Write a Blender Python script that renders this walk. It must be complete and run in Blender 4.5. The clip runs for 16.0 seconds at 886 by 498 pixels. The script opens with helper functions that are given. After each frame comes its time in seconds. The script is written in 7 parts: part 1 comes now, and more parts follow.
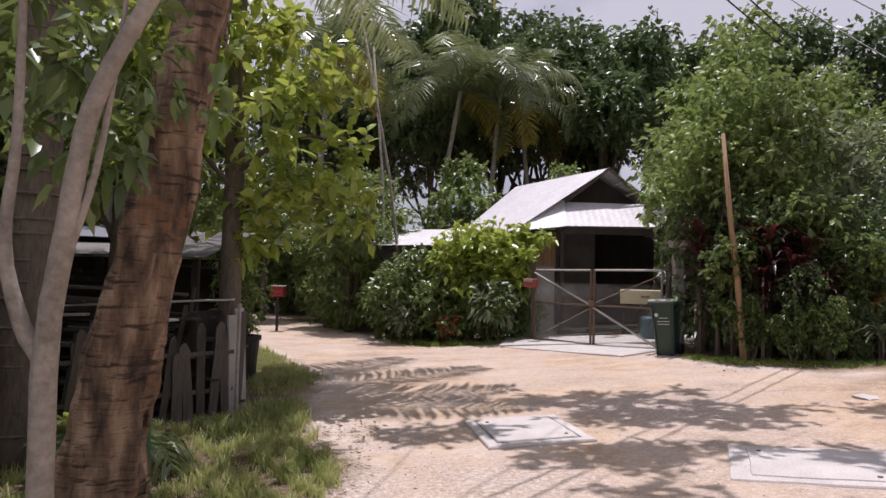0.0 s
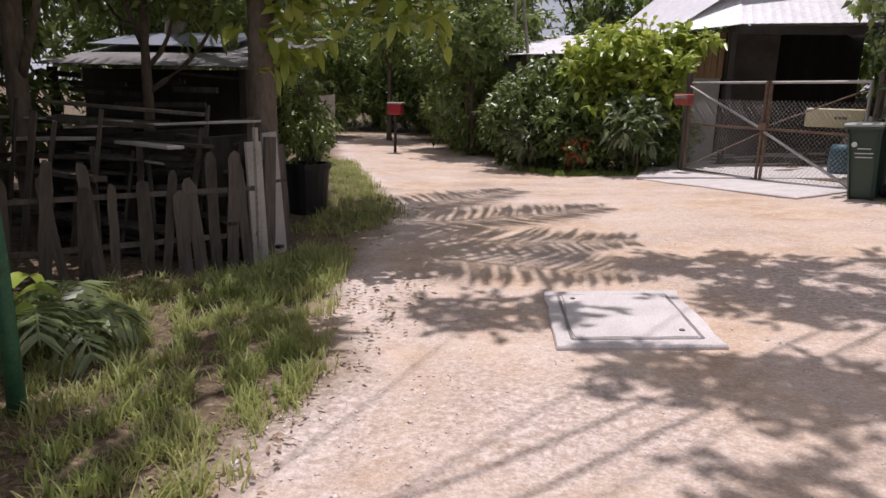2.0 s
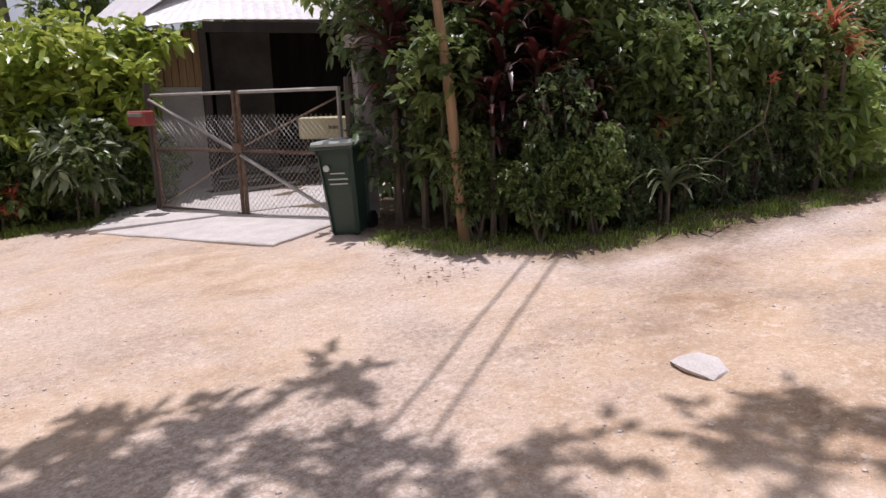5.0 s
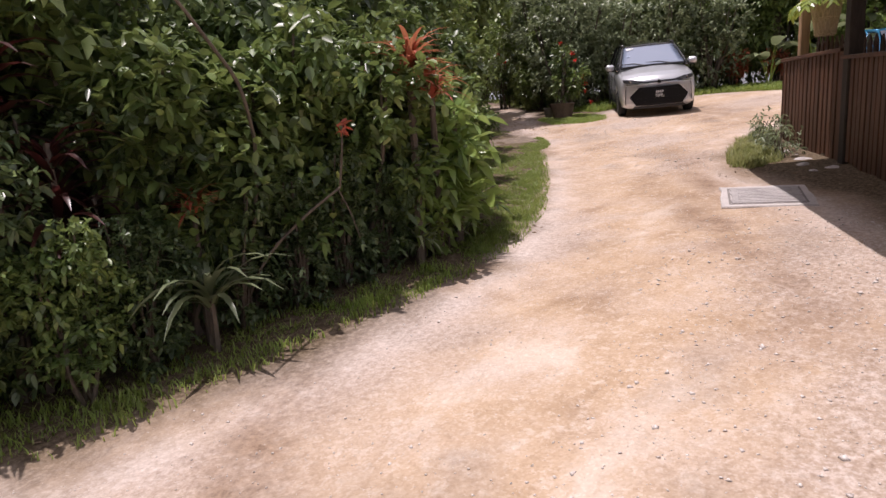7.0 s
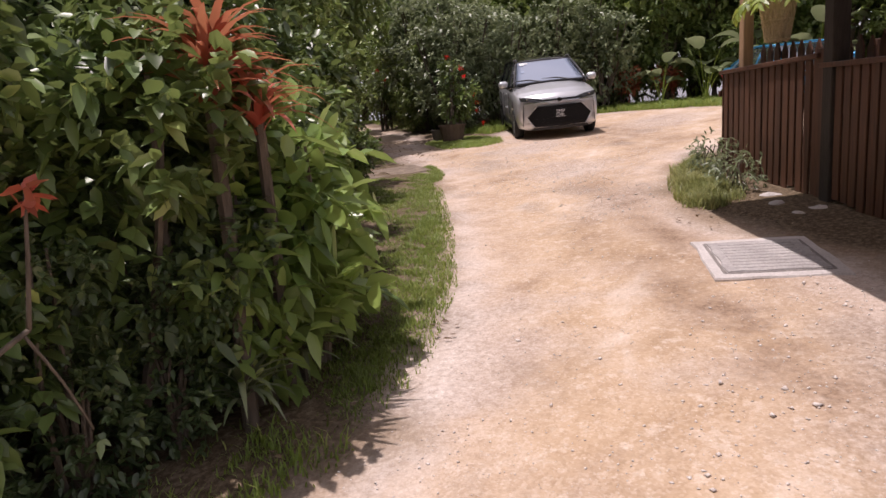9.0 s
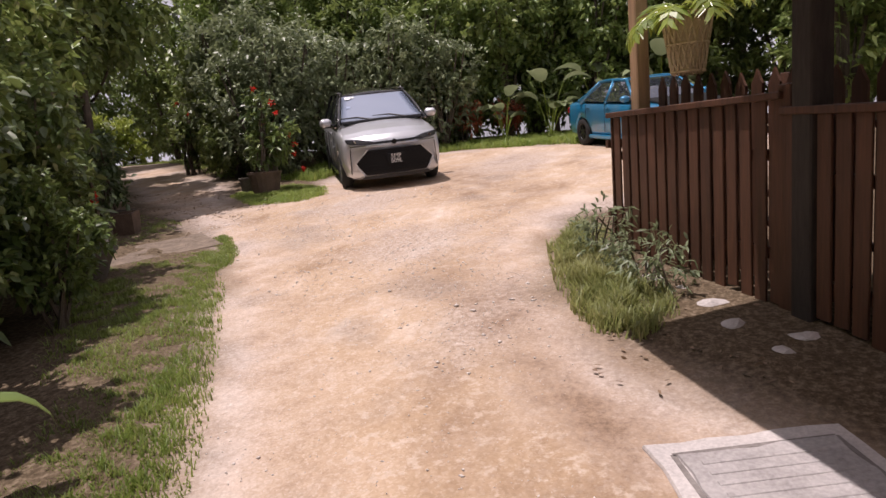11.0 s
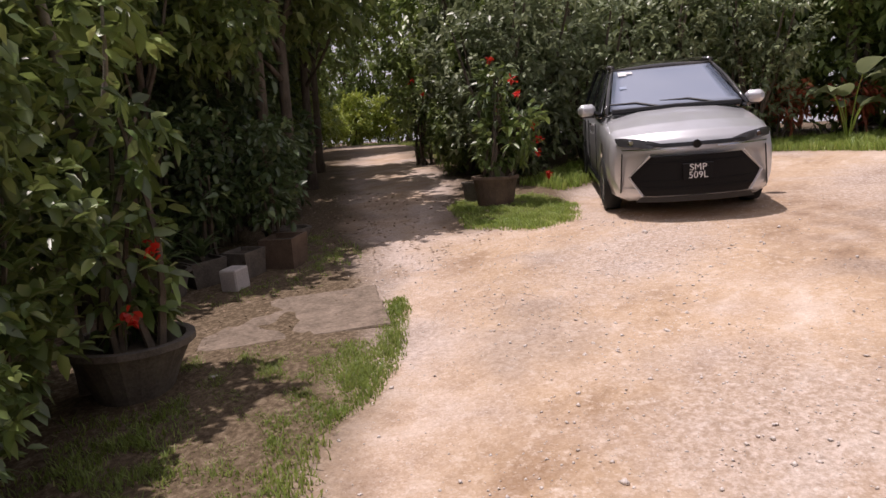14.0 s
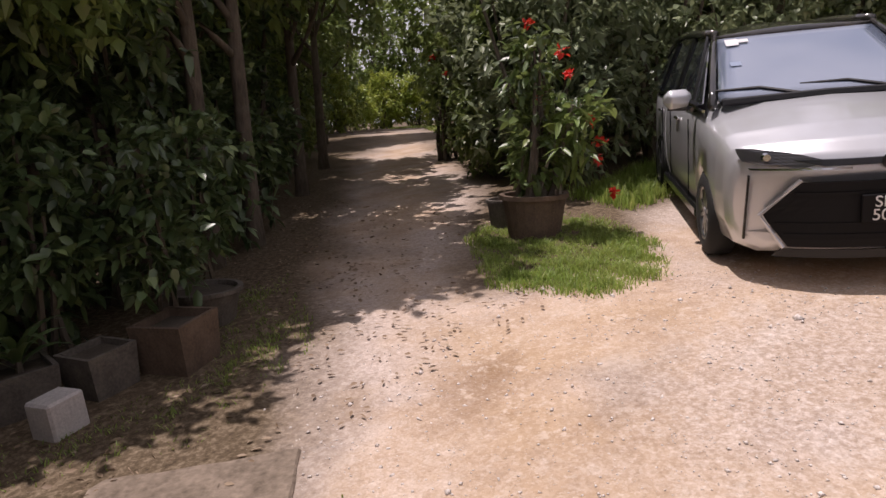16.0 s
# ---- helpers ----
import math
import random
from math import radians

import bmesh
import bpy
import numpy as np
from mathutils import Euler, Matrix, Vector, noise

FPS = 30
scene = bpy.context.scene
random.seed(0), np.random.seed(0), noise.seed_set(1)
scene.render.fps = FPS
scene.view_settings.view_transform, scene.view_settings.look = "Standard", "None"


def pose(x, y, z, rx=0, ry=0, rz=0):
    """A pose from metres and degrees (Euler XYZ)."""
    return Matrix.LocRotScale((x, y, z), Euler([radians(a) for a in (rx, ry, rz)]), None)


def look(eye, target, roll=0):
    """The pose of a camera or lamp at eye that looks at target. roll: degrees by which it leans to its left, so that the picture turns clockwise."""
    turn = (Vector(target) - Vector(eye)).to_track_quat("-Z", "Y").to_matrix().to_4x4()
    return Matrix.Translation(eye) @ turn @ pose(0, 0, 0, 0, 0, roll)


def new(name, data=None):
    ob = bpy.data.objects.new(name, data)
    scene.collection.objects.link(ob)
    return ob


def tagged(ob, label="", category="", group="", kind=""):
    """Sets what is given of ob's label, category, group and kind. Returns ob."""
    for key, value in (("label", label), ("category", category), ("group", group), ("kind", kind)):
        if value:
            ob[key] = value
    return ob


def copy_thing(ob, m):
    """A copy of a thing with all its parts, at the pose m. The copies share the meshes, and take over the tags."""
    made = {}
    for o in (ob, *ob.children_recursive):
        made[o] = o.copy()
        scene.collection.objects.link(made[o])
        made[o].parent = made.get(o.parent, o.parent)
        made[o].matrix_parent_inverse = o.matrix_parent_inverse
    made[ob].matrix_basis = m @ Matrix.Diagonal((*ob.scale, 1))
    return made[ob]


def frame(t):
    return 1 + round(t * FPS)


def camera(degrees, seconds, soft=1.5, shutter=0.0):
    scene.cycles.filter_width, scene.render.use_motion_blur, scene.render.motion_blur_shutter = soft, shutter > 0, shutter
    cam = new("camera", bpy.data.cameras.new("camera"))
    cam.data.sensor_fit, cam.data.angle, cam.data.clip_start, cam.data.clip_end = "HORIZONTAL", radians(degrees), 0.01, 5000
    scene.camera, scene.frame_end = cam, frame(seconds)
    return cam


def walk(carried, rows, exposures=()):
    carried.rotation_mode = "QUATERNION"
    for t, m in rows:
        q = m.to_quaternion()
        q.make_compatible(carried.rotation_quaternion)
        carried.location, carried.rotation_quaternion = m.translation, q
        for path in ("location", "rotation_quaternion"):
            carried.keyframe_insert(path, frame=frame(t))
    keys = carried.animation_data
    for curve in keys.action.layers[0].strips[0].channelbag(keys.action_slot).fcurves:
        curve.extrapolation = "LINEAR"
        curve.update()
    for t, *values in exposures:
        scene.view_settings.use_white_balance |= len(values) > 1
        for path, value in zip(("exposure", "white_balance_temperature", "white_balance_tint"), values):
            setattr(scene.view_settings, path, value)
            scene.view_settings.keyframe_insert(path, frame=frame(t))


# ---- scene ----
cam = camera(67.2, 16.0)
METRES, EYE, TILT, LEAN, TURN = 20.5, 1.5, 0.0, 0.0, 0.0
ROWS = [
    (0.0, 0.0, 0.0, 0.0, -0.08, 2.9, -1.58),
    (0.5, 0.0093, 0.0274, -0.0, 5.19, -4.05, -1.69),
    (1.0, 0.0177, 0.054, -0.0012, 9.32, -8.15, -1.8),
    (1.5, 0.0247, 0.0814, -0.0003, 9.91, -11.55, -1.62),
    (2.0, 0.0306, 0.1046, 0.0007, 13.36, -13.0, -1.53),
    (2.5, 0.0394, 0.1294, 0.0026, 15.42, -13.17, -1.22),
    (3.0, 0.0495, 0.1575, 0.0042, 11.4, -13.27, -0.78),
    (3.5, 0.0609, 0.1854, 0.005, 5.29, -13.42, -0.28),
    (4.0, 0.0769, 0.2076, 0.0058, -2.96, -13.05, 0.29),
    (4.5, 0.0965, 0.2286, 0.0067, -12.54, -13.09, 0.95),
    (5.0, 0.1187, 0.2463, 0.0106, -21.55, -12.82, 1.54),
    (7.5, 0.2487, 0.3267, 0.0185, -51.33, -10.86, 3.26),
    (8.0, 0.27, 0.346, 0.0182, -51.82, -9.53, 3.3),
    (8.5, 0.2962, 0.364, 0.0207, -54.54, -9.79, 3.55),
    (9.0, 0.3225, 0.3802, 0.0214, -59.06, -10.58, 3.94),
    (9.5, 0.3544, 0.3937, 0.0252, -68.17, -10.63, 4.49),
    (12.0, 0.511, 0.448, 0.0375, -72.9, -9.02, 4.62),
    (12.5, 0.5376, 0.4607, 0.0392, -67.05, -8.62, 4.3),
    (13.0, 0.5701, 0.4789, 0.0416, -59.27, -8.5, 3.51),
    (13.5, 0.6002, 0.4978, 0.0435, -54.11, -9.33, 2.95),
    (14.0, 0.6247, 0.5168, 0.0464, -51.19, -9.39, 2.64),
    (14.5, 0.6573, 0.5383, 0.0486, -49.04, -9.96, 2.79),
    (15.0, 0.6863, 0.5556, 0.0516, -49.04, -10.69, 2.73),
    (15.5, 0.7127, 0.5744, 0.0529, -48.95, -11.11, 2.75),
    (16.0, 0.7393, 0.5954, 0.0555, -47.96, -10.97, 2.69),
]
walk(cam, [(t, pose(0, 0, EYE, TILT, LEAN, TURN) @ pose(METRES * x, METRES * y, METRES * z, 90 + pitch, roll, yaw)) for t, x, y, z, yaw, pitch, roll in ROWS],
     [(0.0, -0.33, 6050, 20), (5.2, -0.32, 6050, 20), (8.0, -0.32, 6400, 24), (16.0, -0.41, 6450, 23)])

# ---- world, sun, exposure ----
SUN_DIR = Vector((-0.05, 0.22, 0.97)).normalized()
world = bpy.data.worlds.new("sky_world")
scene.world = world
world.use_nodes = True
wn = world.node_tree
sky = wn.nodes.new("ShaderNodeTexSky")
sky.sky_type = "NISHITA"
sky.sun_disc = False
sky.sun_elevation = math.asin(SUN_DIR.z)
sky.sun_rotation = math.atan2(SUN_DIR.x, SUN_DIR.y)
sky.air_density, sky.dust_density = 1.0, 2.5
cloud_at = wn.nodes.new("ShaderNodeTexCoord")
cloud = wn.nodes.new("ShaderNodeTexNoise")
cloud.inputs["Scale"].default_value, cloud.inputs["Detail"].default_value = 2.2, 6.0
wn.links.new(cloud_at.outputs["Generated"], cloud.inputs["Vector"])
cover_of = wn.nodes.new("ShaderNodeMapRange")
cover_of.inputs[1].default_value, cover_of.inputs[2].default_value, cover_of.inputs[4].default_value = 0.28, 0.5, 0.92
wn.links.new(cloud.outputs[0], cover_of.inputs[0])
clouds = wn.nodes.new("ShaderNodeMix")
clouds.data_type = "RGBA"
clouds.inputs[7].default_value = (10.5, 10.2, 10.6, 1)
wn.links.new(cover_of.outputs[0], clouds.inputs[0])
wn.links.new(sky.outputs[0], clouds.inputs[6])
wn.links.new(clouds.outputs[2], wn.nodes["Background"].inputs[0])
wn.nodes["Background"].inputs[1].default_value = 0.076
sun_data = bpy.data.lights.new("sun", "SUN")
sun_data.energy, sun_data.angle, sun_data.color = 5.0, radians(0.53), (1.0, 0.94, 0.87)
sun = new("sun", sun_data)
sun.matrix_world = look(SUN_DIR * 60, (0, 0, 0))


# ---- materials ----
def links_of(name):
    m = bpy.data.materials.new(name)
    m.use_nodes = True
    nt = m.node_tree
    return m, nt, nt.nodes["Principled BSDF"]


def node(nt, kind, **values):
    n = nt.nodes.new(kind)
    for key, value in values.items():
        n.inputs[key.replace("_", " ")].default_value = value
    return n


def ramp(nt, source, stops):
    r = nt.nodes.new("ShaderNodeValToRGB")
    while len(r.color_ramp.elements) < len(stops):
        r.color_ramp.elements.new(0.5)
    for e, (p, c) in zip(r.color_ramp.elements, stops):
        e.position = p
        e.color = (*c, 1)
    nt.links.new(source, r.inputs[0])
    return r.outputs[0]


def mix(nt, fac, a, b, mode="MIX"):
    m = nt.nodes.new("ShaderNodeMix")
    m.data_type, m.blend_type = "RGBA", mode
    for socket, value in ((m.inputs[0], fac), (m.inputs[6], a), (m.inputs[7], b)):
        if isinstance(value, (int, float)):
            socket.default_value = value
        elif isinstance(value, tuple):
            socket.default_value = (*value, 1)
        else:
            nt.links.new(value, socket)
    return m.outputs[2]


def noise_of(nt, scale, detail=4.0, rough=0.6, stretch=None, generated=False):
    c = nt.nodes.new("ShaderNodeTexCoord")
    out = c.outputs[3]
    if stretch:
        mp = nt.nodes.new("ShaderNodeMapping")
        mp.inputs[3].default_value = stretch
        nt.links.new(out, mp.inputs[0])
        out = mp.outputs[0]
    n = node(nt, "ShaderNodeTexNoise", Scale=scale, Detail=detail, Roughness=rough)
    nt.links.new(out, n.inputs[0])
    return n.outputs[0]


def bump(nt, bsdf, height, strength=0.4, distance=0.01):
    b = node(nt, "ShaderNodeBump", Strength=strength, Distance=distance)
    nt.links.new(height, b.inputs["Height"])
    nt.links.new(b.outputs[0], bsdf.inputs["Normal"])


def surface(name, dark, light, scale=6.0, rough=0.8, metal=0.0, stretch=None, bumps=0.4, distance=0.006, fine=60.0, coat=0.0):
    """Two-scale mottled surface."""
    m, nt, b = links_of(name)
    big = noise_of(nt, scale, stretch=stretch)
    small = noise_of(nt, fine, 3.0, stretch=stretch)
    col = ramp(nt, big, [(0.3, dark), (0.7, light)])
    col = mix(nt, 0.35, col, ramp(nt, small, [(0.3, tuple(c * 0.6 for c in dark)), (0.7, tuple(min(1, c * 1.15) for c in light))]))
    nt.links.new(col, b.inputs["Base Color"])
    b.inputs["Roughness"].default_value = rough
    b.inputs["Metallic"].default_value = metal
    b.inputs["Coat Weight"].default_value = coat
    if bumps:
        bump(nt, b, small, bumps, distance)
    return m


def leaf_material(name, dark, light, young, rough=0.38, through_light=0.4, fresh=0.6):
    m, nt, b = links_of(name)
    g = nt.nodes.new("ShaderNodeNewGeometry")
    info = nt.nodes.new("ShaderNodeObjectInfo")
    col = ramp(nt, g.outputs["Random Per Island"], [(0.0, dark), (0.6, light), (0.93, light), (1.0, young)])
    patch = noise_of(nt, 1.3, 2.0)
    col = mix(nt, ramp(nt, patch, [(0.35, (0, 0, 0)), (0.75, (fresh, fresh, fresh))]), col, young)
    hue = node(nt, "ShaderNodeHueSaturation")
    vary = nt.nodes.new("ShaderNodeMapRange")
    vary.inputs[3].default_value, vary.inputs[4].default_value = 0.8, 1.2
    nt.links.new(info.outputs["Random"], vary.inputs[0])
    nt.links.new(vary.outputs[0], hue.inputs["Value"])
    nt.links.new(col, hue.inputs["Color"])
    nt.links.new(hue.outputs[0], b.inputs["Base Color"])
    b.inputs["Roughness"].default_value = rough
    b.inputs["Specular IOR Level"].default_value = 0.65
    t = nt.nodes.new("ShaderNodeBsdfTranslucent")
    nt.links.new(mix(nt, 0.5, hue.outputs[0], young), t.inputs[0])
    s = nt.nodes.new("ShaderNodeMixShader")
    s.inputs[0].default_value = through_light
    nt.links.new(b.outputs[0], s.inputs[1])
    nt.links.new(t.outputs[0], s.inputs[2])
    nt.links.new(s.outputs[0], nt.nodes["Material Output"].inputs[0])
    return m


def plain(name, colour, rough=0.5, metal=0.0, coat=0.0):
    m, nt, b = links_of(name)
    n = noise_of(nt, 25.0)
    nt.links.new(mix(nt, n, tuple(c * 0.85 for c in colour), tuple(min(1, c * 1.1) for c in colour)), b.inputs["Base Color"])
    b.inputs["Roughness"].default_value = rough
    b.inputs["Metallic"].default_value = metal
    b.inputs["Coat Weight"].default_value = coat
    return m


LEAF = leaf_material("leaf_green", (0.035, 0.066, 0.018), (0.15, 0.23, 0.06), (0.42, 0.5, 0.15), 0.4, 0.28)
LEAF_HEDGE = leaf_material("leaf_hedge", (0.02, 0.04, 0.013), (0.11, 0.18, 0.048), (0.4, 0.48, 0.15), 0.38, 0.24, 0.42)
# Leaf green raised so the ginger carries sunlight in its colour
LEAF_GINGER_LIT = leaf_material("leaf_ginger_lit", (0.06, 0.12, 0.028), (0.22, 0.34, 0.08), (0.44, 0.53, 0.15), 0.34, 0.34, 0.5)
GRASS_DRY = leaf_material("grass_part_dry", (0.13, 0.18, 0.045), (0.3, 0.37, 0.09), (0.6, 0.56, 0.26), 0.5, 0.4)
LEAF_DARK = leaf_material("leaf_dark", (0.024, 0.046, 0.018), (0.085, 0.135, 0.05), (0.28, 0.36, 0.14), 0.36, 0.2, 0.35)
LEAF_BRIGHT = leaf_material("leaf_bright", (0.12, 0.2, 0.03), (0.3, 0.42, 0.07), (0.6, 0.62, 0.13), 0.33, 0.36)
LEAF_GREY = leaf_material("leaf_greyish", (0.06, 0.09, 0.045), (0.18, 0.23, 0.115), (0.4, 0.44, 0.24), 0.42, 0.28)
LEAF_RED = leaf_material("leaf_red", (0.02, 0.012, 0.01), (0.06, 0.02, 0.018), (0.17, 0.035, 0.032), 0.38, 0.25)
LEAF_ORANGE = leaf_material("leaf_orange", (0.3, 0.06, 0.04), (0.55, 0.12, 0.08), (0.6, 0.3, 0.14), 0.4, 0.35)
LEAF_PALM = leaf_material("leaf_palm", (0.05, 0.085, 0.03), (0.15, 0.2, 0.08), (0.34, 0.37, 0.16), 0.28, 0.3)
LEAF_YELLOW = leaf_material("leaf_yellowing", (0.25, 0.22, 0.03), (0.5, 0.4, 0.06), (0.55, 0.44, 0.1))
FLOWER = leaf_material("flower_red", (0.5, 0.01, 0.01), (0.75, 0.03, 0.02), (0.8, 0.1, 0.05))
GRASS = leaf_material("grass_blades", (0.1, 0.17, 0.025), (0.23, 0.36, 0.05), (0.5, 0.52, 0.17), 0.5, 0.42, 0.35)
DRY_LEAF = leaf_material("dry_leaf", (0.14, 0.08, 0.045), (0.32, 0.21, 0.12), (0.55, 0.44, 0.32), 0.7, 0.1)
BARK = surface("bark_grey", (0.07, 0.055, 0.04), (0.2, 0.16, 0.12), 5.0, 0.9, stretch=(1, 1, 0.35), bumps=0.8, distance=0.02, fine=25)
def ringed_bark(name):
    """Brown bark with short level cracks, torn paler patches and upright streaks."""
    m, nt, b = links_of(name)
    rings = noise_of(nt, 9.0, 4.0, 0.6, stretch=(0.5, 0.5, 3.2))
    streak = noise_of(nt, 8.0, 4.0, 0.6, stretch=(1, 1, 0.3))
    torn = noise_of(nt, 3.0, 5.0, 0.65)
    col = ramp(nt, streak, [(0.34, (0.05, 0.034, 0.024)), (0.5, (0.19, 0.12, 0.075)), (0.66, (0.38, 0.26, 0.17))])
    col = mix(nt, ramp(nt, rings, [(0.36, (0.85, 0.85, 0.85)), (0.46, (0, 0, 0))]), col, (0.03, 0.02, 0.014))
    col = mix(nt, ramp(nt, torn, [(0.57, (0, 0, 0)), (0.64, (0.6, 0.6, 0.6))]), col, (0.28, 0.14, 0.07))
    nt.links.new(col, b.inputs["Base Color"])
    b.inputs["Roughness"].default_value = 0.9
    bump(nt, b, mix(nt, 0.5, rings, streak), 1.0, 0.05)
    return m


BARK_RED = ringed_bark("bark_reddish")
BARK_PALE = surface("bark_pale", (0.17, 0.145, 0.115), (0.4, 0.35, 0.29), 5.0, 0.85, bumps=0.5, distance=0.01, fine=30)
WOOD_GREY = surface("weathered_wood", (0.05, 0.042, 0.034), (0.17, 0.145, 0.12), 7.0, 0.9, stretch=(1, 1, 0.12), bumps=0.6, fine=40)
WOOD_BROWN = surface("stained_wood", (0.05, 0.022, 0.012), (0.13, 0.055, 0.029), 6.0, 0.6, stretch=(1, 1, 0.1), bumps=0.4, fine=40)
WOOD_POLE = surface("pole_wood", (0.28, 0.17, 0.09), (0.46, 0.30, 0.17), 5.0, 0.8, stretch=(1, 1, 0.1), bumps=0.5, fine=30)
OLD_SHEET = surface("old_sheet", (0.12, 0.11, 0.105), (0.27, 0.25, 0.24), 3.0, 0.7, bumps=0.2)
CONCRETE = surface("concrete", (0.46, 0.42, 0.40), (0.66, 0.61, 0.58), 3.0, 0.9, bumps=0.4, fine=70)
ROOF_METAL = surface("roof_sheet", (0.6, 0.58, 0.6), (0.76, 0.74, 0.76), 1.5, 0.5, metal=0.0, bumps=0.1, fine=12)
STEEL = surface("galvanised_steel", (0.3, 0.29, 0.27), (0.5, 0.48, 0.45), 9.0, 0.5, metal=0.6, bumps=0.1)
RUST = surface("rusty_steel", (0.10, 0.06, 0.04), (0.26, 0.18, 0.13), 9.0, 0.8, metal=0.2, bumps=0.3)
WOOD_OLD = surface("rotten_wood", (0.03, 0.026, 0.02), (0.11, 0.095, 0.075), 9.0, 0.95, stretch=(1, 1, 0.2), bumps=0.8, fine=40)
# Dirt-mottled wall, lowered in tone to carry the carport's shade
WALL_DIRTY_SHADED = surface("dirty_shaded_wall", (0.09, 0.08, 0.07), (0.2, 0.18, 0.16), 2.0, 0.9, bumps=0.2)
BIN_GREEN = plain("bin_green", (0.035, 0.065, 0.05), 0.45)
BLACK = plain("black_plastic", (0.01, 0.01, 0.011), 0.5)
STONE = surface("gravel_stone", (0.55, 0.47, 0.42), (0.82, 0.76, 0.71), 30.0, 0.9, bumps=0.3)

# ---- ground height ----
EARTH_STEP = 0.077


def ground_z(x, y):
    xs = 0.5 * (x + np.sqrt(x * x + 1.0))
    xs = xs - 0.5 * ((xs - 30) + np.sqrt((xs - 30) ** 2 + 4))
    return EARTH_STEP * xs - 0.03 + 0.012 * np.clip(y - 8, 0, 8) * np.exp(-((x - 2.5) / 4) ** 2)


# ---- mesh helpers ----
def mesh_of(name, verts, faces, material, smooth=False):
    me = bpy.data.meshes.new(name)
    me.from_pydata([tuple(v) for v in verts], [], faces)
    me.materials.append(material)
    if smooth:
        me.polygons.foreach_set("use_smooth", [True] * len(me.polygons))
    me.update()
    return me


def part(name, bm, material, parent, label="", smooth=False):
    if isinstance(bm, bpy.types.Mesh):
        me = bm
    else:
        me = bpy.data.meshes.new(name)
        bm.to_mesh(me)
        bm.free()
        me.materials.append(material)
        if smooth:
            me.polygons.foreach_set("use_smooth", [True] * len(me.polygons))
    ob = new(name, me)
    if parent:
        ob.parent = parent
    if label:
        ob["label"] = label
    return ob


def thing(name, m, label, category, group="", kind=""):
    ob = new(name)
    ob.empty_display_size = 0.2
    ob.matrix_basis = m
    return tagged(ob, label, category, group, kind)


def at_ground(x, y, turn=0.0, dz=0.0):
    return pose(x, y, float(ground_z(x, y)) + dz, 0, 0, turn)


def box(sx, sy, sz, m=None, bevel=0.0, bm=None):
    """A box with its base centre at the origin of m."""
    bm = bm or bmesh.new()
    made = bmesh.ops.create_cube(bm, size=1.0, matrix=(m or Matrix()) @ Matrix.Translation((0, 0, sz / 2)) @ Matrix.Diagonal((sx, sy, sz, 1)))
    if bevel:
        edges = list({e for v in made["verts"] for e in v.link_edges})
        bmesh.ops.bevel(bm, geom=edges, offset=bevel, segments=1, affect="EDGES", profile=0.5)
    return bm


def tube(points, radii, sides=8, bm=None, rough_amount=0.0, seed=0):
    """A tapered tube along points."""
    bm = bm or bmesh.new()
    rng = random.Random(seed)
    pts = [Vector(p) for p in points]
    rings = []
    for i, p in enumerate(pts):
        d = (pts[min(i + 1, len(pts) - 1)] - pts[max(i - 1, 0)]).normalized()
        a = d.orthogonal().normalized() if abs(d.z) < 0.9 else Vector((1, 0, 0))
        a = (a - d * a.dot(d)).normalized()
        b = d.cross(a)
        ring = []
        for k in range(sides):
            ang = 2 * math.pi * k / sides
            r = radii[i] * (1 + rough_amount * rng.uniform(-1, 1))
            ring.append(bm.verts.new(p + (a * math.cos(ang) + b * math.sin(ang)) * r))
        rings.append(ring)
    for r0, r1 in zip(rings, rings[1:]):
        for k in range(sides):
            bm.faces.new((r0[k], r0[(k + 1) % sides], r1[(k + 1) % sides], r1[k]))
    bm.faces.new(rings[0][::-1])
    bm.faces.new(rings[-1])
    return bm


def smooth_line(points, n):
    """Catmull-Rom through points, n steps in each span."""
    p = [Vector(q) for q in points]
    p = [p[0] * 2 - p[1]] + p + [p[-1] * 2 - p[-2]]
    out = []
    for i in range(1, len(p) - 2):
        for k in range(n):
            t = k / n
            out.append(0.5 * ((2 * p[i]) + (p[i + 1] - p[i - 1]) * t + (2 * p[i - 1] - 5 * p[i] + 4 * p[i + 1] - p[i + 2]) * t * t
                              + (3 * p[i] - p[i - 1] - 3 * p[i + 1] + p[i + 2]) * t ** 3))
    return out + [p[-2]]


def unit(a):
    return a / np.maximum(np.linalg.norm(a, axis=1, keepdims=True), 1e-6)


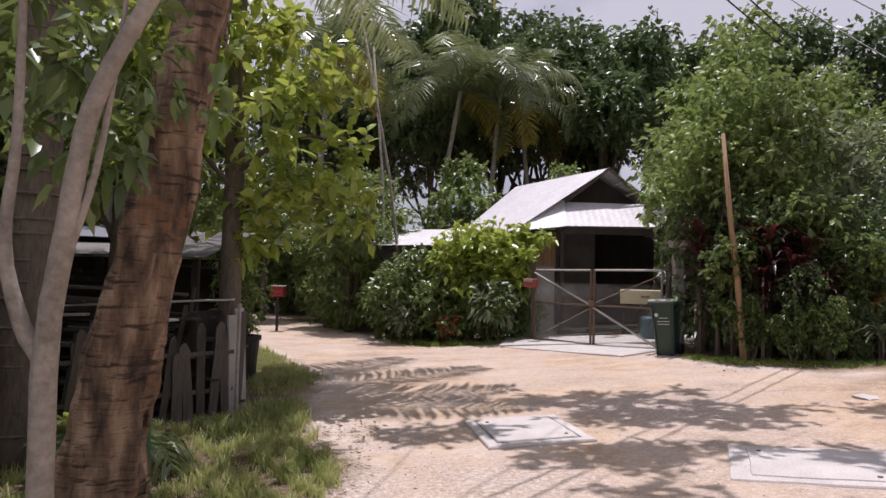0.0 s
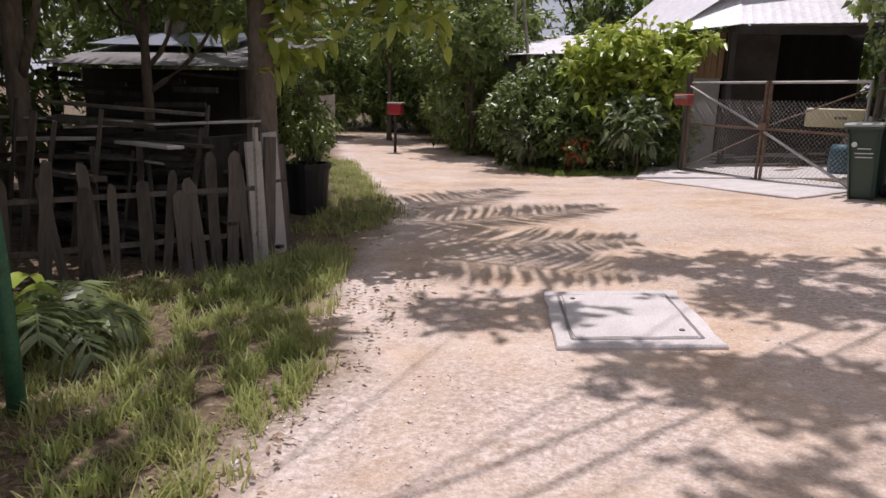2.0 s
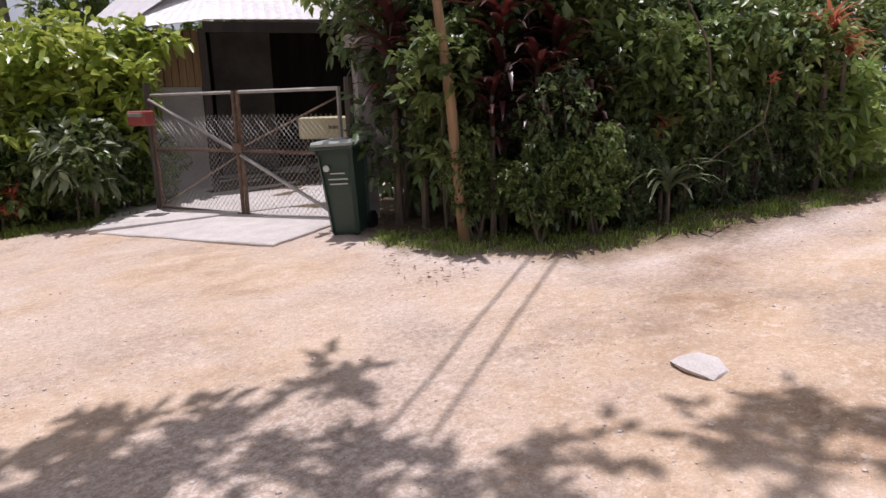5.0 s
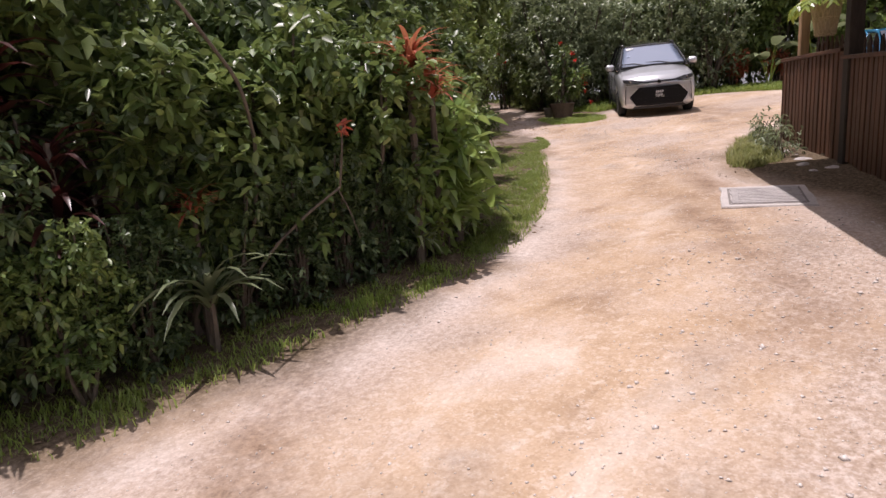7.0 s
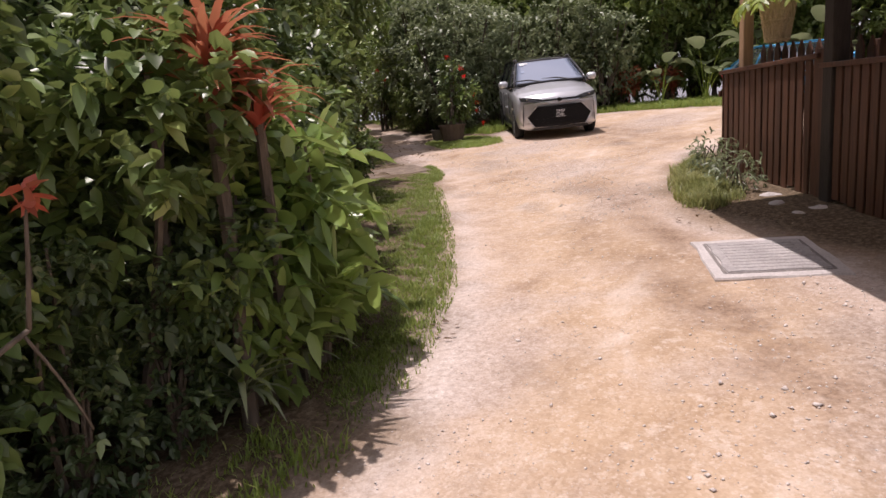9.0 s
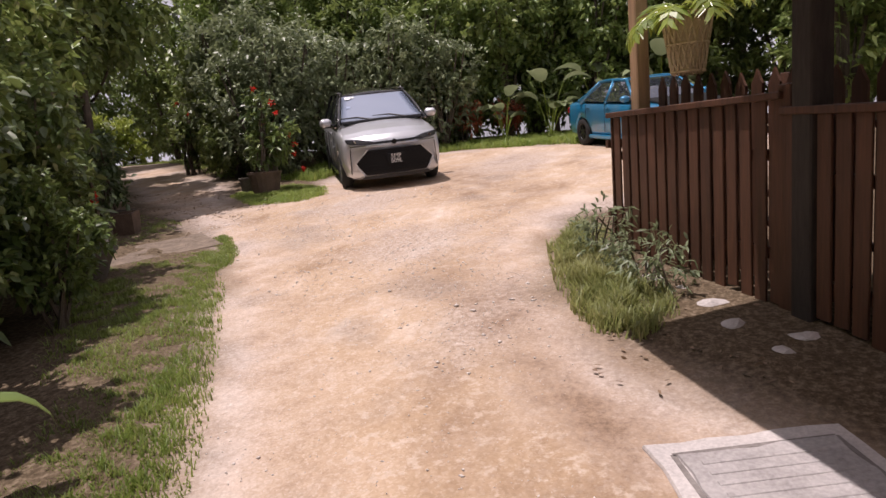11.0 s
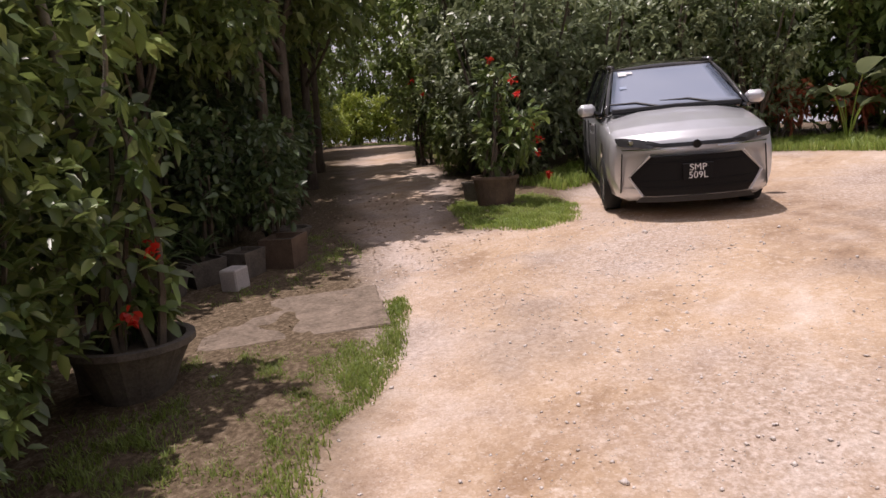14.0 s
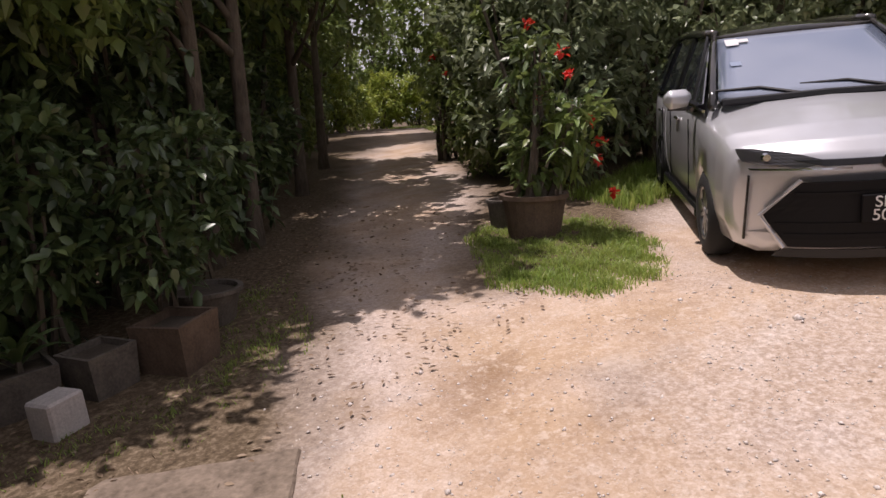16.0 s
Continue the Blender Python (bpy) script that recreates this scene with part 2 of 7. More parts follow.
def leaf_mesh(name, base, way, length, width, material, rng, droop=0.25, full=True):
    """One mesh of many folded leaves; base and way are N x 3 arrays."""
    n = len(base)
    way = unit(way)
    side = np.cross(way, np.array([0, 0, 1.0]) + rng.normal(0, 0.45, (n, 3)))
    side = unit(side)
    up = np.cross(side, way)
    ln = (length * rng.uniform(0.65, 1.2, n))[:, None]
    wd = (width * rng.uniform(0.7, 1.2, n))[:, None]
    down = np.array([0, 0, -1.0])
    i = np.arange(n)[:, None]

    def at(u, v, lift):
        return base + way * ln * u + side * wd * v + up * wd * lift + down * ln * droop * u * u

    if full:
        verts = np.stack([base, at(0.26, 0.42, 0.1), at(0.62, 0.4, 0.08), at(1.0, 0, 0), at(0.62, -0.4, 0.08), at(0.26, -0.42, 0.1), at(0.45, 0, -0.06)], 1).reshape(-1, 3)
        tris = np.concatenate([7 * i + [k, 6, (k + 1) % 6] for k in range(6)], 1).reshape(-1, 3)
    else:
        verts = np.stack([base, at(0.42, 0.5, 0.1), at(1.0, 0, 0), at(0.42, -0.5, 0.1)], 1).reshape(-1, 3)
        tris = np.concatenate([4 * i + [0, 2, 1], 4 * i + [0, 3, 2]], 1).reshape(-1, 3)
    me = bpy.data.meshes.new(name)
    me.vertices.add(len(verts))
    me.vertices.foreach_set("co", verts.ravel())
    me.loops.add(tris.size)
    me.loops.foreach_set("vertex_index", tris.ravel().astype(np.int32))
    me.polygons.add(len(tris))
    me.polygons.foreach_set("loop_start", np.arange(0, tris.size, 3, dtype=np.int32))
    me.materials.append(material)
    me.update(calc_edges=True)
    return me


def sprays(rng, blobs, clusters, per, reach):
    """Leaf bases and ways in clusters on twigs, spread over ellipsoids (x, y, z, rx, ry, rz)."""
    blobs = np.array(blobs, float)
    vol = np.cbrt(blobs[:, 3] * blobs[:, 4] * blobs[:, 5]) ** 2
    pick = rng.choice(len(blobs), clusters, p=vol / vol.sum())
    d = unit(rng.normal(0, 1, (clusters, 3)))
    r = rng.uniform(0.35, 1.0, clusters) ** 0.5 * rng.uniform(0.75, 1.12, clusters)
    c = blobs[pick, :3] + d * blobs[pick, 3:] * r[:, None]
    out = unit(d * 0.8 + rng.normal(0, 0.5, (clusters, 3)) + [0, 0, 0.25])
    base = np.repeat(c, per, 0) + np.repeat(out, per, 0) * rng.uniform(-reach, reach, clusters * per)[:, None]
    way = np.repeat(out, per, 0) * 0.7 + rng.normal(0, 0.75, (clusters * per, 3)) + [0, 0, -0.05]
    return base, way


def shrub(name, label, blobs, clusters, per, leaf, material, seed, stems=5, height=1.5, group="", spread=0.35, droop=0.3, full=True, bark=None, category="shrub"):
    rng = np.random.default_rng(seed)
    ob = thing(name, Matrix(), label, category, group)
    base, way = sprays(rng, blobs, clusters, per, leaf[0] * 0.9)
    part("foliage", leaf_mesh("foliage", base, way, leaf[0], leaf[1], material, rng, droop, full), None, ob)
    for k in range(stems):
        b = blobs[k % len(blobs)]
        a = rng.uniform(0, 6.28)
        foot = Vector((math.cos(a) * spread * 0.35, math.sin(a) * spread * 0.35, -0.08))
        top = Vector((b[0] + rng.uniform(-0.3, 0.3) * b[3], b[1] + rng.uniform(-0.3, 0.3) * b[4], b[2] + b[5] * 0.5))
        stem_bm = bmesh.new()
        m1 = foot.lerp(top, 0.5) + Vector((rng.uniform(-0.1, 0.1), rng.uniform(-0.1, 0.1), 0))
        tube(smooth_line([foot, m1, top], 3), [0.022 * height ** 0.7 * (1 - 0.11 * j) for j in range(7)], 5, stem_bm)
        part("stem", stem_bm, bark or BARK, ob)
    return ob


def strap_plant(name, label, count, length, width, material, seed, stem=0.0, rise=1.1, category="plant", group="", low=0.55):
    """A rosette of long arching strap leaves, on a stem."""
    rng = np.random.default_rng(seed)
    ob = thing(name, Matrix(), label, category, group)
    verts, faces = [], []
    for k in range(count):
        a = k * 2.399 + rng.uniform(-0.3, 0.3)
        up = rng.uniform(0.25, rise)
        ln = length * rng.uniform(0.7, 1.15)
        d = np.array([math.cos(a), math.sin(a), 0])
        s = np.array([-math.sin(a), math.cos(a), 0])
        p = np.array([0, 0, stem * rng.uniform(low, 1.0)])
        ang = math.atan(up * 1.6)
        n0 = len(verts)
        for j in range(6):
            w = width * (0.5, 0.95, 1.0, 0.8, 0.5, 0.04)[j] * 0.5
            verts += [p - s * w + [0, 0, w * 0.3], p, p + s * w + [0, 0, w * 0.3]]
            p = p + (d * math.cos(ang) + np.array([0, 0, math.sin(ang)])) * ln / 5
            ang -= rng.uniform(0.22, 0.42)
        for j in range(5):
            b = n0 + 3 * j
            faces += [(b, b + 1, b + 4, b + 3), (b + 1, b + 2, b + 5, b + 4)]
    part("leaves", mesh_of("leaves", verts, faces, material, True), None, ob)
    part("stem", tube([(0, 0, -0.05), (0.01, 0, stem * 0.5), (0, 0, stem + 0.05)], [0.03, 0.025, 0.018], 6), BARK, ob)
    return ob


def frond_mesh(name, length, leaflet, pairs, material, seed, sag=0.9, width=0.035):
    """A feather palm frond along +x that arches down."""
    rng = np.random.default_rng(seed)
    verts, faces = [], []
    pts, ang, p = [], 0.55, np.array([0.0, 0, 0])
    steps = 14
    for j in range(steps + 1):
        pts.append(p.copy())
        p = p + np.array([math.cos(ang), 0, math.sin(ang)]) * length / steps
        ang -= sag * 2.0 / steps * (0.4 + 1.1 * j / steps)
    pts = np.array(pts)
    for j in range(steps + 1):
        w = 0.03 * (1 - j / steps) * length / 3 + 0.004
        verts += [pts[j] + [0, -w, 0], pts[j] + [0, 0, w * 0.8], pts[j] + [0, w, 0], pts[j] + [0, 0, -w * 0.6]]
    for j in range(steps):
        for k in range(4):
            faces.append((4 * j + k, 4 * j + (k + 1) % 4, 4 * j + 4 + (k + 1) % 4, 4 * j + 4 + k))
    for i in range(pairs):
        t = 0.12 + 0.88 * (i + rng.uniform(-0.3, 0.3)) / pairs
        q = min(t, 0.999) * steps
        j = int(q)
        c = pts[j] + (pts[j + 1] - pts[j]) * (q - j)
        d = pts[j + 1] - pts[j]
        d = d / np.linalg.norm(d)
        ln = leaflet * (0.45 + 0.75 * math.sin(math.pi * min(1, 0.15 + 0.85 * t))) * rng.uniform(0.85, 1.1)
        for sgn in (-1, 1):
            o = d * rng.uniform(0.35, 0.6) + np.array([0, sgn, 0]) * 0.85 + np.array([0, 0, rng.uniform(-0.3, 0.05)])
            o = o / np.linalg.norm(o)
            m1 = c + o * ln * 0.5 + [0, 0, -0.02 * ln]
            tip = c + o * ln + np.array([0, 0, -0.3 * ln * rng.uniform(0.6, 1.4)])
            n0 = len(verts)
            u = d * width * 0.5
            verts += [c - u * 0.4, m1 - u, tip, m1 + u, c + u * 0.4]
            faces += [(n0, n0 + 1, n0 + 3, n0 + 4), (n0 + 1, n0 + 2, n0 + 3)]
    return mesh_of(name, verts, faces, material)


def limb_tree(name, label, height, trunk_r, crown, clusters, per, leaf, material, seed, bark=None, limbs=6, lean=(0, 0), full=False, group="", droop=0.3):
    """A tree: tapered trunk, limbs into each crown blob, and a leafy crown."""
    rng = np.random.default_rng(seed)
    ob = thing(name, Matrix(), label, "tree", group)
    fork = height * 0.45
    top = Vector((lean[0], lean[1], height * 0.85))
    line = smooth_line([(0, 0, -0.15), Vector((lean[0] * 0.3, lean[1] * 0.3, fork * 0.6)), Vector((lean[0] * 0.55, lean[1] * 0.55, fork)), top], 4)
    n = len(line)
    bm = tube(line, [trunk_r * (1.35 if j == 0 else 1.0 - 0.8 * j / n) for j in range(n)], 9, rough_amount=0.05, seed=seed)
    part("trunk", bm, bark or BARK, ob, smooth=True)
    for k in range(limbs):
        b = crown[k % len(crown)]
        s = line[min(n - 1, 4 + int(rng.integers(0, 5)))]
        e = Vector((b[0] + rng.uniform(-0.5, 0.5) * b[3], b[1] + rng.uniform(-0.5, 0.5) * b[4], b[2] + rng.uniform(-0.2, 0.6) * b[5]))
        mid = Vector(s).lerp(e, 0.5) + Vector((0, 0, -0.05 * height))
        r = trunk_r * 0.45
        part("limb", tube(smooth_line([s, mid, e], 3), [r * (1 - 0.13 * j) for j in range(7)], 6), bark or BARK, ob, smooth=True)
    base, way = sprays(rng, crown, clusters, per, leaf[0] * 1.4)
    part("crown", leaf_mesh("crown", base, way, leaf[0], leaf[1], material, rng, droop, full), None, ob)
    return ob


def place(proto, spots, rng, use_first=True):
    """Puts the prototype at the first spot and copies at the others: (x, y, scale, turn)."""
    made = []
    for i, s in enumerate(spots):
        x, y, k = s[:3]
        turn = s[3] if len(s) > 3 else rng.uniform(0, 360)
        m = at_ground(x, y, turn, -0.02)
        ob = proto if i == 0 else copy_thing(proto, m)
        ob.matrix_basis = m @ Matrix.Diagonal((k, k, k, 1))
        made.append(ob)
    return made


# ---- ground sheet ----
ROAD = [(-1.2, -9), (-0.9, 2), (-0.76, 4.7), (-0.74, 5.4), (-1.3, 6.6), (-1.7, 8.2), (-1.9, 10.5), (-5.4, 17.1), (-8.0, 23), (-9.5, 27), (-7, 27.5), (-5.5, 24),
        (-3, 20.5), (-1.9, 18.2), (-0.1, 15.5), (1.6, 15.2), (2.1, 15.6), (4.1, 12.5), (4.3, 11.1), (4.9, 10.1), (5.5, 9.45), (6.8, 9.35), (8.7, 9.5),
        (9.4, 9.8), (10.6, 10.3), (12, 11.1), (14, 12.4), (15.1, 13.0), (15.7, 13.6), (16.6, 14.3), (17.5, 15.4), (19.5, 17.7), (22.6, 21.1), (27.0, 25.5),
        (33.2, 31.8), (41, 39.6), (42.4, 38.0), (34.2, 30.2), (26.8, 23.0), (22.0, 17.8), (20.4, 16.8), (18.7, 15.3), (19.6, 14.5), (21.6, 15.2), (25.5, 15.4), (26.2, 12.6), (25.6, 10.9),
        (26.5, 9.6), (24, 6), (19, 7.5), (16.8, 9.7), (15.4, 9.75), (14.1, 9.5), (13.2, 9.1), (12.7, 8.8), (11.8, 7.7), (10.6, 7.0), (8, 5.4), (7, 3), (7, -9)]


def edge_distance(px, py, poly):
    """Signed distance to a polygon's edge: above zero inside."""
    best = np.full(px.shape, 1e9)
    inside = np.zeros(px.shape, bool)
    for (x0, y0), (x1, y1) in zip(poly, poly[1:] + poly[:1]):
        dx, dy = x1 - x0, y1 - y0
        t = np.clip(((px - x0) * dx + (py - y0) * dy) / (dx * dx + dy * dy), 0, 1)
        best = np.minimum(best, np.hypot(px - x0 - t * dx, py - y0 - t * dy))
        cross = ((y0 > py) != (y1 > py)) & (px < dx * (py - y0) / (dy if dy else 1e-9) + x0)
        inside ^= cross
    return np.where(inside, best, -best)


def graded(lo, hi, step, far):
    inner = np.arange(lo, hi, step)
    grow, a, s = [], hi, step
    while a < far:
        grow.append(a)
        s *= 1.25
        a += s
    left, a, s = [], lo - step, step
    while a > -far:
        left.append(a)
        s *= 1.25
        a -= s
    return np.array(left[::-1] + list(inner) + grow)


def wobble(px, py, size, seed):
    """Cheap smooth noise from a few waves."""
    rng = np.random.default_rng(seed)
    v = np.zeros_like(px)
    for k in range(9):
        a, f, ph = rng.uniform(0, 6.28), rng.uniform(0.6, 2.2) / size, rng.uniform(0, 6.28)
        v += np.sin((px * math.cos(a) + py * math.sin(a)) * f * 6.28 + ph)
    return v / 9


# stony, washed-out stretches of the track: centre and reach
STONY = [(9.6, 7.2, 1.1, 0.7), (7.6, 6.6, 1.3, 0.5), (13.6, 9.9, 0.9, 0.35), (15.8, 11.2, 1.0, 0.6), (18.5, 13.0, 1.4, 0.7), (22.5, 11.5, 2.2, 0.9), (0.6, 5.0, 1.1, 0.7), (2.4, 7.6, 1.2, 1.0), (-0.5, 4.9, 0.4, 0.6)]

MUD = [(20.6, 11.9, 2.6, 0.5), (18.9, 11.4, 1.6, 0.3), (22.4, 13.4, 1.8, 0.4), (13.9, 9.95, 1.3, 0.35), (12.2, 9.0, 1.6, 0.25), (10.4, 8.3, 1.8, 0.3), (5.8, 8.6, 1.6, 0.25)]


def build_ground():
    gx, gy = graded(-7, 24, 0.11, 900), graded(0.5, 20, 0.11, 900)
    px, py = np.meshgrid(gx, gy)
    d = edge_distance(px, py, ROAD) + 0.22 * wobble(px, py, 1.2, 3) + 0.1 * wobble(px, py, 0.35, 4)
    near = np.clip(1 - np.hypot(px - 8, py - 8) / 40, 0, 1)
    z = ground_z(px, py)
    z = z + near * (0.018 * wobble(px, py, 1.6, 5) + 0.008 * wobble(px, py, 0.4, 6) + np.clip(-d, 0, 0.5) * 0.06)
    verts = np.stack([px, py, z], -1).reshape(-1, 3)
    w, h = len(gx), len(gy)
    i = (np.arange(h - 1)[:, None] * w + np.arange(w - 1)[None]).ravel()
    quads = np.stack([i, i + 1, i + w + 1, i + w], 1)
    me = bpy.data.meshes.new("ground")
    me.vertices.add(len(verts))
    me.vertices.foreach_set("co", verts.ravel())
    me.loops.add(quads.size)
    me.loops.foreach_set("vertex_index", quads.ravel().astype(np.int32))
    me.polygons.add(len(quads))
    me.polygons.foreach_set("loop_start", np.arange(0, quads.size, 4, dtype=np.int32))
    me.update(calc_edges=True)
    me.polygons.foreach_set("use_smooth", [True] * len(quads))
    inside = edge_distance(px, py, ROAD)
    worn = np.clip((inside - 0.3) / 0.6, 0, 1) * np.clip((px - 2.0) / 4.0, 0.4, 1) * (0.9 + 0.8 * wobble(px, py, 1.3, 7))
    dust = np.clip((14.2 - px) / 1.5, 0, 1) * np.exp(-((inside - 0.2) / 0.14) ** 2) * np.clip(0.75 + 0.9 * wobble(px, py, 0.5, 8), 0, 1)
    stony = np.zeros_like(px)
    for cx, cy, rx, ry in STONY:
        stony = np.maximum(stony, np.exp(-((px - cx) / rx) ** 2 - ((py - cy) / ry) ** 2))
    mud = np.zeros_like(px)
    for cx, cy, rx, ry in MUD:
        u, v = (px - cx) * 0.8 + (py - cy) * 0.6, (py - cy) * 0.8 - (px - cx) * 0.6
        mud = np.maximum(mud, np.exp(-(u / rx) ** 2 - (v / ry) ** 2))
    mud = np.clip(mud * (1.0 + 0.8 * wobble(px, py, 0.7, 10)), 0, 1)
    stony = np.clip(stony * 1.5 + 0.5 * wobble(px, py, 0.3, 9) - 0.2, 0, 1)
    for name, value in (("earth", np.clip(0.5 - d / 0.5, 0, 1)), ("worn", np.clip(worn, 0, 1)), ("dust", dust), ("stony", stony), ("mud", mud)):
        a = me.attributes.new(name, "FLOAT", "POINT")
        a.data.foreach_set("value", value.astype(np.float32).ravel())
    m, nt, b = links_of("earth_and_sand")

    def attribute(name):
        at = nt.nodes.new("ShaderNodeAttribute")
        at.attribute_name = name
        return at.outputs["Fac"]

    def times(x, y):
        t = nt.nodes.new("ShaderNodeMath")
        t.operation = "MULTIPLY"
        nt.links.new(x, t.inputs[0])
        if isinstance(y, float):
            t.inputs[1].default_value = y
        else:
            nt.links.new(y, t.inputs[1])
        return t.outputs[0]

    big, medium, small = noise_of(nt, 0.55, 5.0), noise_of(nt, 2.6, 6.0, 0.7), noise_of(nt, 26.0, 6.0, 0.75)
    grit = noise_of(nt, 90.0, 3.0)
    crumb = noise_of(nt, 11.0, 6.0, 0.7)
    sand = ramp(nt, medium, [(0.36, (0.34, 0.225, 0.145)), (0.5, (0.53, 0.385, 0.27)), (0.62, (0.68, 0.55, 0.45))])
    grey = ramp(nt, small, [(0.32, (0.27, 0.22, 0.2)), (0.5, (0.52, 0.44, 0.4)), (0.68, (0.78, 0.7, 0.66))])
    road = mix(nt, ramp(nt, big, [(0.44, (0, 0, 0)), (0.53, (0.92, 0.92, 0.92))]), sand, grey)
    road = mix(nt, 0.3, road, ramp(nt, grit, [(0.35, (0.34, 0.24, 0.17)), (0.65, (0.76, 0.64, 0.55))]))
    streak = noise_of(nt, 1.3, 6.0, 0.65, stretch=(0.45, 1.0, 1.0))
    tan = ramp(nt, streak, [(0.36, (0.28, 0.17, 0.09)), (0.47, (0.47, 0.325, 0.2)), (0.57, (0.56, 0.405, 0.27)), (0.65, (0.72, 0.6, 0.49))])
    tan = mix(nt, ramp(nt, crumb, [(0.54, (0, 0, 0)), (0.62, (0.7, 0.7, 0.7))]), tan, (0.7, 0.58, 0.47))
    road = mix(nt, times(attribute("worn"), 0.95), road, tan)
    road = mix(nt, times(attribute("dust"), 0.75), road, ramp(nt, small, [(0.3, (0.44, 0.36, 0.31)), (0.6, (0.76, 0.68, 0.63))]))
    road = mix(nt, times(attribute("stony"), 0.6), road, ramp(nt, small, [(0.36, (0.2, 0.155, 0.13)), (0.5, (0.42, 0.35, 0.31)), (0.62, (0.7, 0.63, 0.6))]))
    for size, strength in ((34.0, 0.12), (85.0, 0.16)):
        cells = node(nt, "ShaderNodeTexVoronoi", Scale=size)
        where = nt.nodes.new("ShaderNodeTexCoord")
        nt.links.new(where.outputs[3], cells.inputs["Vector"])
        pick = nt.nodes.new("ShaderNodeSeparateColor")
        nt.links.new(cells.outputs["Color"], pick.inputs[0])
        road = mix(nt, strength, road, ramp(nt, pick.outputs[0], [(0.0, (0.2, 0.14, 0.1)), (0.3, (0.42, 0.31, 0.22)), (0.75, (0.56, 0.43, 0.33)), (1.0, (0.86, 0.78, 0.72))]))
    mud = times(attribute("mud"), ramp(nt, medium, [(0.38, (0.15, 0.15, 0.15)), (0.6, (0.9, 0.9, 0.9))]))
    road = mix(nt, mud, road, ramp(nt, small, [(0.35, (0.17, 0.11, 0.075)), (0.65, (0.38, 0.26, 0.175))]))
    patch = noise_of(nt, 0.9, 3.0, 0.5)
    road = mix(nt, ramp(nt, patch, [(0.56, (0, 0, 0)), (0.68, (0.55, 0.55, 0.55))]), road, ramp(nt, small, [(0.35, (0.19, 0.14, 0.11)), (0.6, (0.44, 0.36, 0.3))]))
    soil = ramp(nt, small, [(0.3, (0.045, 0.032, 0.02)), (0.5, (0.13, 0.095, 0.06)), (0.7, (0.3, 0.235, 0.165))])
    col = mix(nt, attribute("earth"), road, soil)
    nt.links.new(col, b.inputs["Base Color"])
    b.inputs["Roughness"].default_value = 0.95
    b.inputs["Specular IOR Level"].default_value = 0.15
    bump(nt, b, mix(nt, 0.5, small, grit), 0.3, 0.014)
    me.materials.append(m)
    return tagged(new("ground", me), "sandy gravel track with earthy grassy verges", "ground", kind="structure")


build_ground()

RNG = random.Random(11)

# ---- concrete covers and apron ----
SLOPE = math.degrees(math.atan(EARTH_STEP))


def on_slope(x, y, turn=0.0, dz=0.0):
    """A pose on the sloping ground, upright to the slope."""
    k = math.degrees(math.atan(float(ground_z(x + 0.3, y) - ground_z(x - 0.3, y)) / 0.6))
    return pose(x, y, float(ground_z(x, y)) + dz, 0, -k, 0) @ pose(0, 0, 0, 0, 0, turn)


def rough_slab(sx, sy, sz, seed, cuts=6):
    """A slab with a chipped, uneven rim."""
    rng = random.Random(seed)
    bm = bmesh.new()
    rim = []
    for (x0, y0), (x1, y1) in (((-1, -1), (1, -1)), ((1, -1), (1, 1)), ((1, 1), (-1, 1)), ((-1, 1), (-1, -1))):
        for k in range(cuts):
            t = k / cuts
            rim.append(((x0 + (x1 - x0) * t) * sx / 2 + rng.uniform(-0.012, 0.012), (y0 + (y1 - y0) * t) * sy / 2 + rng.uniform(-0.012, 0.012)))
    low = [bm.verts.new((x, y, -0.06)) for x, y in rim]
    mid = [bm.verts.new((x, y, sz - 0.012)) for x, y in rim]
    top = [bm.verts.new((x * 0.985, y * 0.985, sz)) for x, y in rim]
    n = len(rim)
    for a, b in ((low, mid), (mid, top)):
        for k in range(n):
            bm.faces.new((a[k], a[(k + 1) % n], b[(k + 1) % n], b[k]))
    bm.faces.new(top)
    return bm


def cover(x, y, turn, sx, sy, label, seed, ribbed=False, joint=True):
    ob = thing("drain_cover", on_slope(x, y, turn, -0.02 if ribbed else (-0.004 if joint else -0.018)), label, "drain cover", "concrete covers on the track")
    part("surround", rough_slab(sx, sy, 0.035, seed), CONCRETE, ob)
    inner = CONCRETE_DARK if ribbed else CONCRETE
    lid = part("lid", rough_slab(sx * 0.76, sy * 0.78, 0.045, seed + 1), inner, ob)
    w, h = sx * 0.79, sy * 0.81
    bm = bmesh.new()
    for cx, cy, lx, ly in ((0, h / 2, w, 0.022), (0, -h / 2, w, 0.022), (w / 2, 0, 0.022, h), (-w / 2, 0, 0.022, h)):
        box(lx, ly, 0.003, pose(cx, cy, 0.0345), bm=bm)
    if joint:
        part("joint", bm, JOINT_GREY, ob, "dark sunken joint round the lid")
    else:
        bm.free()
    if ribbed:
        for k in range(9):
            part("rib", box(0.03, sy * 0.62, 0.008, pose(-0.3 * sx + k * 0.075 * sx, 0, 0.041), 0.003), CONCRETE_DARK, lid)
    else:
        for k in (-1, 1):
            part("lifting_eye", tube([(k * sx * 0.3, -0.3 * k * sy, 0.04), (k * sx * 0.3, -0.3 * k * sy, 0.052)], [0.02, 0.018], 8), RUST, lid)
    return ob


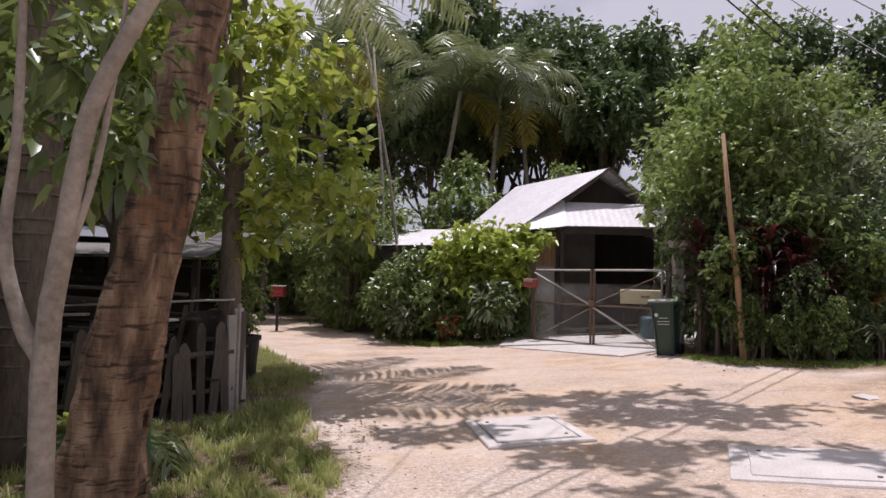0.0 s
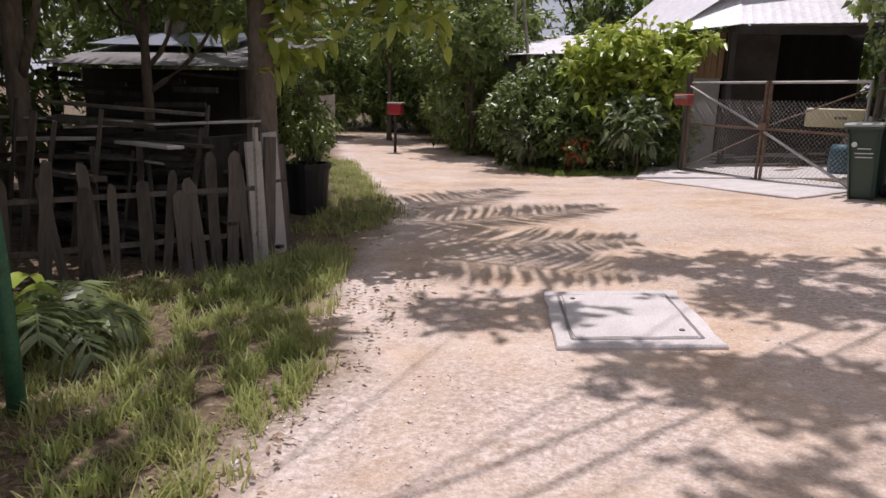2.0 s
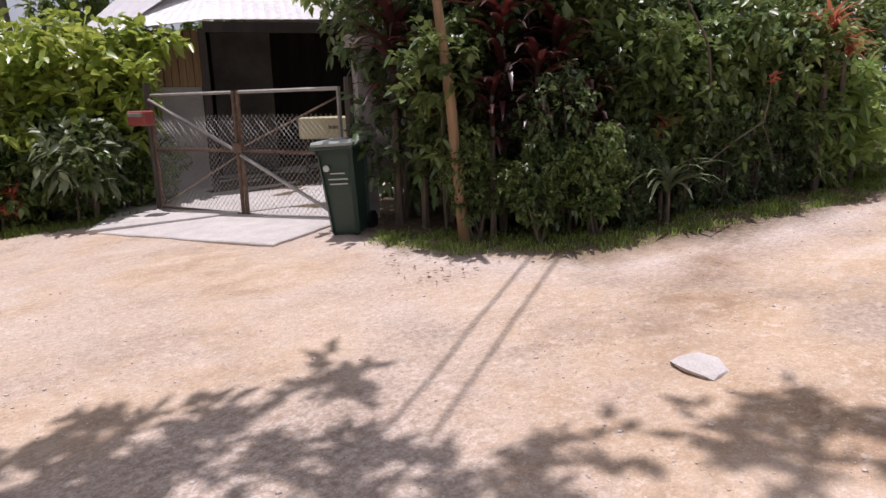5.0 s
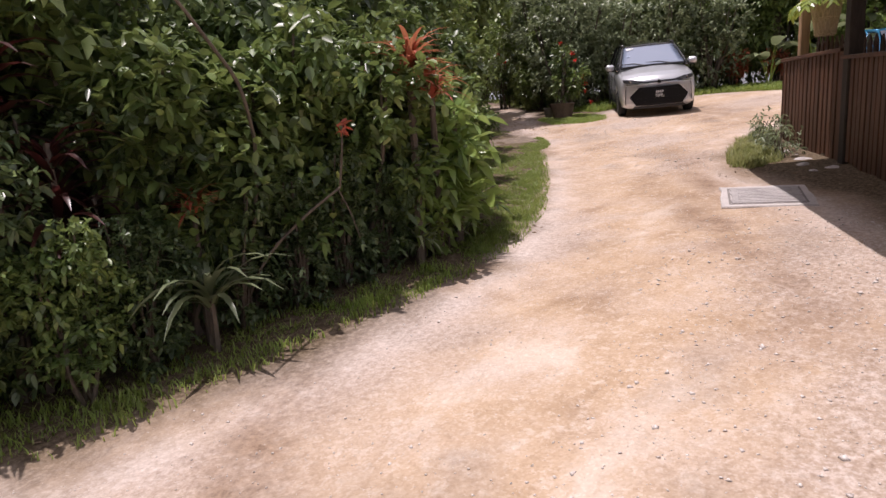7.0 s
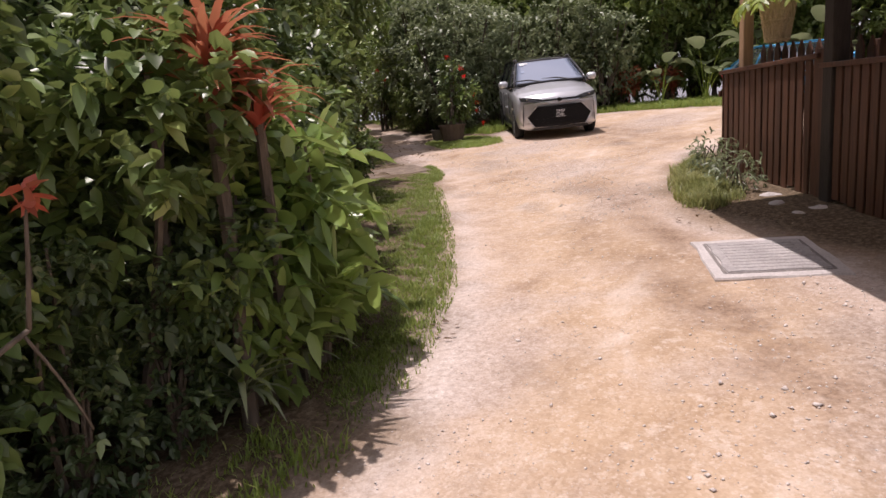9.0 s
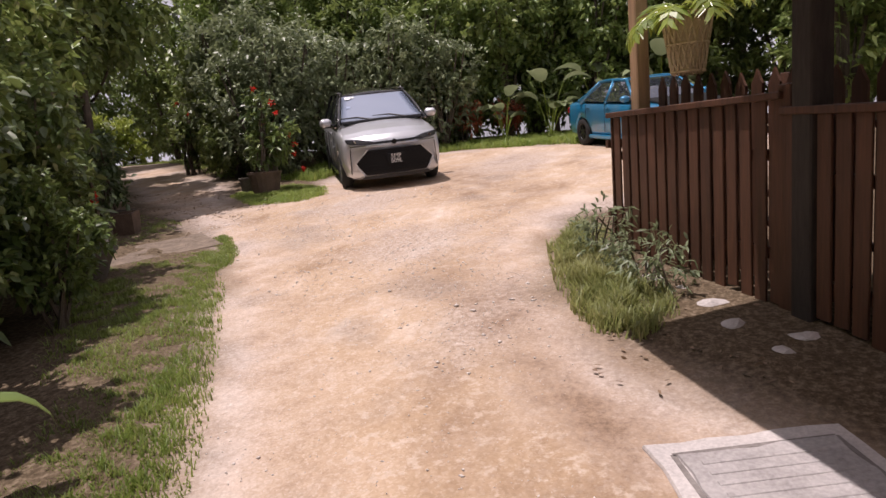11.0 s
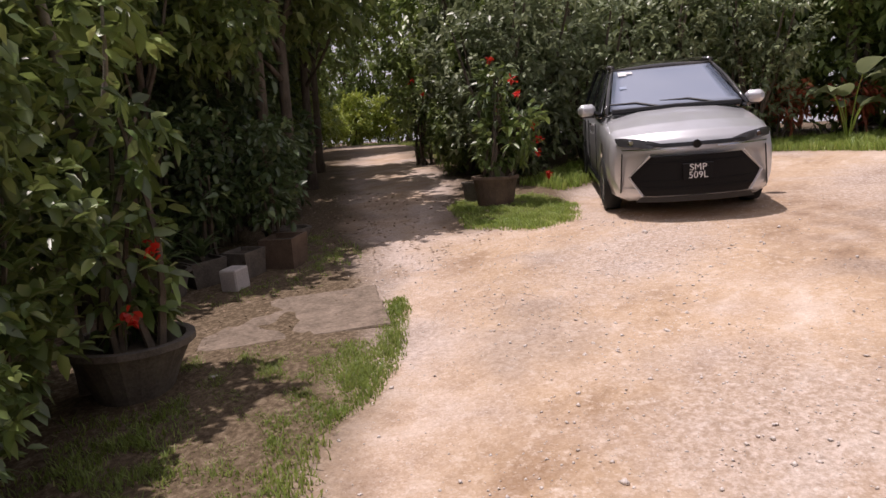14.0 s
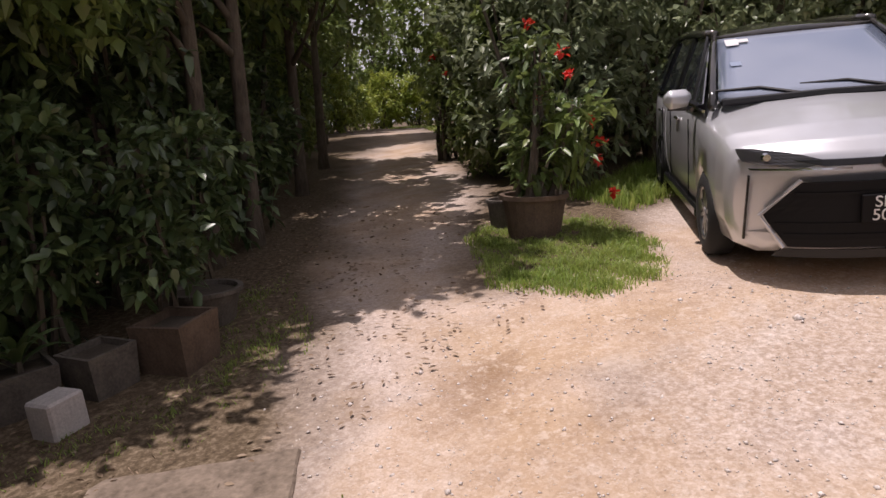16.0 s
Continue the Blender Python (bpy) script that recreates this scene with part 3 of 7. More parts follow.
CONCRETE_DARK = surface("old_concrete", (0.3, 0.275, 0.265), (0.5, 0.465, 0.45), 4.0, 0.9, bumps=0.5, fine=50)
JOINT_GREY = surface("joint_grit", (0.16, 0.14, 0.13), (0.3, 0.27, 0.25), 9.0, 0.95)
SOIL_DARK = surface("dark_soil", (0.05, 0.04, 0.03), (0.12, 0.095, 0.07), 8.0, 0.95)
cover(0.86, 6.67, 9, 1.0, 1.2, "pale concrete drain cover set in the gravel track", 41)
cover(2.85, 5.1, -21, 1.2, 1.0, "pale cracked concrete cover level with the track", 43, joint=False)
cover(11.68, 8.28, 20, 0.95, 0.82, "weathered ribbed concrete drain cover beside the fence", 45, True)
apron = thing("concrete_apron", on_slope(2.9, 13.7, -53), "pale concrete apron in front of the gate", "apron", kind="structure")
part("slab", rough_slab(3.3, 1.7, 0.02, 47, 14), CONCRETE, apron)

# ---- gate with chain link ----
GATE_A, GATE_B = Vector((2.12, 15.35, 0.27)), Vector((4.2, 12.64, 0.33))


def strut(bm, a, b, w):
    tube([a, b], [w, w], 4, bm)


def build_gate():
    d = GATE_B - GATE_A
    span = d.length
    g = thing("metal_gate", Matrix.Translation(GATE_A) @ pose(0, 0, 0, 0, 0, math.degrees(math.atan2(d.y, d.x))), "rusty two-leaf steel gate with chain-link mesh, closed", "gate")
    half = span / 2
    for k, name in ((0, "left_leaf"), (1, "right_leaf")):
        x0, x1 = 0.04 + k * half, half * (k + 1) - 0.04
        leaf = part("leaf_frame", tube([(x0, 0, 0.0), (x0, 0, 1.6)], [0.028, 0.028], 6), RUST, g)
        part("stile", tube([(x1, 0, 0.0), (x1, 0, 1.6)], [0.026, 0.026], 6), RUST if k == 0 else STEEL, leaf)
        for z in (0.03, 0.85, 1.58):
            part("rail", tube([(x0, 0, z), (x1, 0, z)], [0.022, 0.022], 6), STEEL if z > 1 else RUST, leaf)
        a, b = ((x0, -0.03, 1.52), (x1, -0.03, 0.85)) if k == 0 else ((x0, -0.03, 0.8), (x1, -0.03, 0.08))
        part("brace", tube([a, b], [0.024, 0.024], 6), STEEL, leaf, "pale galvanised diagonal brace")
        a, b = ((x0, 0.03, 0.06), (x1, 0.03, 0.8)) if k == 0 else ((x0, 0.03, 0.9), (x1, 0.03, 1.5))
        part("brace", tube([a, b], [0.012, 0.012], 6), RUST, leaf)
        bm = bmesh.new()
        top, step = 1.28, 0.075
        for sgn in (1, -1):
            n = int((x1 - x0 + top) / step)
            for j in range(n):
                s = x0 - top + j * step if sgn > 0 else x0 + j * step
                e = s + top * sgn
                pa, pb = Vector((s, 0.012 * sgn, 0.02)), Vector((e, 0.012 * sgn, top + 0.02))
                lo, hi = min(s, e), max(s, e)
                t0, t1 = 0.0, 1.0
                for lim, low in ((x0, True), (x1, False)):
                    t = (lim - s) / (e - s)
                    if (low and sgn > 0) or (not low and sgn < 0):
                        t0 = max(t0, t)
                    else:
                        t1 = min(t1, t)
                if t1 - t0 > 0.02:
                    tube([pa.lerp(pb, t0), pa.lerp(pb, t1)], [0.0028, 0.0028], 3, bm)
        part("chain_link", bm, STEEL, leaf, "galvanised chain-link mesh")
    part("lock_plate", box(0.16, 0.02, 0.12, pose(half, -0.045, 0.83), 0.006), RUST, g, "rusty lock plate")
    for x, h in ((-0.06, 1.75), (span + 0.08, 1.7)):
        part("gate_post", tube([(x, 0.03, -0.3), (x, 0.03, h)], [0.055, 0.05], 8), WOOD_GREY, g)
    return g


build_gate()
pillar = thing("gate_pillar", at_ground(4.42, 12.5), "grey concrete gate pillar with a rough cap", "pillar")
part("shaft", box(0.2, 0.2, 2.0, pose(0, 0, -0.1), 0.015), CONCRETE_DARK, pillar)
part("cap", box(0.32, 0.32, 0.16, pose(0, 0, 1.9, 0, 4, 10), 0.03), CONCRETE, pillar)
letterbox = thing("letter_box", pose(2.0, 15.1, 1.45, 0, 0, -40), "faded red metal letter box on the gate post", "letter box")
part("box", box(0.3, 0.2, 0.2, None, 0.02), plain("faded_red_paint", (0.32, 0.07, 0.06), 0.6), letterbox)
part("flap", box(0.24, 0.02, 0.05, pose(0, -0.105, 0.12), 0.004), STEEL, letterbox)


def build_bin():
    b = thing("wheelie_bin", on_slope(4.08, 12.0, -38), "dark green plastic wheelie bin beside the gate", "bin")
    bm = bmesh.new()
    levels = [(0.0, 0.20, 0.22), (0.03, 0.215, 0.235), (0.7, 0.255, 0.28), (0.86, 0.262, 0.29), (0.862, 0.285, 0.315), (0.93, 0.285, 0.315)]
    rings = []
    for z, w, h in ((z, 0.76 * w, 0.76 * h) for z, w, h in levels):
        ring = []
        for sx, sy in ((-1, -1), (1, -1), (1, 1), (-1, 1)):
            for ox, oy in (((0.035, 0), (0, 0.035)) if sx * sy > 0 else ((0, 0.035), (0.035, 0))):
                ring.append(bm.verts.new((sx * (w - ox), sy * (h - oy), z)))
        rings.append(ring)
    for r0, r1 in zip(rings, rings[1:]):
        for k in range(8):
            bm.faces.new((r0[k], r0[(k + 1) % 8], r1[(k + 1) % 8], r1[k]))
    bm.faces.new(rings[0][::-1])
    bm.faces.new(rings[-1])
    part("body", bm, BIN_GREEN, b)
    lid = part("lid", box(0.47, 0.52, 0.06, pose(0, 0, 0.935), 0.02), plain("bin_lid_green", (0.36, 0.39, 0.37), 0.45), b, "sun-bleached grey-green lid")
    part("lid_rim", box(0.48, 0.53, 0.03, pose(0, 0, 0.915), 0.01), BIN_GREEN, lid)
    part("handle", tube([(-0.17, 0.28, 0.9), (0.17, 0.28, 0.9)], [0.017, 0.017], 8), BLACK, b)
    for s in (-1, 1):
        part("wheel", tube([(s * 0.15, 0.19, 0.09), (s * 0.2, 0.19, 0.09)], [0.1, 0.1], 14), BLACK, b)
    white = plain("faded_white_print", (0.6, 0.65, 0.62), 0.6)
    for z, w in ((0.66, 0.16), (0.6, 0.22), (0.55, 0.2)):
        part("printed_line", box(w, 0.004, 0.012, pose(0.02, -0.184 - 0.045 * z, z)), white, b)
    part("printed_emblem", tube([(-0.1, -0.208, 0.72), (-0.1, -0.217, 0.72)], [0.035, 0.035], 12), white, b)


build_bin()
pole = thing("leaning_pole", at_ground(4.88, 10.72), "tall leaning bare timber pole beside the hedge", "pole")
part("shaft", tube([(0, 0, -0.3), (-0.12, 0.03, 1.3), (-0.22, 0.06, 2.2), (-0.34, 0.1, 3.7)], [0.056, 0.05, 0.042, 0.03], 9), WOOD_POLE, pole, smooth=True)
wire_black = plain("cable_black", (0.02, 0.02, 0.02), 0.6)
for k, (a, b, s) in enumerate((((6.9, 13.57, 6.6), (-9.4, -4.0, 6.4), 0.1), ((7.2, 13.57, 6.7), (-9.1, -4.0, 6.5), 0.1), ((8.6, 18.5, 10.5), (9.5, 12.5, 5.4), 0.1), ((9.0, 18.5, 11.2), (10.1, 12.5, 6.0), 0.1))):
    pa, pb = Vector(a), Vector(b)
    pts = [pa.lerp(pb, t / 10) - Vector((0, 0, s * 4 * (t / 10) * (1 - t / 10))) for t in range(11)]
    c = thing("overhead_cable", Matrix(), "thin black overhead cable", "cable", "overhead cables")
    part("wire", tube(pts, [0.015] * 11, 5), wire_black, c)

# ---- house behind the gate ----
def sheet(bm, a, b, c, d, ribs, depth=0.005, thick=0.012):
    """A ribbed roof sheet: a, b along the eave, d, c along the ridge."""
    a, b, c, d = (Vector(v) for v in (a, b, c, d))
    n = ((b - a).cross(d - a)).normalized()
    if n.z < 0:
        n = -n
    cols = ribs * 2
    low, high = [], []
    for i in range(cols + 1):
        o = n * (depth if i % 2 else 0)
        low.append((bm.verts.new(a.lerp(b, i / cols) + o), bm.verts.new(a.lerp(b, i / cols) + o - n * thick)))
        high.append((bm.verts.new(d.lerp(c, i / cols) + o), bm.verts.new(d.lerp(c, i / cols) + o - n * thick)))
    for i in range(cols):
        bm.faces.new((low[i][0], low[i + 1][0], high[i + 1][0], high[i][0]))
        bm.faces.new((low[i][1], high[i][1], high[i + 1][1], low[i + 1][1]))
        bm.faces.new((low[i][0], low[i][1], low[i + 1][1], low[i + 1][0]))
    return bm


def wall_piece(a, b, z0, z1, thick=0.1):
    ax, ay = a
    bx, by = b
    return box(math.hypot(bx - ax, by - ay), thick, z1 - z0, pose((ax + bx) / 2, (ay + by) / 2, z0, 0, 0, math.degrees(math.atan2(by - ay, bx - ax))))


def build_house():
    h = thing("house", Matrix(), "low house with grey metal gabled roof and dark open carport", "house")
    apex, back = Vector((4.37, 17.66, 4.68)), Vector((2.38, 22.2, 4.78))
    gl, gr = Vector((3.15, 17.7, 3.71)), Vector((5.56, 17.7, 3.70))
    el, er = Vector((2.98, 16.44, 2.99)), Vector((5.75, 16.35, 3.02))
    part("roof_slope", sheet(bmesh.new(), (1.75, 16.75, 2.85), (0.4, 21.6, 3.0), back, apex, 26), ROOF_METAL, h)
    part("roof_slope", sheet(bmesh.new(), (6.9, 18.2, 3.05), (5.2, 22.8, 3.1), back, apex, 26), ROOF_METAL, h)
    part("carport_roof", sheet(bmesh.new(), el, er, gr + Vector((0.25, 0, 0.03)), gl + Vector((-0.05, 0, 0.03)), 16), ROOF_METAL, h)
    part("hip_roof", sheet(bmesh.new(), (1.72, 16.72, 2.85), el + Vector((0.04, 0, -0.01)), gl + Vector((0.05, -0.08, 0.05)), gl + Vector((-0.05, -0.1, 0.08)), 8), ROOF_METAL, h)
    part("low_roof", sheet(bmesh.new(), (-2.2, 19.6, 2.55), (0.9, 18.9, 2.6), (1.3, 22.6, 3.35), (-1.8, 23.2, 3.3), 18), ROOF_METAL, h)
    part("low_wall", wall_piece((-2.0, 20.0), (0.8, 19.4), -0.1, 2.6), WALL_DIRTY_SHADED, h)
    # gable face set back behind its bargeboards
    bm = bmesh.new()
    tri = [apex + Vector((-0.15, 0.45, -0.22)), gl + Vector((0.1, 0.45, -0.02)), gr + Vector((-0.1, 0.45, -0.02))]
    f = bm.faces.new([bm.verts.new(v) for v in tri])
    ext = bmesh.ops.extrude_face_region(bm, geom=[f])
    bmesh.ops.translate(bm, verts=[v for v in ext["geom"] if isinstance(v, bmesh.types.BMVert)], vec=(0, 0.05, 0))
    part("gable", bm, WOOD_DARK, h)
    for e in (gl, gr):
        part("bargeboard", tube([apex + Vector((0, -0.02, -0.02)), e + Vector((0, -0.02, -0.03))], [0.05, 0.05], 4), WOOD_GREY, h)
    for t in (0.3, 0.6, 0.85):
        top = (apex + Vector((0, 0.2, -0.1))).lerp(gr + Vector((-0.05, 0.2, -0.02)), t)
        part("gable_batten", tube([top + Vector((0, -0.15, -0.02)), top + Vector((-0.1, 0.35, -0.03))], [0.03, 0.03], 4), ROOF_METAL, h, "pale batten in the open gable")
    part("eave_beam", box((er - el).length, 0.1, 0.16, pose(4.36, 16.45, 2.8, 0, 0, -2)), WOOD_DARK, h)
    for x, y in ((2.95, 16.5), (5.7, 16.45)):
        part("post", box(0.11, 0.11, 2.85 - 0.2, pose(x, y, 0.2)), WOOD_DARK, h)
    # near-black back wall: the carport's deep shade is put into its colour
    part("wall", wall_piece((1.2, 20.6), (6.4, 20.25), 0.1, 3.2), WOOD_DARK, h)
    part("wall", wall_piece((1.85, 17.2), (0.6, 20.6), 0.0, 2.9), WALL_DIRTY_SHADED, h)
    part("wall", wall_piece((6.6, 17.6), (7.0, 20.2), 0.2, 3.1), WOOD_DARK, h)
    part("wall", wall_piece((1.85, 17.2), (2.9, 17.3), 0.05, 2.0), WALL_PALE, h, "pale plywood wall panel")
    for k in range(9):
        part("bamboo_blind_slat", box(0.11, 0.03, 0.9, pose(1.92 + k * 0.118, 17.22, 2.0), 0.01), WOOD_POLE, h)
    part("inner_wall", wall_piece((3.2, 18.9), (4.3, 18.9), 0.2, 3.2, 0.06), WALL_DIRTY_SHADED, h)
    fl = thing("carport_floor", on_slope(3.9, 16.6, -8), "dusty concrete carport floor", "floor", kind="structure")
    part("slab", rough_slab(4.6, 5.2, 0.02, 61, 10), CONCRETE, fl)


# Dark timber; on the carport's back wall it also stands in for shade
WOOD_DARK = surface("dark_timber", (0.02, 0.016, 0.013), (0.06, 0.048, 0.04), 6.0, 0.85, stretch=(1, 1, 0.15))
WALL_PALE = surface("pale_panel", (0.34, 0.32, 0.29), (0.52, 0.49, 0.45), 2.0, 0.8, bumps=0.15)
build_house()
crate = thing("storage_box", at_ground(4.75, 15.9, -20, 0.0), "cream metal storage box on a dark trestle", "storage box")
part("box", box(0.95, 0.4, 0.34, pose(0, 0, 0.72), 0.02), plain("cream_paint", (0.62, 0.55, 0.33), 0.6), crate)
part("label_bar", box(0.2, 0.006, 0.05, pose(0.1, -0.203, 0.87)), RUST, crate)
for x in (-0.4, 0.4):
    for y in (-0.14, 0.14):
        part("leg", box(0.04, 0.04, 0.74, pose(x, y, -0.02)), WOOD_DARK, crate)
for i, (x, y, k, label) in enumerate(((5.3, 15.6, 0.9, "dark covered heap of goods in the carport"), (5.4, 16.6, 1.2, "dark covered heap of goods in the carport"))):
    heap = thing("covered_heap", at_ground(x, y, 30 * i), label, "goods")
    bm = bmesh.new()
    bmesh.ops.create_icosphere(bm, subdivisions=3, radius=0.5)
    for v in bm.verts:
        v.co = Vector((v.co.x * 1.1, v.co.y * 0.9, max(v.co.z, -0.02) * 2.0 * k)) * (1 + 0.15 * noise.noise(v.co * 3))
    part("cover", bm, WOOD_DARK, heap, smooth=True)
drum = thing("blue_drum", at_ground(4.55, 14.6), "dull blue plastic drum inside the gate", "drum")
part("barrel", tube([(0, 0, -0.03), (0, 0, 0.03), (0, 0, 0.2), (0, 0, 0.4), (0, 0, 0.5)], [0.17, 0.19, 0.2, 0.19, 0.17], 14), plain("blue_plastic", (0.03, 0.09, 0.12), 0.5), drum, smooth=True)

# ---- board fence and porch at the turn ----
FENCE = [(15.3, 9.12), (13.62, 8.06), (11.9, 7.15), (10.1, 6.1), (8.2, 5.0)]


def build_board_fence(p, q, first):
    (x0, y0), (x1, y1) = p, q
    ln = math.hypot(x1 - x0, y1 - y0)
    ang = math.degrees(math.atan2(y1 - y0, x1 - x0))
    f = thing("board_fence", pose(x0, y0, 0, 0, 0, ang), "dark brown stained board fence panel with a top rail", "fence", "board fence panels")
    ux, uy = (x1 - x0) / ln, (y1 - y0) / ln
    rng = random.Random(int(x0 * 10))
    n = int(ln / 0.125)
    top0 = 2.31 if first else 2.22
    top1 = top0 if first else top0 - 0.06
    for k in range(n):
        s = (k + 0.5) * ln / n
        g = float(ground_z(x0 + ux * s, y0 + uy * s))
        t = top0 + (top1 - top0) * s / ln
        z0 = g + rng.uniform(0.0, 0.06)
        part("board", box(0.098 + rng.uniform(-0.008, 0.008), 0.02, t - z0 - 0.02, pose(s, 0.03 + rng.uniform(-0.004, 0.004), z0, 0, rng.uniform(-0.4, 0.4), 0), 0.004), WOOD_BROWN, f)
    part("top_rail", box(ln, 0.09, 0.045, pose(ln / 2, 0.03, (top0 + top1) / 2 - 0.02, 0, math.degrees(math.atan2(top0 - top1, ln)), 0), 0.006), WOOD_BROWN, f)
    for z in (0.25, 0.85):
        g = float(ground_z((x0 + x1) / 2, (y0 + y1) / 2))
        part("rail", box(ln, 0.04, 0.07, pose(ln / 2, 0.065, g + z, 0, 0, 0)), WOOD_BROWN, f)
    part("post", box(0.1, 0.1, top1 - 0.85, pose(ln, 0.07, float(ground_z(x1, y1)) - 0.1), 0.006), WOOD_BROWN, f)


for i in range(4):
    build_board_fence(FENCE[i], FENCE[i + 1], i == 0)
build_board_fence((15.3, 9.12), (16.4, 7.5), True)


def picket(w, t, h):
    bm = bmesh.new()
    out = [(-w / 2, 0), (w / 2, 0), (w / 2, h - w * 0.9), (w * 0.28, h - w * 0.55), (0, h), (-w * 0.28, h - w * 0.55), (-w / 2, h - w * 0.9)]
    a = [bm.verts.new((x, -t / 2, z)) for x, z in out]
    b = [bm.verts.new((x, t / 2, z)) for x, z in out]
    bm.faces.new(a)
    bm.faces.new(b[::-1])
    for k in range(len(out)):
        bm.faces.new((a[k], b[k], b[(k + 1) % len(out)], a[(k + 1) % len(out)]))
    return bm


inner = thing("inner_picket_fence", Matrix(), "dark pointed picket fence behind the boards", "fence")
for k in range(34):
    x, y = 15.35 - k * 0.145, 8.68 - k * 0.085
    part("picket", picket(0.105, 0.02, 1.42 + 0.05 * RNG.random()), WOOD_BROWN, inner).matrix_basis = pose(x, y, float(ground_z(x, y)), 0, 0, 30)
for z in (0.4, 1.1):
    a, b = (15.5, 8.69), (10.6, 5.82)
    part("rail", tube([(a[0], a[1], float(ground_z(*a)) + z), (b[0], b[1], float(ground_z(*b)) + z)], [0.03, 0.03], 4), WOOD_BROWN, inner)

porch = thing("porch", Matrix(), "open timber porch with a low roof behind the fence", "porch")
PORCH = [(13.1, 9.55), (8.4, 6.85), (10.4, 2.4), (15.9, 5.6)]
bm = bmesh.new()
sheet(bm, (*PORCH[1], 3.35), (*PORCH[0], 3.6), (*PORCH[3], 4.4), (*PORCH[2], 4.1), 30)
part("roof_sheet", bm, ROOF_METAL, porch)
for x, y, r, mat in ((13.5, 7.92, 0.075, WOOD_DARK), (10.0, 5.95, 0.075, WOOD_DARK), (15.2, 5.8, 0.075, WOOD_DARK), (10.6, 2.9, 0.075, WOOD_DARK)):
    z = float(ground_z(x, y))
    part("post", box(r * 2, r * 2, 3.75 - z, pose(x, y, z - 0.1, 0, 0, 30), 0.008), mat, porch)
part("beam", tube([(13.5, 7.92, 3.55), (10.0, 5.95, 3.3)], [0.08, 0.08], 4), WOOD_DARK, porch)
part("back_wall", wall_piece((15.7, 5.7), (10.6, 2.6), 0.8, 3.9, 0.1), WALL_DIRTY_SHADED, porch)

wood_post = thing("timber_post", at_ground(15.32, 8.86), "bare pale timber post behind the fence", "post")
part("shaft", box(0.12, 0.12, 3.1, pose(0, 0, -0.1, 0, 0, 30), 0.01), WOOD_POLE, wood_post)
part("bracket", tube([(0, 0, 2.55), (-0.9, -0.5, 2.6)], [0.025, 0.02], 6), WOOD_POLE, wood_post)


def build_basket():
    x, y = 14.85, 8.5
    ob = thing("hanging_basket", pose(x, y, 2.58), "cream woven hanging basket with a leafy fern", "hanging basket")
    cream = surface("woven_cream", (0.5, 0.4, 0.25), (0.72, 0.6, 0.42), 12.0, 0.8, bumps=0.3)
    prof = [(-0.02, 0.1), (0.0, 0.12), (0.14, 0.14), (0.28, 0.165), (0.42, 0.185)]
    bm = bmesh.new()
    for k in range(18):
        a = 2 * math.pi * k / 18
        for sgn in (1, -1):
            pts = [(r * math.cos(a + sgn * z * 1.6), r * math.sin(a + sgn * z * 1.6), z) for z, r in prof]
            tube(pts, [0.008] * len(pts), 4, bm)
    part("weave", bm, cream, ob)
    for z, r in ((0.0, 0.12), (0.2, 0.15), (0.42, 0.188)):
        pts = [(r * math.cos(t * 0.3307), r * math.sin(t * 0.3307), z) for t in range(20)]
        part("hoop", tube(pts, [0.012] * 20, 6), cream, ob)
    part("liner", tube([(0, 0, 0.0), (0, 0, 0.4)], [0.1, 0.17], 14), cream, ob)
    part("hanger", tube([(0, 0, 0.4), (0, 0, 0.95)], [0.006, 0.006], 5), BLACK, ob)
    for k in range(9):
        a = k * 0.7
        part("frond", FERN, None, ob).matrix_basis = pose(0, 0, 0.4, 0, RNG.uniform(-25, 10), math.degrees(a))


FERN = frond_mesh("fern_frond", 0.55, 0.17, 14, LEAF_BRIGHT, 5, 1.1, 0.06)
build_basket()

# ---- cars ----
def paint(name, colour, flake=0.3, rough=0.28):
    m, nt, b = links_of(name)
    n = noise_of(nt, 400.0, 2.0)
    d = noise_of(nt, 2.0, 3.0)
    col = mix(nt, n, tuple(c * 0.9 for c in colour), tuple(min(1, c * 1.08) for c in colour))
    nt.links.new(mix(nt, ramp(nt, d, [(0.4, (0, 0, 0)), (0.8, (0.25, 0.25, 0.25))]), col, (0.3, 0.27, 0.22)), b.inputs["Base Color"])
    b.inputs["Metallic"].default_value = flake
    b.inputs["Roughness"].default_value = rough
    b.inputs["Coat Weight"].default_value = 0.8
    b.inputs["Coat Roughness"].default_value = 0.06
    return m


SILVER = paint("silver_paint", (0.68, 0.69, 0.72), 0.45, 0.32)
BLUE = paint("blue_paint", (0.015, 0.22, 0.42), 0.3, 0.3)
ROOF_BLACK = paint("black_paint", (0.015, 0.015, 0.017), 0.0, 0.15)
GLASS_DARK, _nt, _b = links_of("car_glass")
_b.inputs["Base Color"].default_value = (0.03, 0.035, 0.045, 1)
_b.inputs["Roughness"].default_value = 0.03
_b.inputs["Specular IOR Level"].default_value = 0.9
_b.inputs["Coat Weight"].default_value = 1.0
_b.inputs["Coat IOR"].default_value = 2.6
_b.inputs["Coat Roughness"].default_value = 0.02
# Glass with a lighter blue base: the sky's reflection painted into the colour
WINDSCREEN_SKY_TINT = GLASS_DARK.copy()
WINDSCREEN_SKY_TINT.node_tree.nodes["Principled BSDF"].inputs["Base Color"].default_value = (0.25, 0.3, 0.4, 1)
GRILLE = BLACK.copy()
GRILLE.node_tree.nodes["Principled BSDF"].inputs["Specular IOR Level"].default_value = 0.15
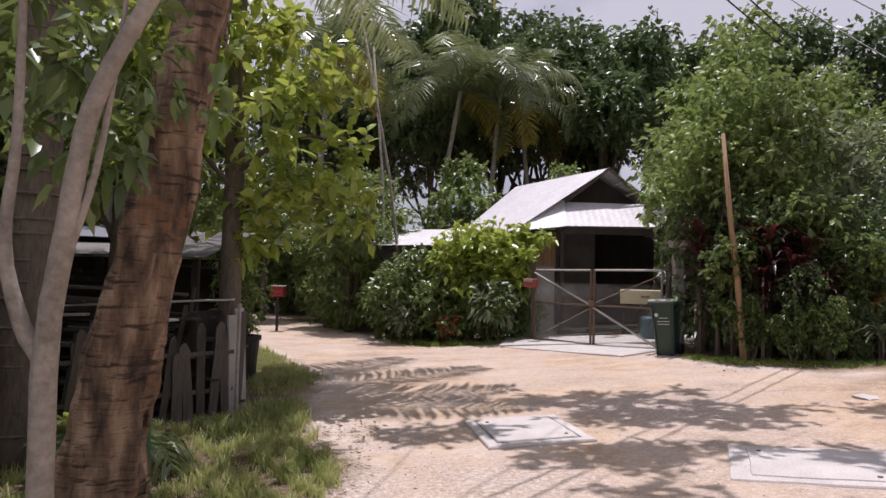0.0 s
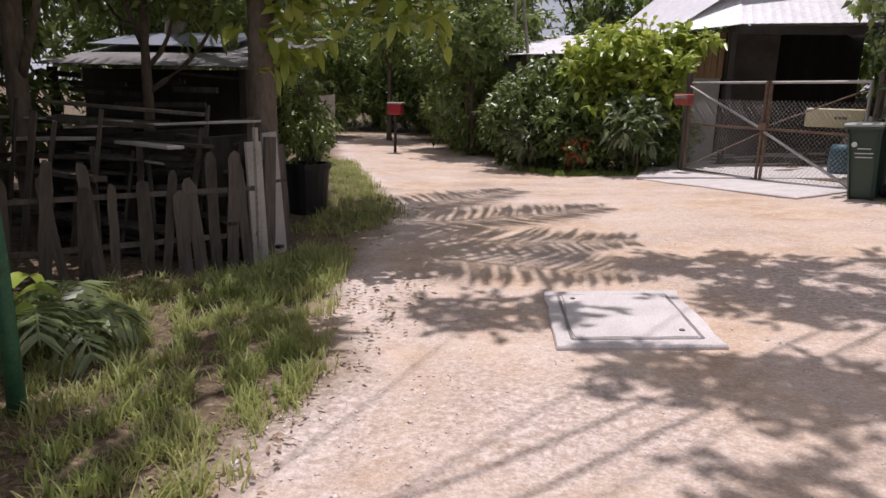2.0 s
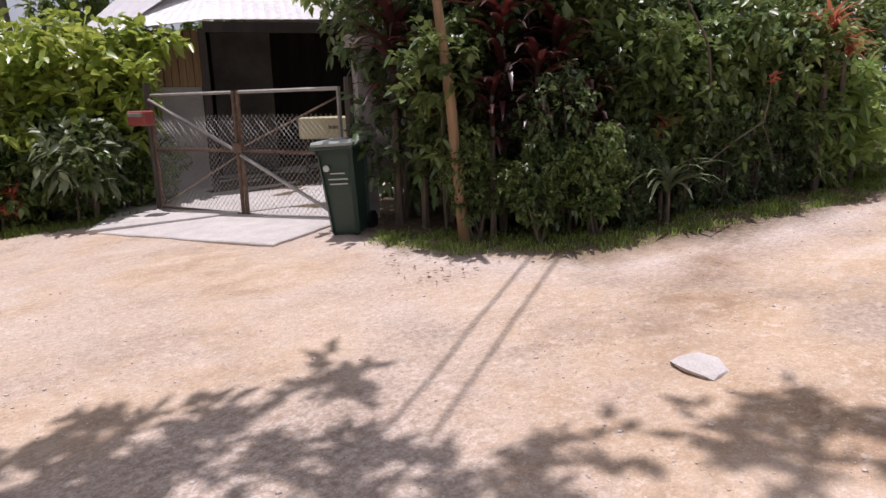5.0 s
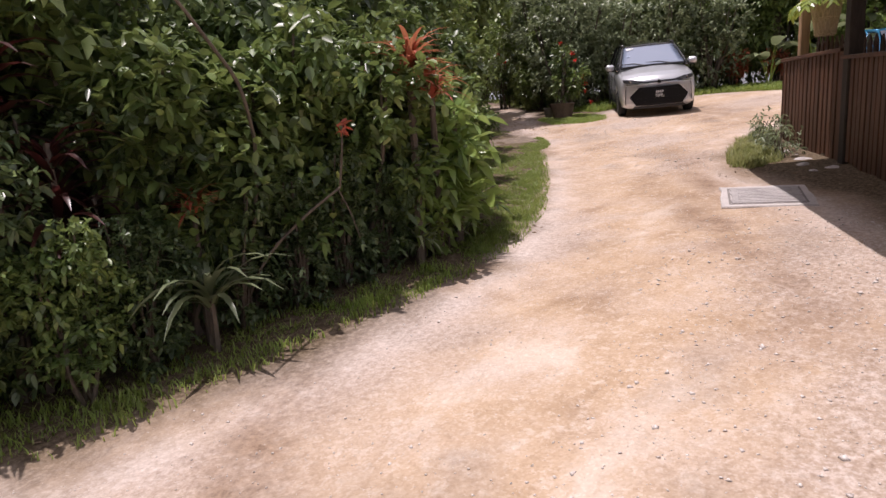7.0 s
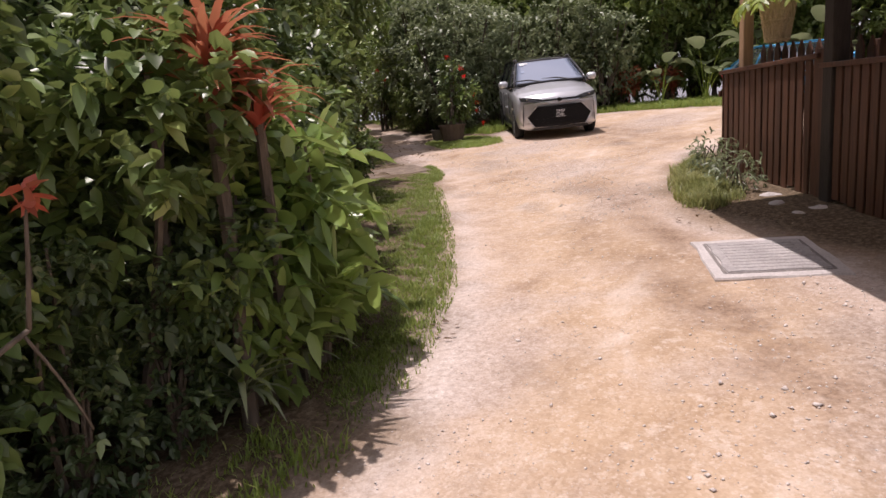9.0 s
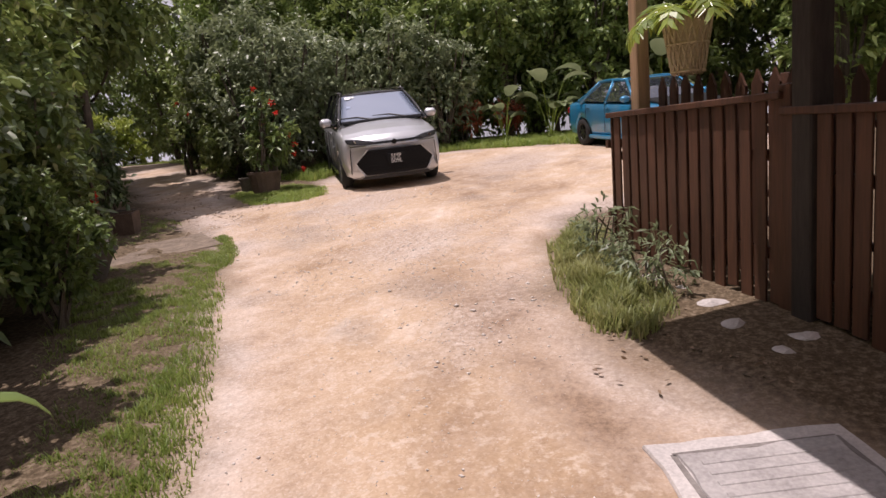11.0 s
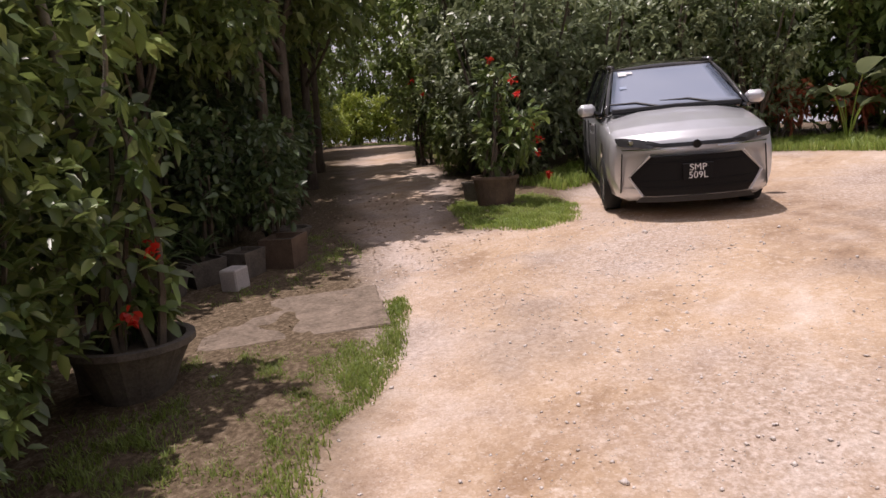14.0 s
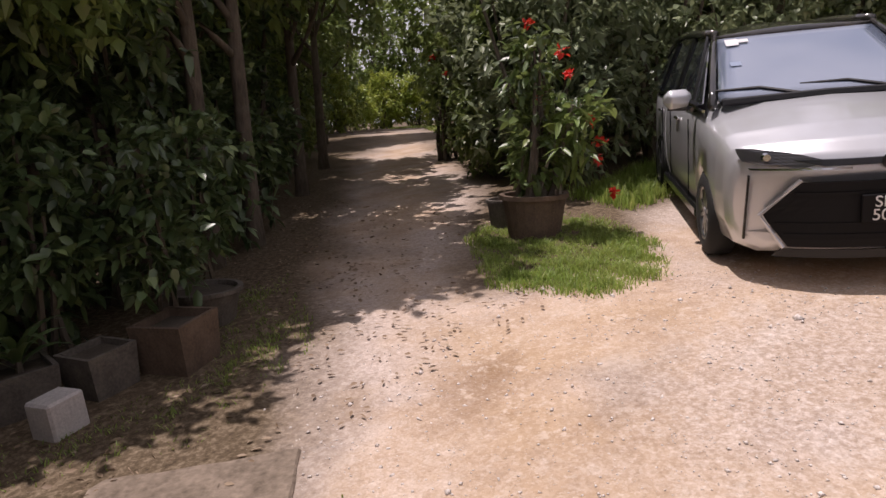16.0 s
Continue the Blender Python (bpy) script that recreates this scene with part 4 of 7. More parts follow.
GLOSS_BLACK = plain("gloss_black", (0.012, 0.012, 0.013), 0.18)
CHROME = plain("chrome", (0.7, 0.7, 0.72), 0.12, 1.0)
RUBBER = plain("rubber", (0.018, 0.018, 0.018), 0.85)
ALLOY = plain("alloy", (0.3, 0.3, 0.31), 0.3, 0.9)
LAMP_CLEAR = plain("lamp_lens", (0.06, 0.06, 0.065), 0.08, 0.2, 1.0)
PRINT_WHITE = plain("plate_white", (0.8, 0.8, 0.8), 0.5)
SHADE_BLUE = plain("sunshade_silver", (0.3, 0.36, 0.48), 0.4, 0.3)


def car_shell(stations, arches, front_curve, rear_curve):
    """The lower body: closed sections along x, mirrored, with wheel arches."""
    st = np.array(stations, float)
    xs = np.unique(np.concatenate([np.arange(st[-1, 0], st[0, 0], 0.045), st[:, 0]]))[::-1]
    bm = bmesh.new()
    rows = []
    for x in xs:
        w, zb, zs, zt = (np.interp(x, st[::-1, 0], st[::-1, i]) for i in range(1, 5))
        h = zs - zb
        sec = [(0, zb), (0.78, zb), (0.93, zb + 0.05), (0.985, zb + 0.3 * h), (1.0, zb + 0.55 * h), (0.992, zb + 0.8 * h), (0.972, zs - 0.03), (0.935, zs), (0.86, zs + 0.35 * (zt - zs)), (0.5, zs + 0.85 * (zt - zs)), (0, zt)]
        pts = []
        for j, (f, z) in enumerate(sec):
            if 1 <= j <= 5:
                for ax, r, cz in arches:
                    if abs(x - ax) < r:
                        z = max(z, min(zs - 0.05, cz + math.sqrt(r * r - (x - ax) ** 2)))
            fc = front_curve * max(0.0, min(1.0, (x - 0.9) / 1.2)) ** 1.5
            rc = rear_curve * max(0.0, min(1.0, (-x - 1.3) / 0.9)) ** 1.5
            pts.append((x - fc * f ** 2.5 + rc * f ** 2.5, w * f, z))
        row = [bm.verts.new(p) for p in pts] + [bm.verts.new((p[0], -p[1], p[2])) for p in pts[-2:0:-1]]
        rows.append(row)
    n = len(rows[0])
    for r0, r1 in zip(rows, rows[1:]):
        for k in range(n):
            bm.faces.new((r0[k], r0[(k + 1) % n], r1[(k + 1) % n], r1[k]))
    bm.faces.new(rows[0][::-1])
    bm.faces.new(rows[-1])
    bmesh.ops.recalc_face_normals(bm, faces=bm.faces)
    return bm


def pane(corners, bulge=0.02, n=6, thick=0.012, bm=None):
    """A gently domed panel between four corners, with thickness."""
    bm = bm or bmesh.new()
    a, b, c, d = (Vector(p) for p in corners)
    nrm = (b - a).cross(d - a).normalized()
    if nrm.z < 0:
        nrm = -nrm
    top, low = [], []
    for i in range(n + 1):
        for j in range(n + 1):
            u, v = i / n, j / n
            p = a.lerp(b, u).lerp(d.lerp(c, u), v) + nrm * bulge * 16 * u * (1 - u) * v * (1 - v)
            top.append(bm.verts.new(p))
            low.append(bm.verts.new(p - nrm * thick))
    s = n + 1
    for i in range(n):
        for j in range(n):
            k = i * s + j
            bm.faces.new((top[k], top[k + s], top[k + s + 1], top[k + 1]))
            bm.faces.new((low[k], low[k + 1], low[k + s + 1], low[k + s]))
    for i in range(n):
        for k, m in ((i, i + 1), (n * s + i, n * s + i + 1)):
            bm.faces.new((top[k], top[m], low[m], low[k]))
        for k, m in ((i * s, (i + 1) * s), (i * s + n, (i + 1) * s + n)):
            bm.faces.new((top[k], low[k], low[m], top[m]))
    return bm


def front_patch(outline, front, offset, rows=8, cols=16, thick=0.02):
    """A piece laid on the car's nose; outline gives (z, y_from, y_to) from the bottom up."""
    bm = bmesh.new()
    zs = np.linspace(outline[0][0], outline[-1][0], rows + 1)
    o = np.array(outline, float)
    grid = []
    for z in zs:
        y0, y1 = np.interp(z, o[:, 0], o[:, 1]), np.interp(z, o[:, 0], o[:, 2])
        grid.append([(front(y, z) + offset, y, z) for y in np.linspace(y0, y1, cols + 1)])
    top = [[bm.verts.new(p) for p in r] for r in grid]
    low = [[bm.verts.new((p[0] - thick, p[1], p[2])) for p in r] for r in grid]
    for i in range(rows):
        for j in range(cols):
            bm.faces.new((top[i][j], top[i][j + 1], top[i + 1][j + 1], top[i + 1][j]))
    for i in (0, rows):
        for j in range(cols):
            bm.faces.new((top[i][j], low[i][j], low[i][j + 1], top[i][j + 1]))
    for j in (0, cols):
        for i in range(rows):
            bm.faces.new((top[i][j], top[i + 1][j], low[i + 1][j], low[i][j]))
    bmesh.ops.recalc_face_normals(bm, faces=bm.faces)
    return bm


def lathe(profile, sides=28):
    """Turns (y, r) round the y axis."""
    bm = bmesh.new()
    rings = [[bm.verts.new((r * math.cos(2 * math.pi * k / sides), y, r * math.sin(2 * math.pi * k / sides))) for k in range(sides)] for y, r in profile]
    for r0, r1 in zip(rings, rings[1:]):
        for k in range(sides):
            bm.faces.new((r0[k], r0[(k + 1) % sides], r1[(k + 1) % sides], r1[k]))
    bmesh.ops.recalc_face_normals(bm, faces=bm.faces)
    return bm


def add_wheel(car, x, y, r, rim_mat, spokes=10):
    s = 1 if y > 0 else -1
    holder = part("wheel", lathe([(-0.1 * s, 0.05), (-0.1 * s, r * 0.62), (0.06 * s, r * 0.62), (0.06 * s, 0.02)]), GLOSS_BLACK, car)
    holder.matrix_basis = pose(x, y, r)
    part("tyre", lathe([(-0.1 * s, r * 0.64), (-0.105 * s, r * 0.8), (-0.08 * s, r * 0.98), (0, r), (0.08 * s, r * 0.98), (0.105 * s, r * 0.8), (0.1 * s, r * 0.64)]), RUBBER, holder, smooth=True)
    part("rim", lathe([(0.06 * s, r * 0.6), (0.1 * s, r * 0.65), (0.09 * s, r * 0.58), (0.05 * s, r * 0.56)]), rim_mat, holder, smooth=True)
    for k in range(spokes):
        a = 360 * k / spokes
        part("spoke", box(0.035, 0.02, r * 0.6, pose(0, 0.075 * s, 0, 0, a, 0), 0.004), rim_mat, holder)
    part("hub_cap", lathe([(0.09 * s, 0.0), (0.09 * s, 0.045), (0.06 * s, 0.05)], 14), rim_mat, holder)


def text_mesh(body, size, mat):
    cu = bpy.data.curves.new("lettering", "FONT")
    cu.body, cu.size, cu.align_x, cu.align_y, cu.extrude = body, size, "CENTER", "CENTER", 0.002
    ob = bpy.data.objects.new("lettering", cu)
    me = bpy.data.meshes.new_from_object(ob)
    bpy.data.objects.remove(ob)
    me.materials.clear()
    me.materials.append(mat)
    return me


def build_mpv():
    car = thing("people_carrier", on_slope(21.9, 14.12, 211) , "silver people carrier with a black roof, parked on the track", "car")
    stations = [(2.36, 0.80, 0.30, 0.70, 0.74), (2.33, 0.825, 0.24, 0.80, 0.84), (2.24, 0.845, 0.2, 0.87, 0.925), (2.0, 0.86, 0.19, 0.93, 1.01), (1.6, 0.868, 0.19, 0.98, 1.09), (1.2, 0.87, 0.19, 1.02, 1.16),
                (0.6, 0.87, 0.19, 1.04, 1.16), (-0.8, 0.87, 0.2, 1.07, 1.17), (-1.8, 0.865, 0.22, 1.1, 1.18), (-2.2, 0.84, 0.28, 1.1, 1.16), (-2.33, 0.78, 0.4, 1.02, 1.06)]
    part("body", car_shell(stations, [(1.4, 0.37, 0.3), (-1.38, 0.37, 0.3)], 0.27, 0.25), SILVER, car, smooth=True)

    def nose(y, z):
        return 2.362 - 0.27 * abs(y / 0.83) ** 2.5 - 0.5 * max(0, z - 0.74) ** 1.3 - 0.15 * max(0, 0.32 - z)

    grille = part("grille", front_patch([(0.27, -0.52, 0.52), (0.47, -0.66, 0.66), (0.68, -0.45, 0.45)], nose, 0.012), GRILLE, car, "black hexagonal grille")
    for z, w in ((0.34, 0.55), (0.41, 0.6), (0.6, 0.5)):
        part("grille_bar", front_patch([(z, -w, w), (z + 0.018, -w, w)], nose, 0.02, 1, 14, 0.01), GRILLE, grille)
    part("lower_lip", front_patch([(0.2, -0.6, 0.6), (0.255, -0.55, 0.55)], nose, 0.014, 2, 14), BLACK, car)
    for s in (-1, 1):
        lamp = part("headlight", front_patch([(0.77, s * 0.44, s * 0.5), (0.80, s * 0.3, s * 0.76), (0.86, s * 0.5, s * 0.79), (0.885, s * 0.7, s * 0.79)], nose, 0.008, 6, 10), LAMP_CLEAR, car, "smoked clear headlight lens")
        part("lamp_bowl", tube([(nose(0.62, 0.83) + 0.0, s * 0.64, 0.835), (nose(0.62, 0.83) + 0.026, s * 0.64, 0.835)], [0.03, 0.022], 12), CHROME, lamp)
        part("daylight_strip", front_patch([(0.755, s * 0.2, s * 0.72), (0.768, s * 0.2, s * 0.74)], nose, 0.022, 1, 10, 0.01), CHROME, lamp)
        part("bumper_crease", front_patch([(0.3, s * 0.745, s * 0.757), (0.72, s * 0.722, s * 0.732)], nose, 0.002, 6, 2), GLOSS_BLACK, car)
        part("intake_trim", tube([(nose(0.54, 0.27) + 0.02, s * 0.545, 0.265), (nose(0.67, 0.47) + 0.02, s * 0.675, 0.47), (nose(0.46, 0.7) + 0.02, s * 0.465, 0.695)], [0.014] * 3, 6), SILVER, car)
    part("brow", front_patch([(0.775, -0.34, 0.34), (0.815, -0.5, 0.5)], nose, 0.014, 2, 14), GLOSS_BLACK, car, "gloss black strip under the bonnet")
    part("badge", tube([(nose(0, 0.79) + 0.01, 0, 0.79), (nose(0, 0.79) + 0.026, 0, 0.79)], [0.045, 0.04], 16), GLOSS_BLACK, car)
    plate = part("number_plate", box(0.02, 0.3, 0.17, pose(nose(0, 0.5) + 0.035, 0, 0.43), 0.004), GRILLE, car, "black number plate with white lettering")
    for word, z in (("SMP", 0.555), ("509L", 0.475)):
        ob = part("plate_lettering", text_mesh(word, 0.098, PRINT_WHITE), None, plate, "white raised lettering")
        ob.matrix_basis = pose(nose(0, 0.5) + 0.047, 0, z, 90, 0, 90)
    # cabin
    ws = [(1.28, 0.74, 1.15), (1.28, -0.74, 1.15), (0.42, -0.585, 1.615), (0.42, 0.585, 1.615)]
    part("windscreen", pane(ws, 0.02, 10), WINDSCREEN_SKY_TINT, car, "windscreen with pale sky reflection put into its colour", smooth=True)
    part("roof", pane([(0.44, 0.6, 1.63), (0.44, -0.6, 1.63), (-2.0, -0.58, 1.62), (-2.0, 0.58, 1.62)], 0.11, 10, 0.03), ROOF_BLACK, car, "gloss black roof", smooth=True)
    part("rear_window", pane([(-2.02, 0.58, 1.6), (-2.02, -0.58, 1.6), (-2.27, -0.7, 1.13), (-2.27, 0.7, 1.13)], 0.02), GLASS_DARK, car)
    for s in (-1, 1):
        cuts = [(1.22, 1.13, 0.36, 1.60), (0.78, 1.09, 0.28, 1.62), (-0.35, 1.09, -0.38, 1.645), (-1.45, 1.12, -1.4, 1.63), (-2.15, 1.17, -1.98, 1.58)]
        for k in range(4):
            (xa, za, xt, zt), (xb, zb, xu, zu) = cuts[k], cuts[k + 1]
            c = [(xa - 0.03, s * 0.83, za), (xb + 0.03, s * 0.83, zb), (xu + 0.03, s * 0.625, zu), (xt - 0.03, s * 0.625, zt)]
            part("side_window", pane(c if s > 0 else c[::-1], 0.015 if s > 0 else 0.015, 4), GLASS_DARK, car)
        for k in range(1, 4):
            xa, za, xt, zt = cuts[k]
            part("pillar", tube([(xa, s * 0.835, za - 0.03), (xt, s * 0.62, zt + 0.01)], [0.035, 0.03], 6), GLOSS_BLACK, car)
        part("windscreen_pillar", tube(smooth_line([(1.32, s * 0.79, 1.1), (0.85, s * 0.70, 1.4), (0.4, s * 0.605, 1.63)], 3), [0.034, 0.031, 0.029, 0.028, 0.027, 0.026, 0.025], 6), ROOF_BLACK, car, smooth=True)
        part("roof_rail", tube(smooth_line([(0.4, s * 0.605, 1.645), (-0.8, s * 0.625, 1.69), (-2.0, s * 0.6, 1.62), (-2.25, s * 0.72, 1.15)], 3), [0.04] * 10, 6), ROOF_BLACK, car, smooth=True)
        part("belt_trim", tube([(1.25, s * 0.842, 1.075), (-2.2, s * 0.835, 1.15)], [0.014, 0.014], 6), CHROME, car)
        mirror = bmesh.new()
        box(0.13, 0.22, 0.15, pose(0.93, s * 0.985, 1.09, 0, 0, -12 * s), 0.045, mirror)
        bmesh.ops.bevel(mirror, geom=mirror.edges[:], offset=0.012, segments=2, affect="EDGES", profile=0.5)
        m = part("wing_mirror", mirror, SILVER, car, smooth=True)
        part("mirror_arm", tube([(0.95, s * 0.83, 1.1), (0.94, s * 0.9, 1.14)], [0.025, 0.025], 6), GLOSS_BLACK, m)
        part("mirror_base", tube([(0.93, s * 0.9, 1.09), (0.93, s * 1.06, 1.1)], [0.022, 0.022], 6), BLACK, m)
        for k, x in enumerate((0.05, -1.15)):
            part("door_handle", box(0.2, 0.03, 0.03, pose(x, s * 0.872, 0.93), 0.01), CHROME, car)
        for x in (0.72, -0.38, -1.0):
            part("door_gap", tube([(x, s * 0.873, 0.32), (x - 0.02, s * 0.869, 0.98)], [0.005, 0.005], 4), BLACK, car)
        part("sill", box(2.0, 0.06, 0.1, pose(0, s * 0.84, 0.19), 0.02), GLOSS_BLACK, car)
        for x in (1.4, -1.38):
            add_wheel(car, x, s * 0.775, 0.325, ALLOY)
    for y, a in ((0.45, 1), (-0.15, 1)):
        part("wiper", tube([(1.3, y, 1.15), (1.19, y - 0.28, 1.215), (1.17, y - 0.6, 1.215)], [0.014, 0.012, 0.008], 5), BLACK, car)
    part("cowl", tube([(1.31, 0.72, 1.13), (1.33, 0, 1.145), (1.31, -0.72, 1.13)], [0.03, 0.03, 0.03], 6), BLACK, car)
    for y, z, w, h, mat in ((-0.5, 1.54, 0.1, 0.1, PRINT_WHITE), (-0.53, 1.38, 0.08, 0.06, SHADE_BLUE), (-0.42, 1.56, 0.1, 0.05, PRINT_WHITE)):
        part("windscreen_sticker", box(0.004, w, h, pose(1.295 - (z - 1.15) * 1.79, y, z, 0, -60, 0)), mat, car)
    part("underbody", box(3.9, 1.45, 0.2, pose(0, 0, 0.2)), BLACK, car)


build_mpv()


def build_sedan():
    car = thing("blue_saloon", on_slope(24.3, 8.9, 213.5), "bright blue saloon car with dark bonnet parked by grass", "car")
    stations = [(2.2, 0.74, 0.3, 0.62, 0.65), (2.15, 0.78, 0.22, 0.68, 0.72), (1.95, 0.82, 0.18, 0.74, 0.80), (1.4, 0.845, 0.17, 0.83, 0.90), (0.85, 0.85, 0.17, 0.88, 0.97), (-1.0, 0.85, 0.17, 0.92, 0.98),
                (-1.5, 0.85, 0.18, 0.93, 1.0), (-2.05, 0.83, 0.22, 0.92, 0.98), (-2.18, 0.78, 0.34, 0.86, 0.9)]
    part("body", car_shell(stations, [(1.32, 0.345, 0.29), (-1.28, 0.345, 0.29)], 0.28, 0.2), BLUE, car, smooth=True)
    part("bonnet", pane([(2.0, 0.62, 0.805), (2.0, -0.62, 0.805), (0.9, -0.68, 0.975), (0.9, 0.68, 0.975)], 0.02, 8), BLACK, car, "matt black bonnet", smooth=True)
    part("windscreen", pane([(0.92, 0.68, 0.97), (0.92, -0.68, 0.97), (0.2, -0.54, 1.36), (0.2, 0.54, 1.36)], 0.03, 8), GLASS_DARK, car)
    part("roof", pane([(0.22, 0.56, 1.355), (0.22, -0.56, 1.355), (-0.95, -0.54, 1.355), (-0.95, 0.54, 1.355)], 0.05, 8, 0.03), BLUE, car, smooth=True)
    part("rear_window", pane([(-0.93, 0.54, 1.35), (-0.93, -0.54, 1.35), (-1.62, -0.66, 0.99), (-1.62, 0.66, 0.99)], 0.02), GLASS_DARK, car)
    for s in (-1, 1):
        cuts = [(0.86, 0.95, 0.2, 1.32), (-0.28, 0.95, -0.3, 1.345), (-1.35, 0.98, -0.88, 1.33)]
        for k in range(2):
            (xa, za, xt, zt), (xb, zb, xu, zu) = cuts[k], cuts[k + 1]
            c = [(xa - 0.05, s * 0.815, za), (xb + 0.04, s * 0.815, zb), (xu + 0.03, s * 0.585, zu), (xt - 0.03, s * 0.585, zt)]
            part("side_window", pane(c if s > 0 else c[::-1], 0.015, 4), GLASS_DARK, car)
        for k, (xa, za, xt, zt) in enumerate(cuts):
            part("pillar", tube([(xa, s * 0.815, za - 0.04), (xt, s * 0.575, zt + 0.02)], [0.04 if k != 2 else 0.075, 0.035], 6), BLUE, car, smooth=True)
        part("roof_rail", tube(smooth_line([(0.2, s * 0.56, 1.355), (-0.4, s * 0.58, 1.375), (-0.95, s * 0.555, 1.35)], 3), [0.035] * 7, 6), BLUE, car, smooth=True)
        part("rear_quarter", pane([(-1.3, s * 0.8, 0.97), (-1.65, s * 0.74, 0.99), (-0.95, s * 0.55, 1.35), (-0.85, s * 0.58, 1.33)][::s], 0.0, 3), BLUE, car)
        mirror = bmesh.new()
        bmesh.ops.create_icosphere(mirror, subdivisions=2, radius=1, matrix=pose(0.68, s * 0.93, 1.0) @ Matrix.Diagonal((0.07, 0.11, 0.07, 1)))
        m = part("wing_mirror", mirror, BLUE, car, smooth=True)
        part("mirror_arm", tube([(0.68, s * 0.8, 0.96), (0.68, s * 0.88, 0.98)], [0.02, 0.02], 6), BLACK, m)
        for x in (-0.15, -1.0):
            part("door_handle", box(0.16, 0.025, 0.03, pose(x, s * 0.855, 0.82), 0.01), BLUE, car)
        for x in (0.75, -0.28, -1.1):
            part("door_gap", tube([(x, s * 0.853, 0.3), (x, s * 0.84, 0.92)], [0.006, 0.006], 4), BLACK, car)
        part("sill", box(1.95, 0.06, 0.09, pose(0.0, s * 0.83, 0.17), 0.02), BLUE, car)
        for x in (1.32, -1.28):
            add_wheel(car, x, s * 0.755, 0.3, GLOSS_BLACK, 6)
        part("tail_lamp", box(0.06, 0.25, 0.14, pose(-2.13, s * 0.62, 0.7), 0.02), plain("lamp_red", (0.35, 0.02, 0.02), 0.2), car)
        part("headlight", box(0.08, 0.28, 0.13, pose(2.1, s * 0.6, 0.58), 0.03), LAMP_CLEAR, car)
    part("underbody", box(3.6, 1.4, 0.18, pose(0, 0, 0.18)), BLACK, car)


build_sedan()

# ---- trees beside the start ----
def trunk_tree(name, label, foot, line, radii, bark, limbs=(), crown=None, leaf=(0.16, 0.07), clusters=0, per=8, material=None, seed=3, sides=14, rough=0.05, full=True, droop=0.45):
    ob = thing(name, at_ground(foot[0], foot[1]), label, "tree")
    pts = smooth_line(line, 6)
    rr = np.interp(np.linspace(0, 1, len(pts)), np.linspace(0, 1, len(radii)), radii)
    bm = tube(pts, list(rr), sides, rough_amount=rough, seed=seed)
    if sides > 15:
        bmesh.ops.subdivide_edges(bm, edges=bm.edges[:], cuts=2, use_grid_fill=True)
        bm.normal_update()
        for v in bm.verts:
            q = Vector((v.co.x * 9, v.co.y * 9, v.co.z * 2.2))
            v.co += v.normal * (0.035 * noise.noise(q) + 0.018 * noise.noise(q * 3.1) - 0.02 * abs(noise.noise(q * 1.7)))
    part("trunk", bm, bark, ob, smooth=True)
    for p, r in limbs:
        q = smooth_line(p, 4)
        part("limb", tube(q, list(np.linspace(r, r * 0.35, len(q))), 7, rough_amount=0.04, seed=seed), bark, ob, smooth=True)
    if crown:
        rng = np.random.default_rng(seed)
        base, way = sprays(rng, crown, clusters, per, leaf[0])
        part("crown", leaf_mesh("crown", base, way, leaf[0], leaf[1], material, rng, droop, full), None, ob)
    return ob


lean_tree = trunk_tree("leaning_tree", "large leaning tree with flaking reddish bark", (-2.0, 3.95), [(0, 0, -0.2), (0.08, 0, 0.7), (0.36, 0.05, 2.3), (0.55, 0.15, 4.0), (0.7, 0.4, 6.0), (0.9, 0.9, 8.6)],
                       [0.31, 0.225, 0.165, 0.15, 0.12, 0.06], BARK_RED,
                       [([(0.75, 0.5, 6.8), (2.2, 3.2, 7.6), (3.5, 5.8, 7.6)], 0.012), ([(0.75, 0.5, 6.8), (2.8, 2.8, 7.8), (4.5, 5.0, 7.7)], 0.012), ([(0.7, 0.4, 6.2), (1.2, 2.6, 7.0), (1.5, 4.4, 7.3)], 0.012),
                        ([(0.8, 0.7, 7.6), (3.6, 3.0, 8.2), (6.0, 4.8, 8.2)], 0.012)],
                       [(3.4, 6.0, 7.6, 0.95, 0.5, 0.6), (4.1, 5.3, 7.8, 0.9, 0.5, 0.6), (4.6, 4.7, 7.9, 0.7, 0.5, 0.5), (3.5, 4.8, 7.6, 0.7, 0.4, 0.5), (1.6, 4.4, 7.4, 0.7, 0.45, 0.5), (6.3, 4.7, 8.2, 0.4, 0.3, 0.3), (5.4, 5.0, 8.0, 0.3, 0.2, 0.2),
                        (3.1, 3.4, 7.7, 0.6, 0.45, 0.5), (3.8, 3.4, 7.9, 0.8, 0.4, 0.5), (-0.3, 2.2, 6.0, 1.0, 0.8, 0.5), (0.4, 3.1, 6.2, 0.5, 0.5, 0.4), (0.1, 1.0, 5.6, 0.8, 0.6, 0.5), (4.7, 6.3, 7.8, 0.3, 0.25, 0.2),
                        (0.7, 0.4, 6.6, 0.9, 0.7, 0.5), (2.6, 3.4, 7.5, 0.3, 0.3, 0.2), (3.1, 2.4, 7.6, 0.5, 0.35, 0.25), (4.2, 1.7, 7.7, 0.45, 0.35, 0.25), (5.1, 3.0, 7.8, 0.5, 0.4, 0.25), (1.9, 1.0, 7.4, 0.4, 0.3, 0.25)],
                       (0.2, 0.1), 820, 7, LEAF, 51, 16, 0.09, False)
rng_b = random.Random(8)
